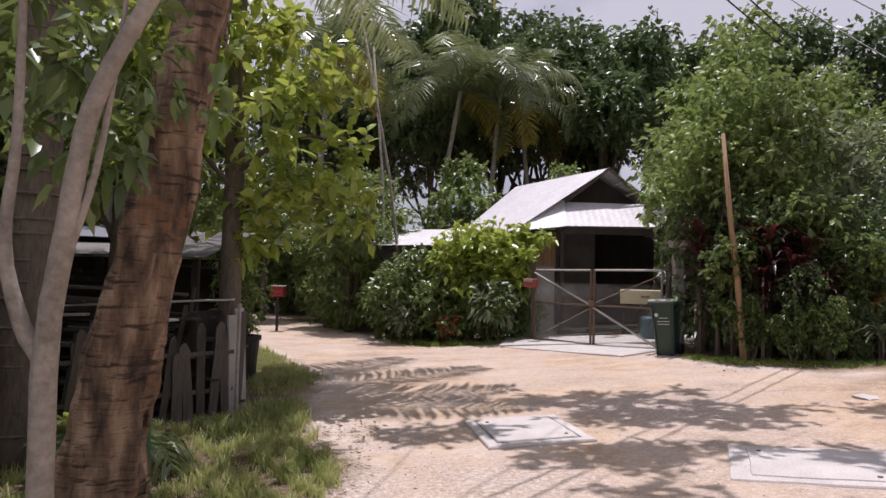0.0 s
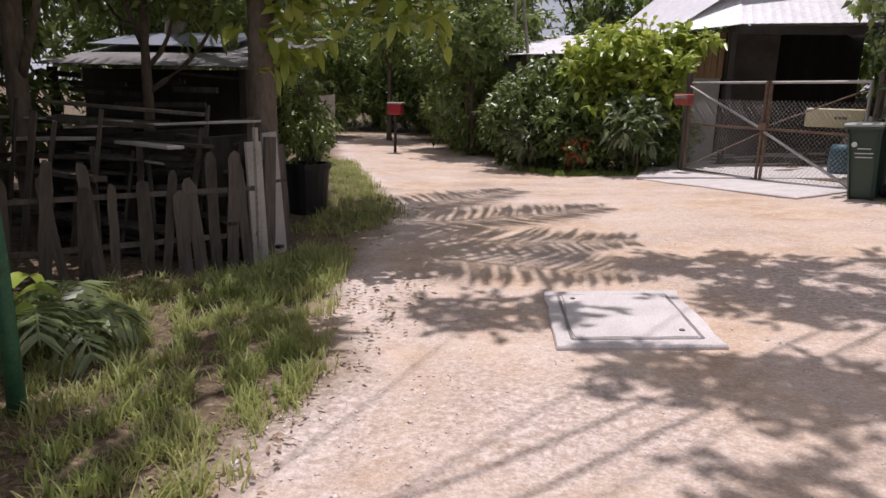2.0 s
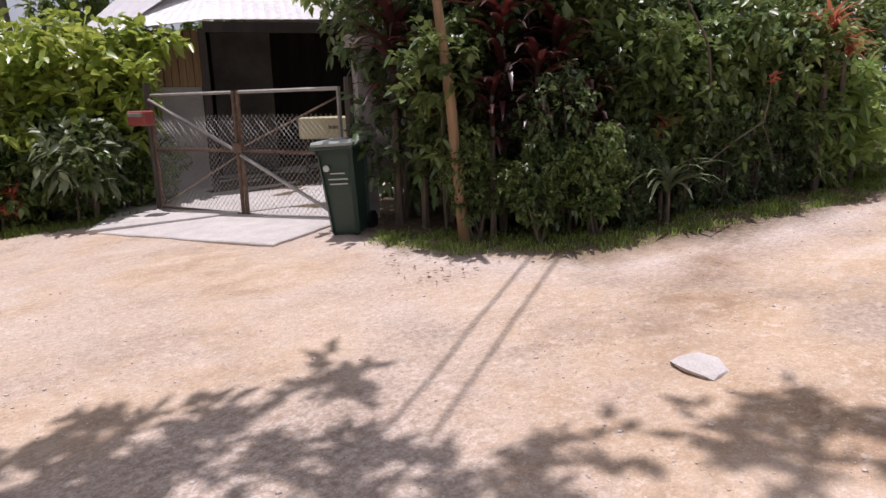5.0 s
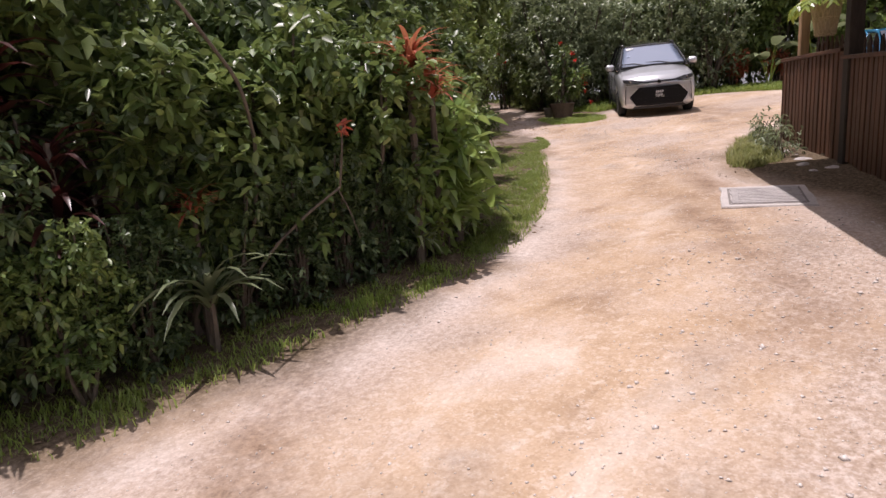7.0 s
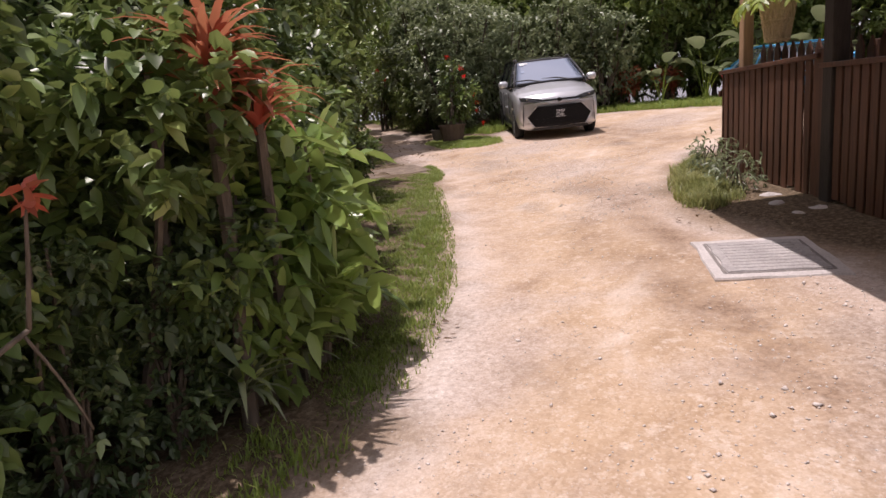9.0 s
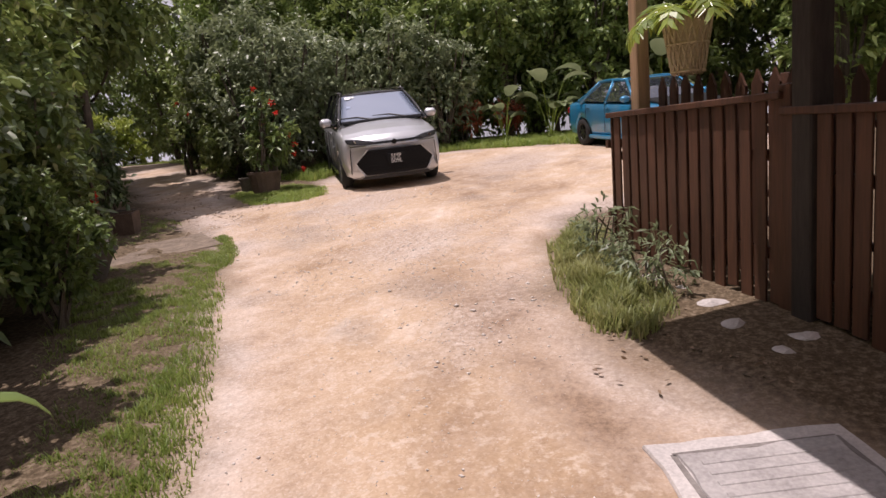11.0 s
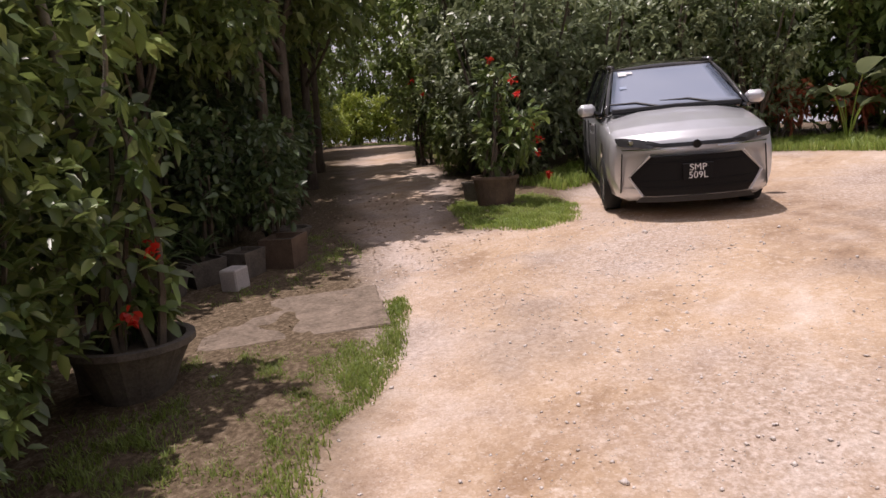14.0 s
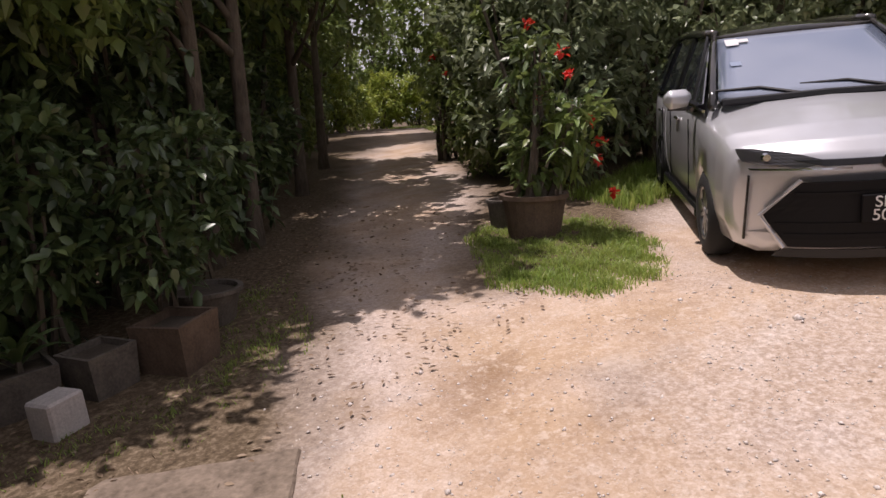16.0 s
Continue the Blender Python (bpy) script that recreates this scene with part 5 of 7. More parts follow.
flake_points = smooth_line([(0.02, 0, 0.1), (0.08, 0, 0.7), (0.36, 0.05, 2.3), (0.52, 0.13, 3.6)], 6)
for k in range(24):
    i = rng_b.randrange(len(flake_points) - 1)
    p = flake_points[i].lerp(flake_points[i + 1], rng_b.random())
    a = rng_b.uniform(-2.6, 0.4)
    r = 0.235 - 0.018 * p.z + rng_b.uniform(0.0, 0.015)
    if p.z < 0.5:
        r += (0.5 - p.z) * 0.18
    part("bark_flake", box(rng_b.uniform(0.02, 0.05), 0.012, rng_b.uniform(0.05, 0.16), pose(p.x + r * math.cos(a), p.y + r * math.sin(a), p.z, 0, rng_b.uniform(2, 16), math.degrees(a) + 90), 0.004), BARK_RED, lean_tree)
trunk_tree("young_forked_tree", "slender young tree forking low, with pale mottled bark", (-1.4, 2.4), [(0, 0, -0.1), (0, 0, 0.6), (-0.01, 0, 1.22), (0.03, 0, 1.6), (0.11, 0, 2.12), (0.3, 0.04, 2.58), (0.6, 0.17, 3.3)], [0.051, 0.046, 0.043, 0.039, 0.035, 0.03, 0.022], BARK_PALE,
           [([(-0.01, 0, 1.19), (-0.1, 0, 1.33), (-0.18, 0, 1.62), (-0.17, 0.02, 2.04), (-0.2, 0.04, 2.9)], 0.036), ([(0.025, 0, 1.5), (0.125, 0.02, 1.9), (0.18, 0.04, 2.4), (0.2, 0.08, 2.9)], 0.018)],
           [(-0.3, 0.3, 2.7, 0.4, 0.4, 0.4), (0.3, 0.4, 3.0, 0.5, 0.5, 0.4), (-0.7, 0.7, 2.4, 0.4, 0.4, 0.35), (0.0, 0.9, 2.5, 0.5, 0.5, 0.3), (-0.2, 0.5, 2.05, 0.3, 0.3, 0.2)], (0.13, 0.075), 110, 6, LEAF_HEDGE, 52, 10)
ringed = trunk_tree("ringed_palm_trunk", "grey ringed palm trunk behind the leaning tree", (-3.3, 5.35), [(0, 0, -0.2), (0.0, 0, 2), (-0.1, 0.1, 5.0), (-0.2, 0.1, 9.0)], [0.24, 0.19, 0.17, 0.15], BARK, seed=4)
for k in range(22):
    z = 0.25 + k * 0.17 + 0.03 * math.sin(k * 2.3)
    r = float(np.interp(z, [0, 2, 4], [0.235, 0.2, 0.185]))
    x = float(np.interp(z, [2, 5], [0, -0.1]))
    part("leaf_scar", tube([(x, -x, z), (x, -x, z + 0.014), (x, -x, z + 0.03)], [r * 0.97, r + 0.007, r * 0.97], 16, rough_amount=0.03, seed=k), BARK, ringed, "raised ring of an old leaf scar")
trunk_tree("fence_tree", "grey tree beside the picket fence with drooping bright leaves", (-2.58, 8.15), [(0, 0, -0.2), (0.0, 0, 1.5), (-0.05, 0.1, 3.5), (-0.1, 0.1, 6.5)], [0.17, 0.125, 0.115, 0.08], BARK,
           [([(0, 0, 2.2), (0.5, -0.1, 2.6), (1.1, 0.0, 2.5)], 0.035), ([(0, 0, 2.8), (0.6, 0.5, 3.4), (1.4, 0.9, 3.3)], 0.04), ([(0, 0, 2.6), (-0.6, -0.3, 3.2), (-1.4, -0.4, 3.3)], 0.035), ([(0, 0, 3.2), (0.3, -0.9, 3.8), (0.5, -1.6, 3.7)], 0.035)],
           [(0.5, 0.0, 2.5, 0.55, 0.5, 0.4), (1.0, 0.5, 3.0, 0.7, 0.6, 0.55), (0.5, -0.6, 3.4, 0.7, 0.7, 0.5), (-0.8, -0.2, 3.1, 0.8, 0.6, 0.5), (0.2, 0.4, 4.2, 1.3, 1.1, 0.7), (1.2, 0.9, 2.4, 0.5, 0.5, 0.4), (0.25, 0.1, 2.0, 0.35, 0.35, 0.3), (-0.6, 0, 4.6, 1.4, 1.2, 0.8)],
           (0.21, 0.125), 330, 8, LEAF_BRIGHT, 53, droop=0.25)
trunk_tree("shade_tree", "leafy tree with dark trunk behind the shelter", (-4.6, 7.4), [(0, 0, -0.2), (-0.05, 0, 2), (0.1, 0.1, 4.0), (0.2, 0.1, 6.5)], [0.11, 0.09, 0.08, 0.05], BARK,
           [([(0, 0, 1.6), (0.5, -0.2, 2.4), (0.9, -0.4, 3.2)], 0.045), ([(0, 0, 2.4), (-0.7, -0.3, 3.0), (-1.2, -0.5, 3.6)], 0.045)],
           [(0.2, -0.2, 3.6, 1.4, 1.2, 0.8), (-0.9, -0.3, 3.0, 0.9, 0.9, 0.6), (0.9, -0.6, 2.9, 0.8, 0.8, 0.5), (0, 0, 5, 1.6, 1.5, 1.0), (0.6, -1.6, 4.3, 1.2, 1.0, 0.7)], (0.17, 0.09), 230, 8, LEAF, 54)

# ---- palms ----
FROND = frond_mesh("palm_frond", 3.6, 0.75, 46, LEAF_PALM, 61, 1.15, 0.05)
FROND_LONG = frond_mesh("palm_frond_long", 5.2, 0.95, 60, LEAF_PALM, 64, 0.62, 0.085)
FROND_LONG_OLD = frond_mesh("palm_frond_long_old", 5.0, 0.95, 54, LEAF_YELLOW, 65, 0.72, 0.085)
FROND_OLD = frond_mesh("palm_frond_old", 3.4, 0.7, 40, LEAF_YELLOW, 62, 1.3, 0.05)
FROND_LOW = frond_mesh("palm_frond_low", 3.4, 0.75, 44, LEAF_PALM, 63, 1.6, 0.05)


def palm(x, y, h, lean, label, seed, count=17, scale=1.0, old=2):
    rng = random.Random(seed)
    ob = thing("coconut_palm", at_ground(x, y), label, "palm", "coconut palms")
    top = Vector((lean[0], lean[1], h))
    pts = smooth_line([(0, 0, -0.2), (lean[0] * 0.25, lean[1] * 0.25, h * 0.4), top], 8)
    part("trunk", tube(pts, list(np.linspace(0.17, 0.09, len(pts))), 9, rough_amount=0.05, seed=seed), BARK_PALE, ob, smooth=True)
    for k in range(count):
        a = k * 137.5 + rng.uniform(-15, 15)
        kind = FROND_OLD if k >= count - old else (FROND_LOW if k % 3 == 2 else FROND)
        tilt = rng.uniform(-35, 25) if k < count - old else rng.uniform(25, 45)
        f = part("frond", kind, None, ob, "yellowing drooping frond" if k >= count - old else "")
        f.matrix_basis = Matrix.Translation(top) @ pose(0, 0, 0, rng.uniform(-20, 20), tilt, a) @ Matrix.Diagonal((scale, scale, scale, 1))
    return ob


near_palm = palm(-6.1, 11.5, 7.2, (2.2, -0.9), "tall coconut palm arching over the track", 70, 8, 1.0, 1)
for a, tilt, kind in ((2, 12, FROND_LONG_OLD), (29, 12, FROND_LONG), (54, 14, FROND_LONG), (-14, 14, FROND_LONG)):
    f = part("frond", kind, None, near_palm)
    f.matrix_basis = pose(2.2, -0.9, 7.15, 0, tilt, a)
palm(-0.6, 30, 10.2, (1.2, 0), "coconut palm with drooping fronds behind the house", 71, 17, 1.35, 1)
palm(2.0, 32, 11.0, (0.6, -0.3), "coconut palm with drooping fronds behind the house", 72, 17, 1.35, 1)
palm(4.6, 34, 10.4, (-0.8, 0), "coconut palm with drooping fronds behind the house", 73, 17, 1.35, 2)
palm(-5.5, 28, 11.5, (0.5, 0), "coconut palm with drooping fronds behind the house", 74, 17, 1.35, 1)
palm(-3.0, 36, 12.5, (-0.6, 0), "coconut palm with drooping fronds behind the house", 75)
for k, (a, b) in enumerate((((-1.0, 20, 0), (-2.6, 18.6, 9.5)), ((-1.8, 21, 0), (-2.4, 21, 9)))):
    st = thing("slender_stem", at_ground(a[0], a[1]), "thin bare leaning stem among the trees", "tree stem")
    d = Vector(b) - Vector(a)
    part("stem", tube([(0, 0, -0.1), d * 0.5 + Vector((0.15, 0, 0)), d], [0.05, 0.04, 0.03], 6), BARK_PALE, st, smooth=True)

# ---- hedge and garden shrubs ----
BROAD = shrub("broadleaf_shrub", "green broadleaf shrub in the hedge beside the track", [(0, 0, 1.0, 0.6, 0.6, 0.5), (0.3, 0.2, 1.5, 0.6, 0.5, 0.6), (-0.3, -0.1, 1.75, 0.5, 0.55, 0.55), (0.1, -0.3, 2.2, 0.35, 0.35, 0.45)],
              400, 8, (0.135, 0.078), LEAF_HEDGE, 21, 7, 2.2, "hedge shrubs")
place(BROAD, [(5.0, 11.2, 0.9), (6.3, 10.9, 1.0), (7.5, 10.8, 0.9), (5.0, 10.7, 0.42), (5.35, 10.2, 0.4), (5.85, 10.05, 0.4), (6.7, 10.45, 0.75), (7.5, 10.45, 0.8), (8.3, 10.45, 0.8), (8.85, 10.6, 0.72), (7.0, 10.6, 0.85), (10.0, 10.95, 0.5), (8.25, 10.75, 0.72), (8.85, 10.75, 0.7), (9.5, 11.1, 0.75), (10.4, 11.9, 0.9), (11.6, 12.6, 0.9), (12.6, 13.4, 0.8), (8.6, 12.2, 1.2),
              (13.55, 13.75, 0.75), (13.2, 13.2, 0.5), (14.2, 16.2, 0.9), (9.9, 11.5, 0.7), (13.4, 14.9, 0.85), (-4.4, 4.9, 0.9), (-3.3, 4.2, 0.55), (-5.0, 6.0, 1.2), (-3.6, 3.2, 0.9)], RNG)
DARKS = shrub("glossy_shrub", "dark glossy green shrub in the hedge", [(0, 0, 0.9, 0.75, 0.7, 0.85), (0.25, -0.2, 1.9, 0.6, 0.65, 0.7), (-0.3, 0.2, 2.4, 0.4, 0.4, 0.5)],
              330, 9, (0.125, 0.066), LEAF_DARK, 22, 7, 2.4, "hedge shrubs")
place(DARKS, [(4.85, 12.2, 1.05), (5.7, 11.2, 0.95), (5.7, 10.4, 0.6), (6.5, 10.45, 0.6), (7.2, 10.6, 0.65), (6.25, 10.12, 0.36), (6.95, 10.2, 0.38), (7.4, 10.16, 0.36), (7.85, 10.22, 0.4), (8.3, 10.25, 0.36), (8.65, 10.35, 0.42), (6.9, 11.2, 0.9), (7.7, 11.1, 0.9), (8.0, 11.6, 1.0), (9.4, 12.2, 1.1), (10.9, 13.0, 1.1), (12.2, 13.9, 1.1), (5.8, 12.6, 1.3), (13.4, 14.8, 1.0),
              (15.2, 16.9, 1.0), (16.3, 17.3, 1.1), (17.3, 17.7, 1.1), (18.2, 18.5, 1.1), (19.0, 19.3, 1.2), (15.6, 18.2, 1.4), (17.2, 19.0, 1.5), (20.2, 20.4, 1.2), (22.0, 23.0, 1.2), (24.5, 25.4, 1.2), (14.6, 16.6, 1.2), (22.5, 17.0, 0.8), (23.5, 18.0, 0.9)], RNG)
GREYS = shrub("fine_leaved_shrub", "grey-green fine-leaved shrub beyond the hedge", [(0, 0, 1.0, 0.8, 0.8, 0.95), (0.2, 0.2, 2.1, 0.7, 0.65, 0.75), (-0.5, 0, 1.8, 0.5, 0.5, 0.6)],
              480, 9, (0.12, 0.06), LEAF_GREY, 23, 7, 2.4, "hedge shrubs", full=False)
place(GREYS, [(6.0, 12.2, 1.2), (7.8, 12.8, 1.5), (9.8, 13.0, 1.4), (11.3, 14.0, 1.4), (13.0, 15.2, 1.3), (6.8, 13.6, 1.7), (22.2, 16.9, 1.2), (23.4, 17.2, 1.4), (24.8, 16.6, 1.3), (26.0, 15.6, 1.3), (24.2, 18.6, 1.6), (26.9, 14.2, 1.2), (24.9, 19.2, 1.2), (27.5, 21.4, 1.3), (29.6, 23.8, 1.3)], RNG)

UNDER = shrub("tall_thicket", "tall dense leafy thicket", [(0, 0, 1.5, 1.4, 1.4, 1.5), (0.5, 0.4, 3.4, 1.3, 1.3, 1.2), (-0.7, -0.2, 2.8, 1.1, 1.1, 1.3), (0.1, 0.2, 4.6, 0.8, 0.8, 0.8)],
              820, 9, (0.21, 0.11), LEAF, 24, 8, 4.0, "thicket round the clearing", full=False)
place(UNDER, [(30.2, 19.3, 1.0), (32.4, 16.2, 1.2), (33.2, 11.2, 1.2), (32.3, 7, 1.2), (31.8, 21.6, 1.1), (-8.8, 24.5, 0.9), (-6.2, 31, 1.3), (-9.6, 32, 1.4), (-2.7, 19.7, 0.9), (37, 31, 1.4), (38.5, 24, 1.5), (37, 17, 1.5), (37, 9, 1.5), (35, 2, 1.5), (21, 33, 1.4), (16, 29, 1.3), (32, -5, 1.4), (27, 4.5, 1.1), (25, 1.5, 1.1), (22, -1.2, 1.1), (19, -3.2, 1.1), (26.5, -1.5, 1.3), (30.6, 12.2, 1.2), (31.6, 9.6, 1.3), (31, 14.8, 1.2), (30.4, 17.4, 1.2), (24.3, 18.7, 0.75), (26.2, 20.4, 0.8), (28.2, 22.4, 0.8), (19.4, 21.0, 0.85), (21.4, 22.9, 0.85), (23.6, 25, 0.9), (26, 27.6, 0.9), (23.2, 18.3, 0.6), (32.0, 37.5, 1.5), (35.5, 38.5, 1.5), (30, 35.5, 1.4), (45.5, 44.5, 1.5), (47.5, 41.5, 1.5), (-8.2, 29.5, 0.9), (-10.6, 29, 1.0), (-6.5, 29, 0.9), (-3.5, 21.4, 0.8), (-2.6, 23.2, 1.0), (-4.2, 25, 1.0), (-7.2, 12.5, 0.9), (-9, 16, 1.1), (-10.5, 20, 1.1), (-12, 25, 1.2), (-14, 31, 1.2), (-7, 31, 1.2), (-4, 29, 1.1), (-7, 8.6, 1.0), (-6.5, 5.5, 1.0), (-5.2, 2.6, 1.0),
              (0.5, 26, 1.2), (4.5, 25.5, 1.1), (8, 23, 1.1), (9.5, 19, 1.0), (11.5, 18, 1.0), (13.5, 18.5, 1.0), (27.3, 17.2, 1.0), (28.2, 15, 1.0), (29, 12.8, 1.0), (29.5, 10.4, 1.0), (30, 8, 1.1), (30.5, 5.2, 1.1), (29, 2.5, 1.1),
              (17.5, 21, 1.0), (20, 23.5, 1.1), (24, 28, 1.1), (29, 33, 1.2), (33, 37, 1.0), (34, 27, 1.1), (31, 23, 1.1), (28.5, 20.5, 1.1), (11, 24, 1.2), (15.5, 23, 1.2)], RNG)
tagged(place(shrub("sunlit_bush", "bright green sunlit bush at the end of the path", [(0, 0, 1.0, 1.2, 1.2, 1.0), (0.3, 0, 2.0, 0.8, 0.8, 0.8)], 500, 8, (0.2, 0.09), LEAF_BRIGHT, 27, 6, 2.0), [(42.6, 41.8, 1.2), (40.4, 41.6, 1.0), (44.4, 40.6, 1.1), (34.2, 35.6, 1.0)], RNG)[0])

BG_TREE = limb_tree("forest_tree", "tall broadleaf tree behind the houses", 13, 0.22, [(0, 0, 9.5, 2.8, 2.6, 2.0), (2.4, 0.6, 7.4, 1.7, 1.7, 1.4), (-2.3, -0.5, 8.0, 1.9, 1.9, 1.5), (0.6, 1.5, 11.6, 1.8, 1.8, 1.4), (-1.0, -1.6, 11.0, 1.3, 1.3, 1.0), (1.8, -1.2, 10.2, 1.2, 1.2, 1.0)],
                    1300, 8, (0.36, 0.19), LEAF_DARK, 31, limbs=9, group="trees behind the houses")
place(BG_TREE, [(24, -6, 1.0), (18, -9, 1.0), (0, 37, 1.35), (3.5, 42, 1.45), (-4, 39, 1.35), (6, 38, 1.15), (31, 36, 0.9), (36, 39, 1.0), (8.7, 36, 1.22), (13, 38, 1.2), (5, 41, 1.3), (18, 37, 1.15), (24, 36, 1.1), (-8, 38, 1.1), (-14, 36, 1.1), (-16, 24, 0.95), (33, 20, 0.9), (34, 13, 0.9), (34, 6, 1.0), (28, 29, 0.9), (38, 40, 1.2), (41, 28, 1.2), (31, -1, 1.0), (-1, 46, 1.3), (-9, 9, 0.8)], RNG)
MID_TREE = limb_tree("garden_tree", "leafy garden tree with slender limbs", 6.5, 0.09, [(0, 0, 4.4, 1.2, 1.2, 1.1), (0.9, 0.4, 3.2, 0.9, 1.0, 0.7), (-0.9, -0.4, 3.6, 0.9, 0.9, 0.8), (0.2, 0.2, 5.8, 0.8, 0.8, 0.8), (-0.5, 0.7, 5.2, 0.7, 0.7, 0.6)],
                     520, 9, (0.2, 0.11), LEAF, 32, limbs=7, group="trees over the hedge")
place(MID_TREE, [(18.2, 17.9, 1.05), (25.2, 19.4, 1.0), (5.1, 12.3, 0.8), (5.9, 11.7, 0.75), (-4.4, 8.9, 0.85), (-5.8, 8.2, 0.9), (13.6, 15.5, 0.75), (13.3, 14.2, 0.55), (15.0, 17.3, 0.75), (16.7, 17.5, 0.72), (18.9, 18.3, 1.1), (21.2, 20.6, 1.1), (16.1, 16.9, 0.72), (23.5, 23, 1.1), (27.8, 28.4, 1.1), (6.2, 14.4, 1.05), (8.2, 14.4, 0.85), (10.6, 15.2, 0.8), (13.2, 16.6, 0.95), (7.4, 17, 1.25), (14.0, 17.0, 0.8), (16.2, 18.2, 0.85), (17.9, 18.3, 0.85), (18.9, 19.4, 0.9), (12, 21, 1.2), (-5.5, 12.6, 0.85), (21.5, 21.8, 0.9), (26.9, 20.7, 1.0), (28, 17.6, 0.9), (29.5, 11.5, 0.9), (-6.4, 24, 1.0), (-10.5, 22, 1.0), (30.4, 7, 0.9), (20.6, 21.8, 0.9)], RNG)

BUSH = shrub("gate_bush", "large sunlit bush of mixed leaves beside the gate", [(0.35, 0.0, 2.15, 0.85, 0.8, 0.6), (0.95, -0.1, 1.75, 0.6, 0.6, 0.7), (-0.25, 0.1, 1.85, 0.7, 0.8, 0.65), (1.45, 0.15, 2.4, 0.5, 0.25, 0.16), (0.4, -0.4, 1.3, 0.9, 0.5, 0.7)],
             560, 8, (0.2, 0.11), LEAF_BRIGHT, 25, 9, 2.6)
place(BUSH, [(0.6, 16.35, 1.08, 0)], RNG)
# Darker leaf for the bush's lower part, its shading put into the colour
place(shrub("skirt_bush", "lower bush at the foot of the sunlit bush, shade put into its leaf colour", [(0, 0, 0.55, 0.8, 0.6, 0.6), (0.5, 0.1, 1.0, 0.6, 0.55, 0.6), (-0.5, 0.1, 1.1, 0.65, 0.55, 0.65), (0, 0.2, 1.6, 0.5, 0.5, 0.4)], 420, 8, (0.15, 0.085), LEAF_HEDGE, 26, 6, 1.4),
      [(0.25, 15.75, 0.9, 0), (1.2, 15.75, 0.8, 100), (-0.6, 16.4, 1.1, 30), (-1.35, 17.6, 0.8, 70), (1.75, 16.1, 0.75, 20), (-0.5, 17.3, 1.2, 10)], RNG)
place(shrub("pale_leaf_shrub", "shrub with pale silvery green leaves", [(0, 0, 0.8, 0.4, 0.4, 0.35)], 70, 7, (0.2, 0.07), LEAF_GREY, 28, 4, 1.0), [(1.2, 15.3, 1.2), (-0.9, 15.9, 0.9)], RNG)
place(shrub("croton_bush", "croton with orange and red leaves", [(0, 0, 0.7, 0.35, 0.35, 0.3)], 45, 7, (0.18, 0.06), LEAF_ORANGE, 29, 4, 1.0), [(0.15, 15.55, 0.7), (27.4, 13.7, 1.2), (27.9, 12.6, 1.1)], RNG)

# ---- red cordylines, strap plants, bananas ----
CORD = strap_plant("cordyline", "cordyline with dark red strap leaves in the hedge", 46, 0.42, 0.05, LEAF_RED, 81, 1.3, 1.4, "plant", "cordylines in the hedge")
place(CORD, [(5.1, 10.6, 1.1), (5.45, 10.4, 1.25), (5.95, 10.3, 1.05), (5.75, 10.6, 1.45), (5.3, 10.8, 1.6), (6.2, 10.45, 0.8), (4.75, 11.5, 1.45), (5.35, 11.3, 1.6), (6.3, 10.75, 0.75), (5.9, 10.45, 0.5), (6.6, 10.9, 1.1), (4.95, 10.9, 0.7), (4.6, 11.9, 1.7), (5.8, 11.0, 1.5), (5.2, 11.1, 1.35)], RNG)
DRAC = strap_plant("dracaena", "arching green strap-leaved plant at the hedge foot", 26, 0.75, 0.06, LEAF_GREY, 82, 0.55, 1.2, "plant", "strap plants in the hedge")
place(DRAC, [(6.6, 10.0, 0.85), (8.5, 10.05, 0.5), (9.0, 10.15, 0.45)], RNG)
ORAN = strap_plant("orange_cordyline", "cordyline with orange-red upright leaves", 40, 0.3, 0.03, LEAF_ORANGE, 83, 1.2, 1.9, "plant", "cordylines in the hedge", 0.86)
place(ORAN, [(8.55, 10.08, 1.38), (8.85, 10.12, 1.25), (8.7, 10.2, 1.45), (6.65, 10.15, 0.8), (28.2, 14.3, 1.1)], RNG)


def build_flowering_twig():
    ob = thing("flowering_twig", at_ground(6.95, 10.35), "bare forked hedge twig with one orange bloom", "twig")
    o = Vector(ob.matrix_basis.translation)

    def stem(points, r0, r1):
        q = smooth_line([Vector(v) - o for v in points], 4)
        part("stem", tube(q, list(np.linspace(r0, r1, len(q))), 6), BARK, ob, smooth=True)

    stem([o + Vector((0, 0, -0.05)), (7.05, 10.1, 0.95), (7.27, 9.95, 1.22), (7.62, 9.92, 1.41)], 0.013, 0.009)
    stem([(7.62, 9.92, 1.41), (7.64, 9.9, 1.6), (7.67, 9.9, 1.82)], 0.009, 0.006)
    stem([(7.6, 9.92, 1.4), (7.68, 9.9, 1.22), (7.75, 9.9, 1.03)], 0.006, 0.004)
    stem([o + Vector((0.05, 0.02, -0.05)), (7.08, 10.1, 1.5), (6.99, 10.0, 2.04), (6.8, 9.98, 2.34), (6.5, 9.95, 2.7)], 0.016, 0.009)
    rng = np.random.default_rng(84)
    base = np.zeros((14, 3)) + list(Vector((7.67, 9.9, 1.82)) - o) + rng.normal(0, 0.015, (14, 3))
    part("flower", leaf_mesh("flower", base, rng.normal(0, 1, (14, 3)) + [0, -0.3, 0.5], 0.08, 0.05, LEAF_ORANGE, rng, 0.2), None, ob, "orange flower head")


build_flowering_twig()


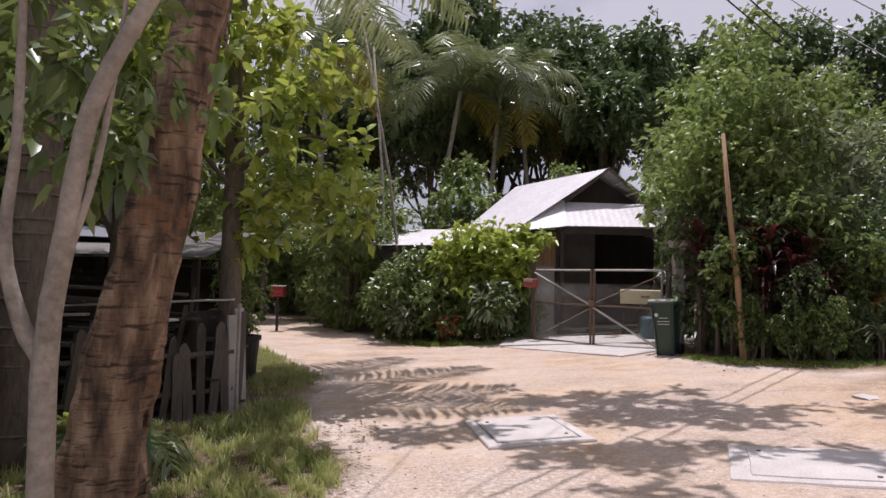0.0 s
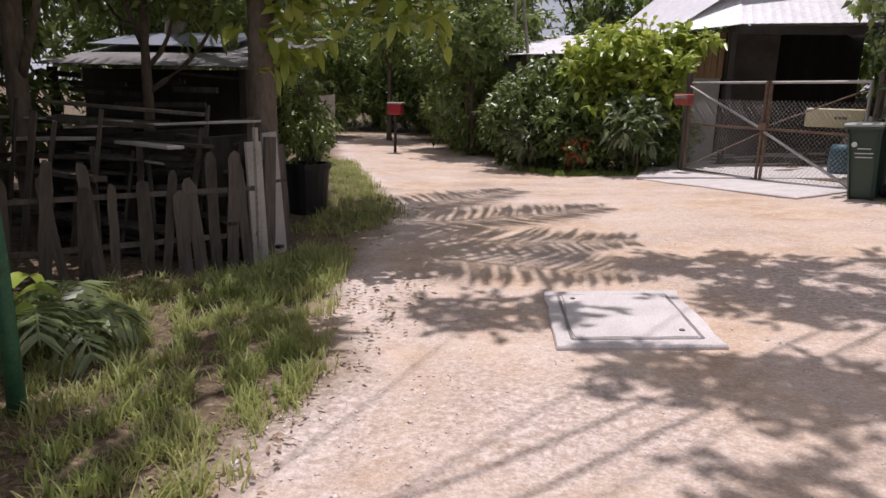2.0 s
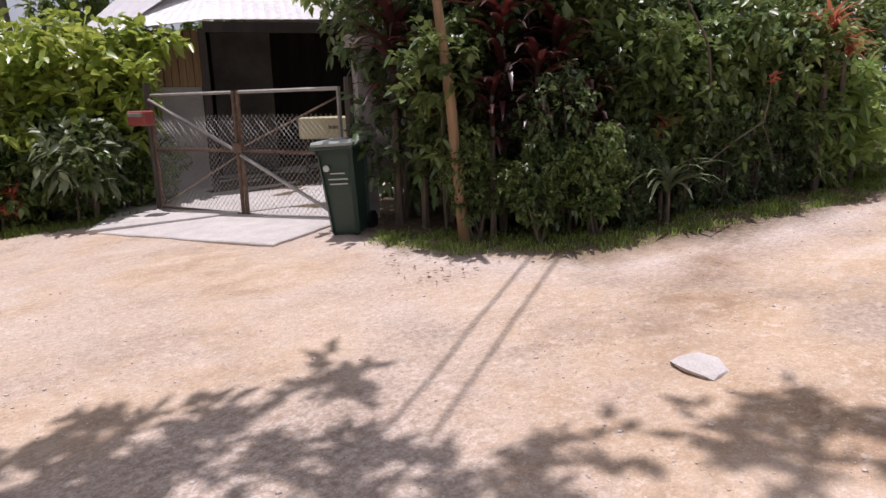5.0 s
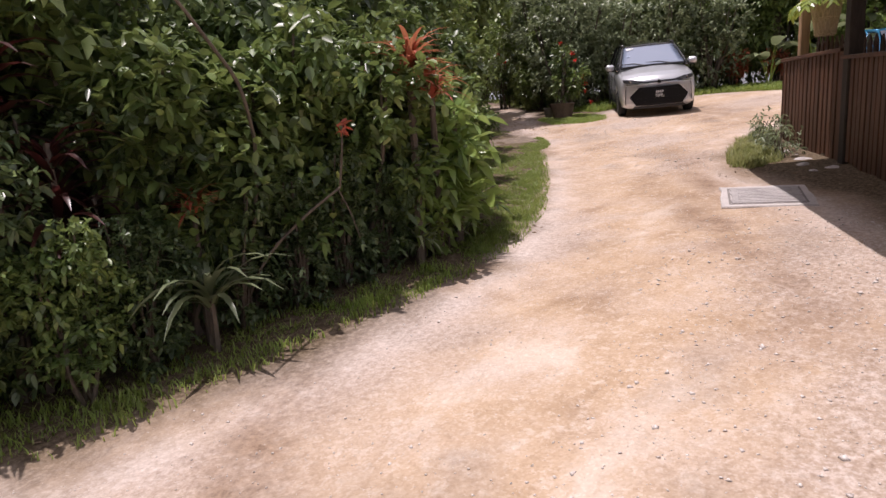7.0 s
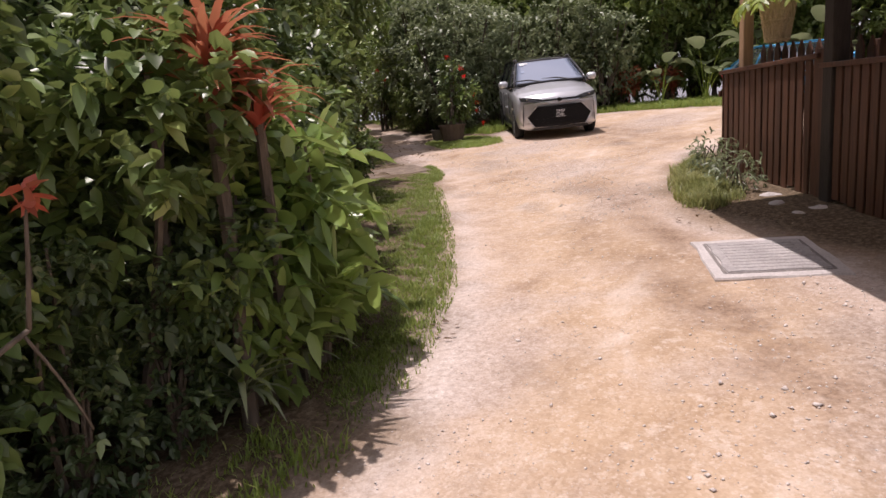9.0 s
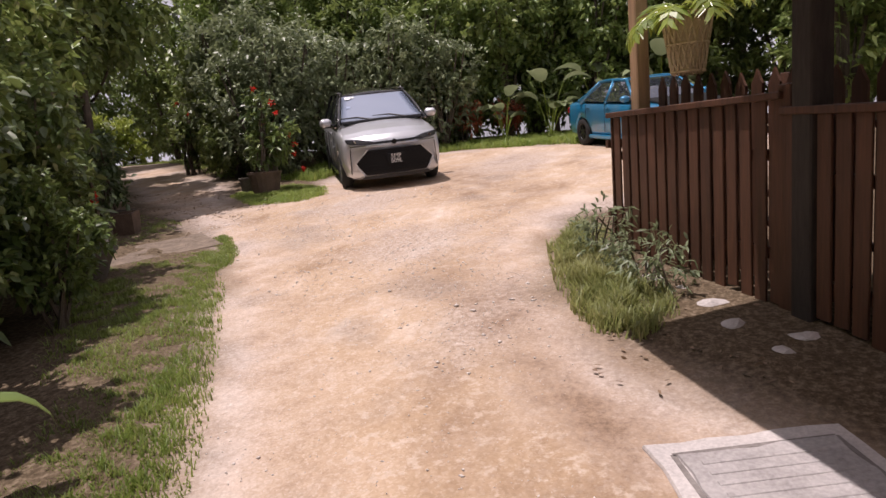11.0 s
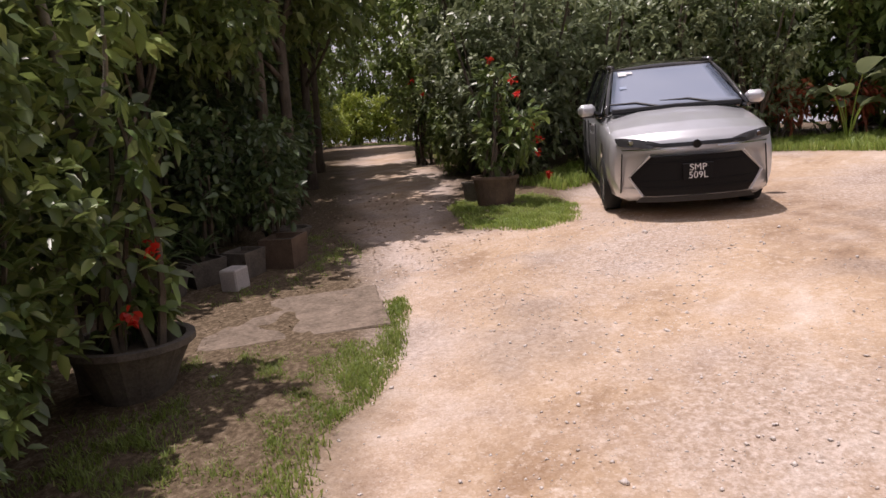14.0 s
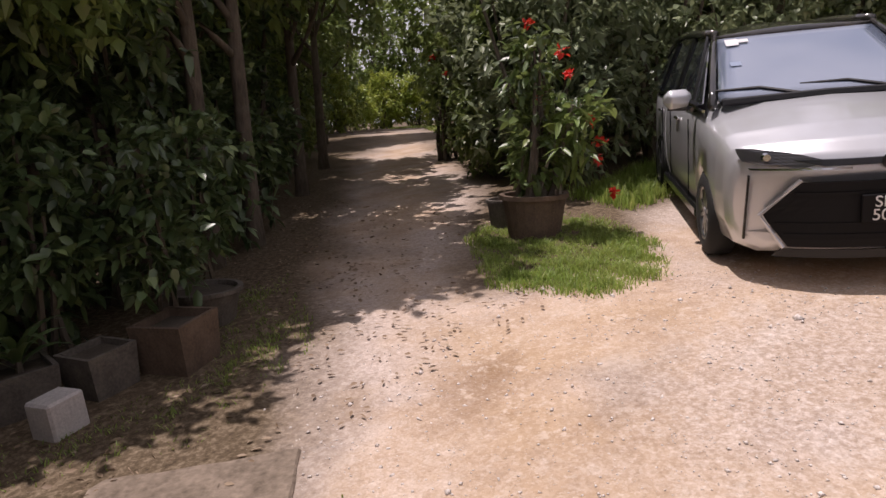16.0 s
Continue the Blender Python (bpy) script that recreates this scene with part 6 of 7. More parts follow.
def paddle_plant(name, label, count, length, width, mat, seed, stem, category="plant", droop=0.35):
    rng = np.random.default_rng(seed)
    ob = thing(name, Matrix(), label, category)
    for k in range(count):
        a = k * 2.4 + rng.uniform(-0.3, 0.3)
        h = stem * rng.uniform(0.55, 1.1)
        out = 0.25 * stem * rng.uniform(0.6, 1.2)
        e = Vector((math.cos(a) * out, math.sin(a) * out, h))
        stalk = part("stalk", tube(smooth_line([(0, 0, -0.05), e * 0.55 + Vector((0, 0, h * 0.12)), e], 3), [0.018, 0.017, 0.016, 0.015, 0.013, 0.012, 0.01], 5), LEAF_BRIGHT, ob)
        verts, faces = [], []
        d = Vector((math.cos(a), math.sin(a), 0))
        s = Vector((-math.sin(a), math.cos(a), 0))
        p, ang = e.copy(), 0.6 + rng.uniform(-0.2, 0.3)
        ln = length * rng.uniform(0.75, 1.15)
        for j in range(8):
            w = width * (0.45, 0.85, 1.0, 0.98, 0.85, 0.62, 0.35, 0.02)[j] * 0.5
            up = Vector((0, 0, w * 0.35))
            verts += [p - s * w + up, p.copy(), p + s * w + up]
            p = p + (d * math.cos(ang) + Vector((0, 0, math.sin(ang)))) * ln / 7
            ang -= droop * rng.uniform(0.6, 1.4)
        for j in range(7):
            b = 3 * j
            faces += [(b, b + 1, b + 4, b + 3), (b + 1, b + 2, b + 5, b + 4)]
        part("blade", mesh_of("blade", verts, faces, mat, True), None, stalk)
    return ob


place(paddle_plant("heliconia", "heliconia with large green paddle leaves", 9, 0.5, 0.16, LEAF, 91, 0.75), [(9.65, 10.85, 0.8), (10.2, 11.2, 0.9), (10.9, 11.6, 1.0)], RNG)
place(shrub("ginger_clump", "leafy ginger clump with broad green leaves", [(0, 0, 0.55, 0.36, 0.36, 0.45), (0.05, 0, 1.0, 0.36, 0.36, 0.32)], 85, 6, (0.22, 0.1), LEAF_GINGER_LIT, 95, 7, 1.1, group="ginger at the hedge end"), [(9.2, 10.35, 1.05), (9.6, 10.7, 1.0), (8.95, 10.3, 0.85), (8.75, 10.2, 0.7)], RNG)
place(paddle_plant("elephant_ear", "elephant ear plant with huge heart-shaped leaves", 9, 0.85, 0.62, LEAF_GREY, 92, 1.6, droop=0.2), [(27.4, 11.4, 0.85), (28.2, 10.2, 0.95), (28.6, 8.6, 1.05), (27.2, 12.6, 0.7)], RNG)
place(paddle_plant("young_banana", "young broad-leaved seedling at the tree foot", 6, 0.3, 0.11, LEAF_BRIGHT, 93, 0.35), [(-1.55, 3.3, 0.9), (-1.95, 3.0, 0.8), (-2.75, 5.2, 1.2)], RNG)
ARECA = thing("areca_palm", at_ground(-2.5, 5.2), "young feather-leaved palm by the picket fence", "palm")
AFR = frond_mesh("areca_frond", 0.72, 0.26, 15, LEAF_PALM, 94, 1.2, 0.04)
for k in range(9):
    part("frond", AFR, None, ARECA).matrix_basis = pose(0, 0, 0.12, 0, RNG.uniform(-35, -5), k * 42 - 20)
part("stem", tube([(0, 0, -0.05), (0, 0, 0.18)], [0.03, 0.02], 6), LEAF_PALM, ARECA)

post = thing("green_post", at_ground(-1.95, 4.5), "short thick post in peeling green paint", "post")
part("shaft", tube([(0, 0, -0.1), (0.0, 0, 0.4), (-0.02, 0.02, 0.75), (-0.04, 0.03, 1.0)], [0.045, 0.04, 0.038, 0.035], 10), surface("green_paint", (0.02, 0.075, 0.04), (0.045, 0.17, 0.08), 9.0, 0.55, bumps=0.2), post, smooth=True)

# ---- picket fence and scrap shelter ----
def worn_picket(w, t, h, rng):
    """A picket with a chipped or rounded head, split and uneven down its sides."""
    bm = bmesh.new()
    steps = 5
    left = [(-w / 2 + rng.uniform(-0.006, 0.006), h * k / steps * 0.93) for k in range(steps + 1)]
    right = [(w / 2 + rng.uniform(-0.006, 0.006), h * k / steps * rng.uniform(0.9, 0.94)) for k in range(steps + 1)]
    right[0] = (w / 2, 0)
    head = [(-w * rng.uniform(0.2, 0.42), h * rng.uniform(0.95, 1.0)), (w * rng.uniform(-0.1, 0.2), h), (w * rng.uniform(0.3, 0.45), h * rng.uniform(0.94, 0.99))]
    out = left + head + right[::-1]
    a = [bm.verts.new((x, -t / 2, z)) for x, z in out]
    b = [bm.verts.new((x, t / 2, z)) for x, z in out]
    bm.faces.new(a)
    bm.faces.new(b[::-1])
    for k in range(len(out)):
        bm.faces.new((a[k], b[k], b[(k + 1) % len(out)], a[(k + 1) % len(out)]))
    return bm


def build_pickets():
    f = thing("picket_fence", Matrix(), "weathered grey picket fence, crooked and gapped", "fence")
    a, b = Vector((-3.85, 5.85, -0.03)), Vector((-2.28, 7.35, -0.03))
    ang = math.degrees(math.atan2(b.y - a.y, b.x - a.x))
    n = 17
    for k in range(n):
        if k in (3, 9):
            continue
        p = a.lerp(b, (k + 0.4 + RNG.uniform(-0.15, 0.15)) / n)
        ob = part("picket", worn_picket(RNG.uniform(0.065, 0.11), 0.018, RNG.uniform(0.72, 1.06), RNG), WOOD_GREY if RNG.random() < 0.6 else WOOD_OLD, f)
        ob.matrix_basis = pose(p.x, p.y + RNG.uniform(-0.03, 0.03), p.z, RNG.uniform(-4, 4), RNG.uniform(-7, 7), ang)
    for z in (0.28, 0.68):
        part("rail", tube([a + Vector((0, 0.05, z)), b + Vector((0, 0.05, z + 0.03))], [0.03, 0.03], 4), WOOD_GREY, f)
    for k, (x, y, h, w, mat) in enumerate(((-2.26, 7.42, 1.12, 0.17, WALL_PALE), (-2.29, 7.62, 1.15, 0.14, WOOD_GREY), (-2.3, 7.86, 1.18, 0.2, WALL_PALE), (-2.36, 8.12, 1.05, 0.14, WOOD_GREY), (-2.55, 8.45, 1.0, 0.12, WOOD_GREY), (-2.2, 7.3, 1.25, 0.05, STEEL))):
        part("corner_board", box(w, 0.03, h, pose(x, y, -0.04, RNG.uniform(-3, 3), RNG.uniform(-3, 3), 70 + k * 4), 0.004), mat, f)
    return f


build_pickets()


def build_shelter():
    s = thing("scrap_shelter", Matrix(), "low dark timber shelter with a corrugated sheet roof", "shelter")
    part("roof_sheet", sheet(bmesh.new(), (-6.6, 9.6, 1.78), (-3.3, 9.2, 1.76), (-3.4, 12, 2.3), (-6.8, 12.2, 2.3), 34), OLD_SHEET, s)
    for x, y in ((-6.4, 9.7), (-4.9, 9.55), (-3.45, 9.35), (-4.3, 11.8), (-6.6, 11.9)):
        part("post", box(0.09, 0.09, 1.8, pose(x, y, -0.06)), WOOD_DARK, s)
    for k in range(8):
        part("wall_board", box(3.2, 0.025, 0.17, pose(-4.95, 10.2 + RNG.uniform(-0.01, 0.01), 0.1 + k * 0.2, 0, RNG.uniform(-1, 1), -7)), WOOD_DARK, s)
    for k in range(9):
        part("batten", box(RNG.uniform(0.6, 1.6), 0.03, RNG.uniform(0.03, 0.07), pose(RNG.uniform(-6.2, -3.7), 9.5 + RNG.uniform(-0.05, 0.1), RNG.uniform(1.2, 1.7), 0, RNG.uniform(-4, 4), -7)), RNG.choice((WOOD_OLD, WOOD_GREY, WOOD_DARK)), s)
    part("backing", box(3.3, 0.03, 1.75, pose(-4.95, 10.26, 0.0, 0, 0, -7)), WOOD_DARK, s)
    part("tarpaulin", pane([(-6.6, 10.6, 2.1), (-4.3, 10.4, 2.06), (-4.4, 11.6, 2.34), (-6.7, 11.9, 2.36)], 0.05, 6), plain("grey_tarpaulin", (0.2, 0.22, 0.26), 0.6), s, "grey-blue tarpaulin over the roof")
    return s


build_shelter()
for k in range(64):
    layer = k // 7
    x, y = RNG.uniform(-4.6, -3.1), 7.7 + RNG.uniform(-0.45, 0.5)
    ln = RNG.uniform(0.7, 2.0)
    mat = RNG.choice((WOOD_GREY, WOOD_OLD, WOOD_OLD, WOOD_DARK, WALL_PALE if layer > 5 else WOOD_GREY))
    p = thing("scrap_plank", pose(x, y, -0.02 + layer * 0.145 + RNG.uniform(0, 0.05), RNG.uniform(-6, 6), RNG.uniform(-5, 5), -6 + RNG.uniform(-18, 18)), "grey weathered plank on the timber pile", "plank", "scrap timber pile")
    part("board", box(ln, RNG.uniform(0.06, 0.2), RNG.uniform(0.02, 0.05), None, 0.004), mat, p)
for k in range(14):
    x = -4.5 + k * 0.165 + RNG.uniform(-0.05, 0.05)
    p = thing("rotten_plank", pose(x, 7.15 + 0.25 * (x + 3.4) + RNG.uniform(0, 0.12), -0.04, RNG.uniform(-10, -2), RNG.uniform(-12, 12), RNG.uniform(-20, 20)), "dark rotten slat leaning on the timber pile", "plank", "planks leaning on the timber pile")
    part("board", box(RNG.uniform(0.03, 0.08), 0.02, RNG.uniform(0.8, 1.45), None, 0.003), RNG.choice((WOOD_OLD, WOOD_GREY, WOOD_DARK)), p)
trestle = thing("timber_rack", pose(-3.6, 7.9, -0.05, 0, 0, -6), "dark timber rack under the plank pile", "rack")
for x in (-0.9, 0, 0.9):
    part("bearer", box(0.1, 1.0, 1.15, pose(x, 0.1, 0), 0.01), WOOD_DARK, trestle)


def pot(name, x, y, r0, r1, h, mat, label, soil=True, dz=0.0):
    ob = thing(name, at_ground(x, y, 0, dz), label, "plant pot")
    bm = bmesh.new()
    prof = [(-0.01, r0 * 0.95), (0.0, r0), (h * 0.5, (r0 + r1) / 2), (h * 0.9, r1), (h * 0.9, r1 * 1.08), (h, r1 * 1.08), (h, r1 * 0.93), (h * 0.85, r1 * 0.9)]
    rings = [[bm.verts.new((r * math.cos(k * 0.3142), r * math.sin(k * 0.3142), z)) for k in range(20)] for z, r in prof]
    for q0, q1 in zip(rings, rings[1:]):
        for k in range(20):
            bm.faces.new((q0[k], q0[(k + 1) % 20], q1[(k + 1) % 20], q1[k]))
    bm.faces.new(rings[0][::-1])
    part("pot_body", bm, mat, ob)
    part("soil", tube([(0, 0, h * 0.3), (0, 0, h * 0.87)], [r0 * 0.9, r1 * 0.91], 16), SOIL_DARK, ob)
    return ob


TERRACOTTA = surface("terracotta", (0.09, 0.06, 0.042), (0.19, 0.13, 0.09), 7.0, 0.9)
CLAY_GREY = surface("mossy_clay", (0.07, 0.06, 0.05), (0.2, 0.17, 0.14), 7.0, 0.9)
pot("large_black_pot", -2.98, 10.0, 0.23, 0.28, 0.66, BLACK, "large black plastic plant pot beside the track")
place(shrub("pot_shrub", "leafy shrub growing in a black pot", [(0, 0, 0.55, 0.4, 0.4, 0.4), (0.1, 0, 1.0, 0.3, 0.3, 0.35)], 130, 7, (0.13, 0.05), LEAF, 101, 4, 1.0), [(-3.0, 10.02, 1.0)], RNG)[0].location.z += 0.55
pot("black_pot", -5.2, 15.0, 0.2, 0.25, 0.42, BLACK, "black plastic pot with a leafy plant")
place(shrub("pot_shrub", "bushy plant growing in a black pot", [(0, 0, 0.35, 0.45, 0.45, 0.4)], 110, 7, (0.14, 0.06), LEAF, 102, 4, 0.7), [(-5.2, 15.0, 1.1)], RNG)[0].location.z += 0.35
sf = thing("sheet_fence", Matrix(), "pale corrugated metal sheet fence beside the far track", "fence")
for k in range(4):
    x = -6.5 - 0.08 * k
    y = 17.8 + k * 0.62
    bm = sheet(bmesh.new(), (x, y, -0.05), (x - 0.08, y + 0.62, -0.05), (x - 0.08, y + 0.62, 1.38 + 0.03 * k), (x, y, 1.4 + 0.02 * (k % 2)), 6)
    part("sheet", bm, WALL_PALE, sf)
rb = thing("red_box", at_ground(-4.75, 19.4), "faded red box on an added dark post beside the far track", "box")
part("box", box(0.38, 0.3, 0.3, pose(0, 0, 1.0), 0.03), plain("red_paint", (0.32, 0.02, 0.03), 0.55), rb)
# Dark post added only to hold the box at its height
part("post", tube([(0, 0, -0.05), (0, 0, 1.0)], [0.04, 0.04], 8), WOOD_DARK, rb)
part("rim", box(0.4, 0.32, 0.04, pose(0, 0, 1.28), 0.01), WALL_PALE, rb)

# ---- pots and planters by the path ----
def flower_shrub(x, y, dz, h, seed, label, flowers):
    ob = shrub("flowering_shrub", label, [(0, 0, 0.35 * h, 0.3, 0.3, 0.3 * h), (0.1, 0.05, 0.75 * h, 0.28, 0.28, 0.25 * h)], 95, 7, (0.13, 0.07), LEAF_HEDGE, seed, 9, h, spread=0.5)
    ob.matrix_basis = at_ground(x, y, 0, dz)
    for fx, fy, fz in flowers:
        rng = np.random.default_rng(int(fz * 100))
        base = np.zeros((16, 3)) + [fx, fy, fz] + rng.normal(0, 0.02, (16, 3))
        way = rng.normal(0, 1, (16, 3)) + [0, 0, 0.5]
        part("flower", leaf_mesh("flower", base, way, 0.06, 0.045, FLOWER, rng, 0.2), None, ob, "bright red flower head")
    return ob


pot("planter", 20.3, 15.75, 0.24, 0.3, 0.4, TERRACOTTA, "brown clay planter standing on a grass patch")
pot("small_dark_pot", 20.55, 16.25, 0.17, 0.2, 0.28, CLAY_GREY, "small dark clay pot beside the planter")
flower_shrub(20.3, 15.75, 0.3, 1.65, 111, "tall flowering shrub with red blooms in a planter", [(0.05, 0.05, 1.62), (0.1, -0.25, 1.35), (-0.05, -0.42, 1.15), (0.2, -0.5, 0.75), (0.25, -0.55, 0.55), (0.3, 0.1, 1.0), (0.3, -0.5, 0.4), (0.35, -0.62, 0.1)])
place(shrub("pale_stem_shrub", "shrub of bare pale stems and drooping leaves in the planter", [(0, -0.3, 0.7, 0.2, 0.25, 0.4)], 40, 6, (0.17, 0.06), LEAF, 112, 9, 0.9, bark=BARK_PALE), [(20.4, 15.65, 1.0, 0)], RNG)[0].location.z += 0.3
flower_shrub(24.9, 20.9, 0.0, 1.9, 113, "shrub with orange-red blooms beside the path", [(-0.3, 0.0, 1.9), (-0.2, -0.2, 1.6)])
pot("bowl_pot", 14.5, 14.3, 0.2, 0.33, 0.34, CLAY_GREY, "wide mossy clay bowl with a rose")
flower_shrub(14.5, 14.3, 0.25, 1.5, 114, "rose bush with red blooms in a clay bowl", [(-0.2, -0.45, 0.3), (0.1, -0.2, 0.6)])
trunk_tree("potted_tree", "small smooth-stemmed tree behind the pots", (14.35, 14.55), [(0, 0, 0), (-0.05, 0, 0.7), (0.1, 0, 1.5), (0.0, 0.1, 2.6)], [0.05, 0.045, 0.04, 0.02], BARK_PALE,
           [([(0.05, 0, 1.2), (0.25, -0.1, 1.7), (0.3, -0.1, 2.2)], 0.025), ([(0, 0, 1.0), (-0.3, 0.1, 1.6), (-0.4, 0.1, 2.3)], 0.025)],
           [(0.2, -0.1, 2.2, 0.45, 0.45, 0.35), (-0.35, 0.1, 2.3, 0.45, 0.45, 0.35), (0, 0, 2.9, 0.6, 0.6, 0.4), (0.1, -0.3, 1.5, 0.3, 0.3, 0.25)], (0.14, 0.08), 110, 8, LEAF, 55, 9, droop=0.2)


def square_pot(x, y, turn, w, h, mat, label):
    ob = thing("square_pot", on_slope(x, y, turn), label, "plant pot")
    bm = bmesh.new()
    rings = []
    for z, k in ((-0.02, 0.84), (0, 0.86), (h, 1.0), (h, 0.86), (h * 0.7, 0.84)):
        rings.append([bm.verts.new((sx * w / 2 * k, sy * w / 2 * k, z)) for sx, sy in ((-1, -1), (1, -1), (1, 1), (-1, 1))])
    for q0, q1 in zip(rings, rings[1:]):
        for k in range(4):
            bm.faces.new((q0[k], q0[(k + 1) % 4], q1[(k + 1) % 4], q1[k]))
    bm.faces.new(rings[0][::-1])
    part("pot_body", bm, mat, ob)
    part("soil", box(w * 0.84, w * 0.84, 0.05, pose(0, 0, h * 0.68)), SOIL_DARK, ob)
    return ob


square_pot(16.87, 15.92, 25, 0.36, 0.32, TERRACOTTA, "large square brown clay pot beside the path")
square_pot(16.45, 16.0, 15, 0.3, 0.27, CLAY_GREY, "small grey square clay pot")
square_pot(16.1, 16.15, -5, 0.34, 0.26, CLAY_GREY, "small mossy square clay pot")
for x, y in ((15.65, 16.1), (15.25, 16.2), (17.35, 16.5)):
    pot("round_pot", x, y, 0.19, 0.25, 0.27, CLAY_GREY, "mossy round clay pot in a row beside the path")
blk = thing("concrete_block", on_slope(16.12, 15.68, 20), "pale grey concrete block standing by the pots", "block")
part("block", box(0.2, 0.17, 0.22, pose(0, 0, -0.01), 0.012), CONCRETE, blk)
place(strap_plant("pot_lily", "green strap-leaved plant in a clay pot", 18, 0.5, 0.06, LEAF_DARK, 115, 0.15, 1.8, "plant", "potted plants by the path"), [(15.65, 16.1, 1.0), (15.25, 16.2, 1.1), (16.1, 16.15, 0.8)], RNG)
for o in [o for o in bpy.data.objects if o.name.startswith("pot_lily")]:
    o.location.z += 0.2
place(shrub("rubber_plant", "plant with large dark glossy leaves behind the pots", [(0, 0, 0.8, 0.35, 0.35, 0.4), (0, 0, 1.3, 0.3, 0.3, 0.3)], 120, 6, (0.12, 0.066), LEAF_DARK, 116, 3, 1.4, group="potted plants by the path"),
      [(16.9, 16.2, 0.9), (16.4, 16.5, 1.0), (17.6, 16.9, 0.9), (15.7, 16.8, 1.1)], RNG)
paving = thing("old_paving", on_slope(15.85, 14.52, -40, 0.013), "old cracked concrete paving by the pots", "paving", kind="structure")
part("slab", rough_slab(1.3, 1.05, 0.008, 117, 9), surface("dusty_paving", (0.1, 0.075, 0.052), (0.32, 0.25, 0.19), 5.5, 0.95, bumps=0.8, distance=0.015, fine=32), paving)
place(shrub("fence_weed", "straggly grey weed at the fence foot", [(0, 0, 0.25, 0.3, 0.25, 0.22)], 42, 6, (0.085, 0.022), LEAF_GREY, 118, 6, 0.5, group="weeds at the fence"), [(14.9, 9.15, 1.1), (14.4, 8.95, 0.9), (14.0, 8.75, 1.0)], RNG)


def rock(x, y, r, seed, label="pale rounded stone by the fence", mat=None):
    ob = thing("stone", at_ground(x, y, seed * 40), label, "stone", "stones at the fence foot")
    bm = bmesh.new()
    bmesh.ops.create_icosphere(bm, subdivisions=2, radius=r)
    for v in bm.verts:
        v.co = Vector((v.co.x * 1.3, v.co.y, v.co.z * (0.6 if seed < 20 else 0.25))) * (1 + 0.35 * noise.noise(v.co / r * 1.2 + Vector((seed, 0, 0))))
    part("stone_body", bm, mat or CONCRETE, ob)


for k, (x, y, r) in enumerate(((14.7, 8.95, 0.1), (14.35, 8.78, 0.13), (14.1, 8.6, 0.09), (13.75, 8.45, 0.14), (13.4, 8.35, 0.12), (13.0, 8.15, 0.1), (15.3, 9.35, 0.1), (13.2, 8.0, 0.12), (14.85, 14.05, 0.07))):
    rock(x, y, r * 0.65, k)
rock(4.8, 7.54, 0.13, 20, "flat pale stone half sunk in the track")

# ---- grass, litter and gravel ----
def blades(name, label, poly, density, height, seed, material=GRASS, edge=0.25, gaps=-0.22):
    """A patch of grass blades."""
    rng = np.random.default_rng(seed)
    p = np.array(poly)
    lo, hi = p.min(0), p.max(0)
    n = int(density * (hi[0] - lo[0]) * (hi[1] - lo[1]))
    x, y = rng.uniform(lo[0], hi[0], n), rng.uniform(lo[1], hi[1], n)
    d = edge_distance(x, y, poly)
    clump = wobble(x, y, 0.5, seed) + 0.6 * wobble(x, y, 0.18, seed + 1)
    keep = (d > 0) & (rng.uniform(0, 1, n) < np.clip(d / edge, 0.12, 1)) & (clump + rng.uniform(-0.3, 0.3, n) > gaps)
    x, y, clump = x[keep], y[keep], clump[keep]
    n = len(x)
    h = height * rng.uniform(0.35, 1.15, n) * (1 + 0.9 * np.clip(clump, -0.4, 0.8))
    a = rng.uniform(0, 6.283, n)
    b = rng.uniform(0.2, 1.0, n) * h
    base = np.stack([x, y, ground_z(x, y) - 0.005], 1)
    s = np.stack([-np.sin(a), np.cos(a), np.zeros(n)], 1) * (0.0036 + 0.0036 * rng.uniform(0, 1, n) * min(height / 0.1, 1.3))[:, None]
    out = np.stack([np.cos(a), np.sin(a), np.zeros(n)], 1)
    mid = base + out * (b * 0.3)[:, None] + np.stack([np.zeros(n), np.zeros(n), h * 0.65], 1)
    tip = base + out * b[:, None] + np.stack([np.zeros(n), np.zeros(n), h], 1)
    verts = np.stack([base - s, base + s, mid - s * 0.7, mid + s * 0.7, tip], 1).reshape(-1, 3)
    i = 5 * np.arange(n)[:, None]
    tris = np.concatenate([i + [0, 1, 3], i + [0, 3, 2], i + [2, 3, 4]], 1).reshape(-1, 3)
    me = bpy.data.meshes.new(name)
    me.vertices.add(len(verts))
    me.vertices.foreach_set("co", verts.ravel())
    me.loops.add(tris.size)
    me.loops.foreach_set("vertex_index", tris.ravel().astype(np.int32))
    me.polygons.add(len(tris))
    me.polygons.foreach_set("loop_start", np.arange(0, tris.size, 3, dtype=np.int32))
    me.materials.append(material)
    me.update(calc_edges=True)
    return tagged(new(name, me), label, "grass", kind="stuff")


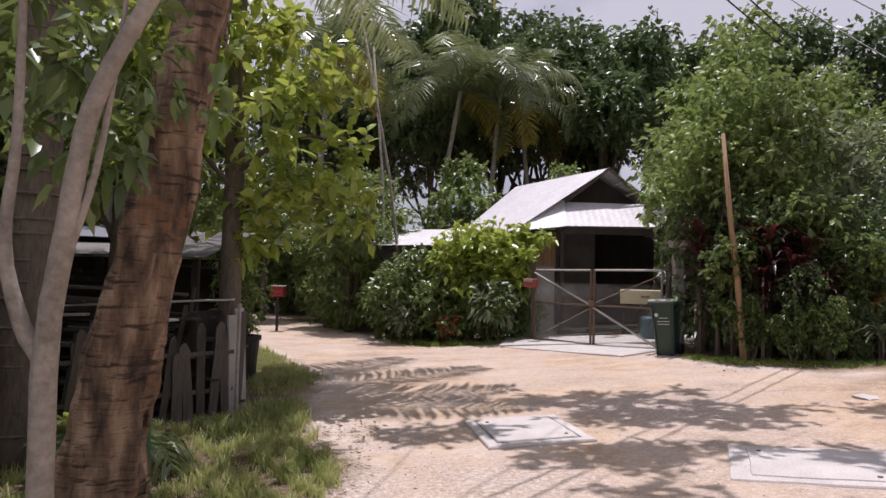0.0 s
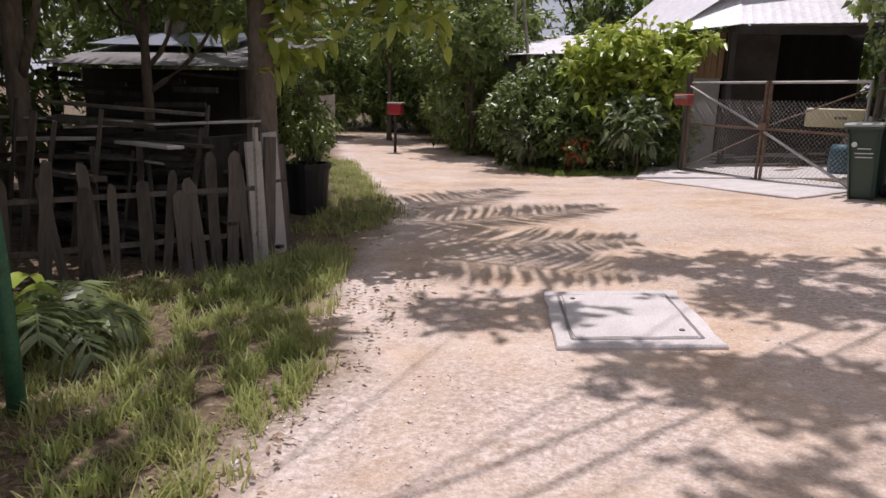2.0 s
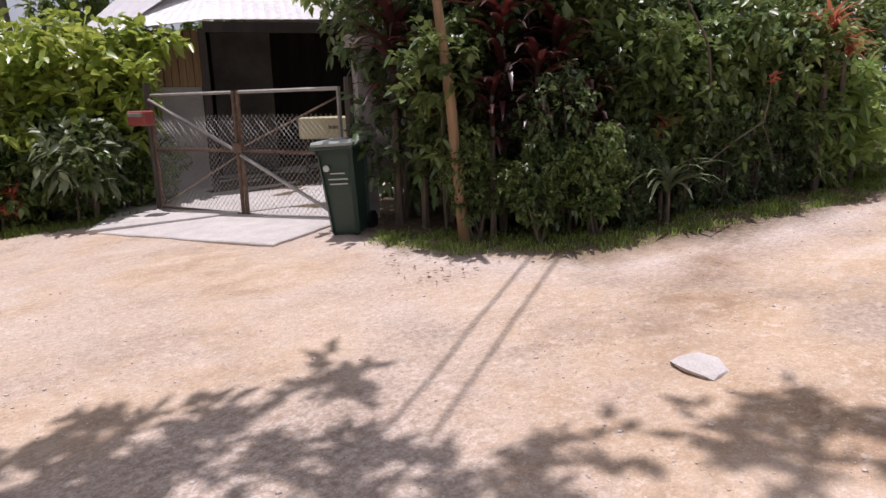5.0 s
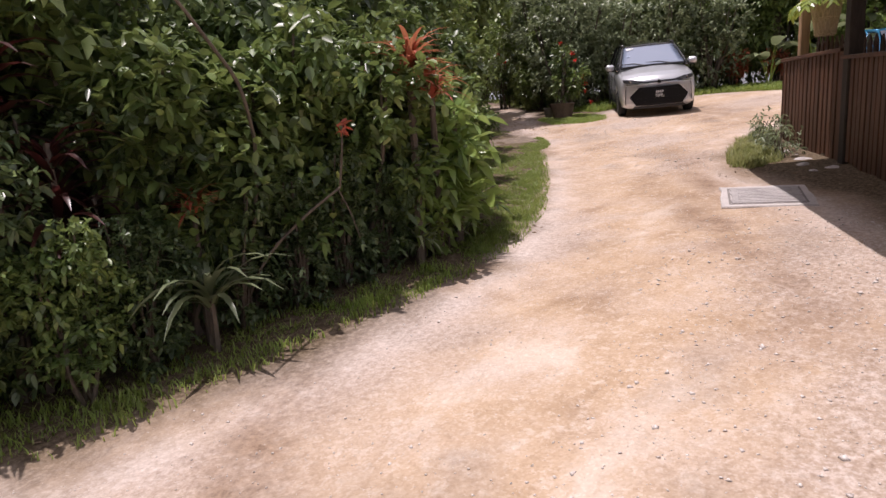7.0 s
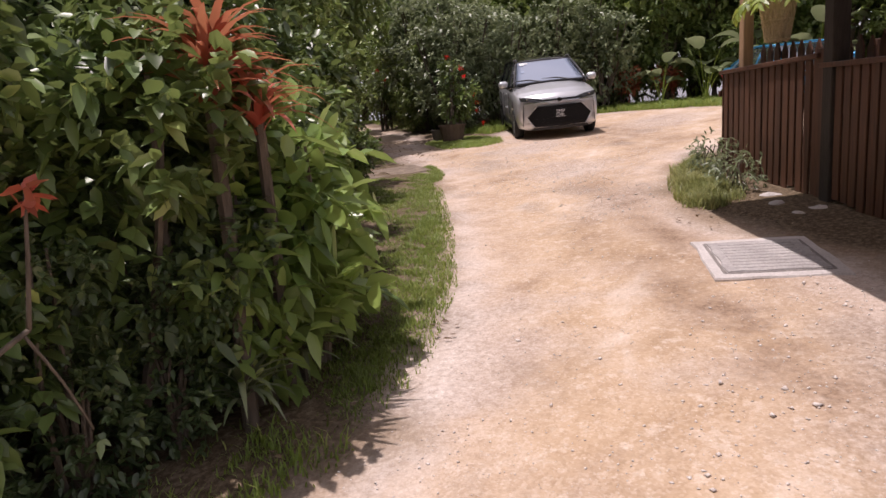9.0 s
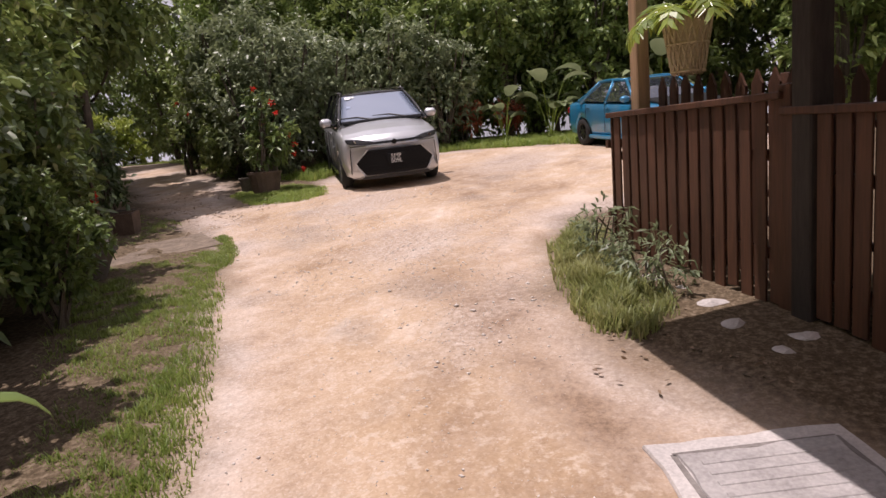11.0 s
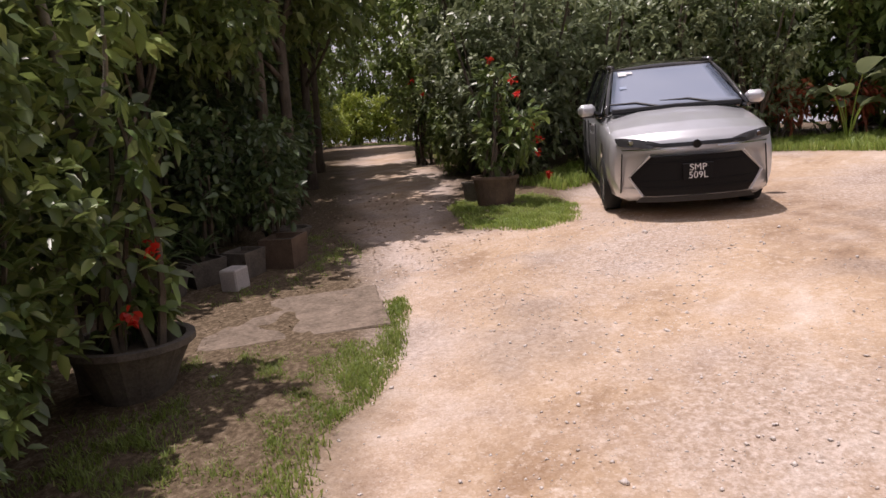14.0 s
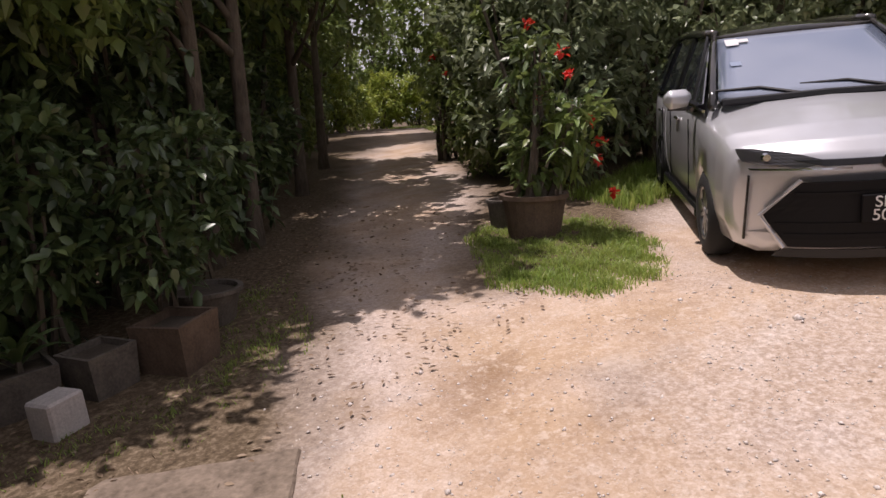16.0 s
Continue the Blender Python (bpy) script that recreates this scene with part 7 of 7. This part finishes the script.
blades("verge_grass", "patchy green grass on the verge by the picket fence", [(-3.4, 1.5), (-0.9, 1.5), (-0.6, 3), (-0.65, 5.3), (-1.1, 6.4), (-1.5, 7.6), (-1.7, 8.3), (-2.2, 8.0), (-2.25, 7.3), (-3.4, 6.2)], 6000, 0.1, 121, GRASS_DRY, gaps=0.05)
blades("tall_verge_grass", "taller grass tufts beside the fence corner", [(-2.2, 6.3), (-1.6, 6.2), (-1.3, 7.0), (-1.6, 8.0), (-2.1, 7.9)], 5000, 0.16, 122, GRASS_DRY)
blades("track_edge_grass", "thin grass along the track edge by the pots", [(-2.7, 8.7), (-1.8, 8.6), (-1.7, 10.2), (-4.8, 16.6), (-5.6, 16.4), (-3.2, 11.2)], 4200, 0.1, 123, GRASS_DRY, gaps=0.15)
blades("bush_foot_grass", "bright grass tufts at the foot of the bush", [(-1.2, 15.9), (-0.2, 15.0), (1.6, 14.8), (1.9, 15.3), (0.2, 15.6), (-1.0, 16.6)], 3000, 0.1, 124)
blades("hedge_foot_grass", "rough weedy grass at the shaded hedge foot", [(4.0, 11.3), (4.7, 10.2), (5.6, 9.55), (7.0, 9.55), (8.6, 9.45), (8.7, 10.1), (6.8, 10.3), (5.2, 10.9), (4.3, 11.8)], 4500, 0.07, 125)
blades("hedge_side_grass", "short sunlit grass strip beside the hedge", [(8.5, 9.5), (9.4, 9.65), (10.7, 10.2), (12.2, 11.1), (14.2, 12.4), (14.9, 13.0), (13.6, 13.0), (11.6, 11.8), (10.2, 10.9), (9.0, 10.3)], 9000, 0.05, 126, gaps=-0.5)
blades("pot_lawn", "small patch of mown grass by the paving", [(14.3, 12.9), (15.1, 12.95), (15.6, 13.2), (16.4, 13.85), (16.6, 14.1), (16.4, 14.15), (15.75, 13.62), (15.2, 14.4), (14.9, 14.6), (14.4, 13.9), (13.9, 13.2)], 14000, 0.034, 127, edge=0.1, gaps=-0.9)
blades("hedge_end_grass", "shaded weedy grass under the hedge end", [(12.5, 11.9), (14.0, 12.75), (14.6, 13.9), (14.1, 14.3), (13.0, 13.2), (12.2, 12.4)], 8000, 0.06, 133)
blades("pot_row_grass", "thin grass in front of the clay pots", [(15.4, 15.4), (16.5, 14.9), (17.6, 15.5), (18.4, 17.0), (17.7, 17.0), (16.8, 15.7), (15.8, 15.9)], 4000, 0.04, 128)
blades("fence_corner_grass", "tall bright grass clump at the fence corner", [(13.1, 8.85), (13.6, 8.6), (14.6, 8.95), (15.2, 9.2), (15.9, 9.2), (16.2, 9.6), (15.3, 9.72), (14.2, 9.5), (13.3, 9.2)], 15000, 0.125, 129, GRASS_DRY)
blades("planter_grass", "short green grass patch round the planter", [(18.8, 15.15), (18.95, 14.3), (19.6, 14.1), (20.5, 14.6), (21.1, 15.4), (21.2, 16.0), (20.6, 16.6), (19.9, 16.3)], 9000, 0.055, 130, gaps=-0.6)
blades("clearing_grass", "bright grass bank behind the parked cars", [(21.4, 15.3), (24.5, 15.0), (25.9, 13.6), (25.6, 11.4), (25.2, 10.4), (26.6, 9.0), (28.5, 9.0), (28, 13), (26.5, 15.4), (24, 16.6), (21.8, 16.4)], 4200, 0.15, 131)
blades("path_grass", "grass beside the shaded path", [(23.2, 18.9), (27, 22.7), (34, 30), (40.6, 36.6), (40.8, 39.4), (43.5, 42), (46, 40), (42.6, 36), (35, 28.8), (27.6, 21.8), (24, 18.4)], 420, 0.1, 132)


def scatter(name, label, count, spots, size, material, seed, flat=False, category="litter"):
    """Loose bits lying on the ground, one stuff mesh."""
    rng = np.random.default_rng(seed)
    spots = np.array(spots, float)
    wgt = spots[:, 2] * spots[:, 3]
    k = rng.choice(len(spots), count, p=wgt / wgt.sum())
    x = spots[k, 0] + rng.uniform(-1, 1, count) * spots[k, 2]
    y = spots[k, 1] + rng.uniform(-1, 1, count) * spots[k, 3]
    z = ground_z(x, y) + 0.018 * wobble(x, y, 1.6, 5) + 0.008 * wobble(x, y, 0.4, 6)
    if flat:
        base = np.stack([x, y, z + 0.02], 1)
        a = rng.uniform(0, 6.283, count)
        way = np.stack([np.cos(a), np.sin(a), rng.uniform(-0.1, 0.25, count)], 1)
        me = leaf_mesh(name, base, way, size, size * 0.45, material, rng, 0.1)
    else:
        r = size * rng.lognormal(0, 0.5, count)
        d = np.array([(1, 0, 0), (0, 1, 0), (-1, 0, 0), (0, -1, 0), (0, 0, 0.7), (0, 0, -0.6)], float)
        v = d[None] * r[:, None, None] * rng.uniform(0.55, 1.25, (count, 6, 1)) + rng.normal(0, 0.18, (count, 6, 3)) * r[:, None, None]
        v = v + np.stack([x, y, z + r * 0.12], 1)[:, None]
        verts = v.reshape(-1, 3)
        i = 6 * np.arange(count)[:, None]
        tris = np.concatenate([i + t for t in ([0, 1, 4], [1, 2, 4], [2, 3, 4], [3, 0, 4], [1, 0, 5], [2, 1, 5], [3, 2, 5], [0, 3, 5])], 1).reshape(-1, 3)
        me = bpy.data.meshes.new(name)
        me.vertices.add(len(verts))
        me.vertices.foreach_set("co", verts.ravel())
        me.loops.add(tris.size)
        me.loops.foreach_set("vertex_index", tris.ravel().astype(np.int32))
        me.polygons.add(len(tris))
        me.polygons.foreach_set("loop_start", np.arange(0, tris.size, 3, dtype=np.int32))
        me.materials.append(material)
        me.update(calc_edges=True)
    return tagged(new(name, me), label, category, kind="stuff")


GRAVEL_SPOTS = [(1.5, 6, 3.0, 3.5), (3.5, 8.5, 3, 2.5), (6.5, 7.5, 2.5, 1.8), (9.5, 8, 2.2, 1.4), (10.2, 7.6, 1.3, 0.7), (13, 10.6, 2.6, 1.4), (16, 12.4, 2.6, 2.2), (19, 13, 2.5, 2.5), (14.2, 10.2, 1.0, 0.7), (9.6, 9.2, 1.2, 0.4), (0, 10, 2, 2)]
scatter("track_gravel", "loose pale gravel on the sandy track", 34000, GRAVEL_SPOTS, 0.0033, STONE, 141, category="gravel")
scatter("coarse_gravel", "coarser pale stones along the wheel ruts", 5200, [(10.0, 7.7, 1.2, 0.8), (7.6, 7.2, 1.2, 0.6), (13.6, 10.0, 1.0, 0.5), (15.6, 11.2, 1.6, 1.0), (5.5, 5.6, 1.2, 0.8), (15.2, 13.2, 0.5, 0.4), (-0.4, 4.9, 0.5, 0.6), (18, 13.5, 2, 1.5), (6.5, 6.0, 1.0, 0.8)], 0.0062, STONE, 142, category="gravel")
scatter("dry_leaf_litter", "scattered dry brown leaves on the ground", 4200, [(-1.8, 5, 1.2, 2.5), (-1.9, 4.2, 0.7, 1.0), (-1.55, 3.7, 0.35, 0.5), (-1.55, 3.7, 0.35, 0.5), (-1.5, 5.2, 0.9, 2.2), (-1.2, 5.6, 0.7, 1.5), (15.5, 14.9, 0.8, 0.7), (-2.2, 9.5, 0.7, 1.6), (5.5, 10.3, 1.5, 0.6), (8, 10.2, 2, 0.5), (17, 16, 2, 1.5), (19.5, 18, 1.5, 2), (-2.6, 9, 0.6, 1.5), (14, 8.6, 1.5, 0.5)], 0.05, DRY_LEAF, 143, True)
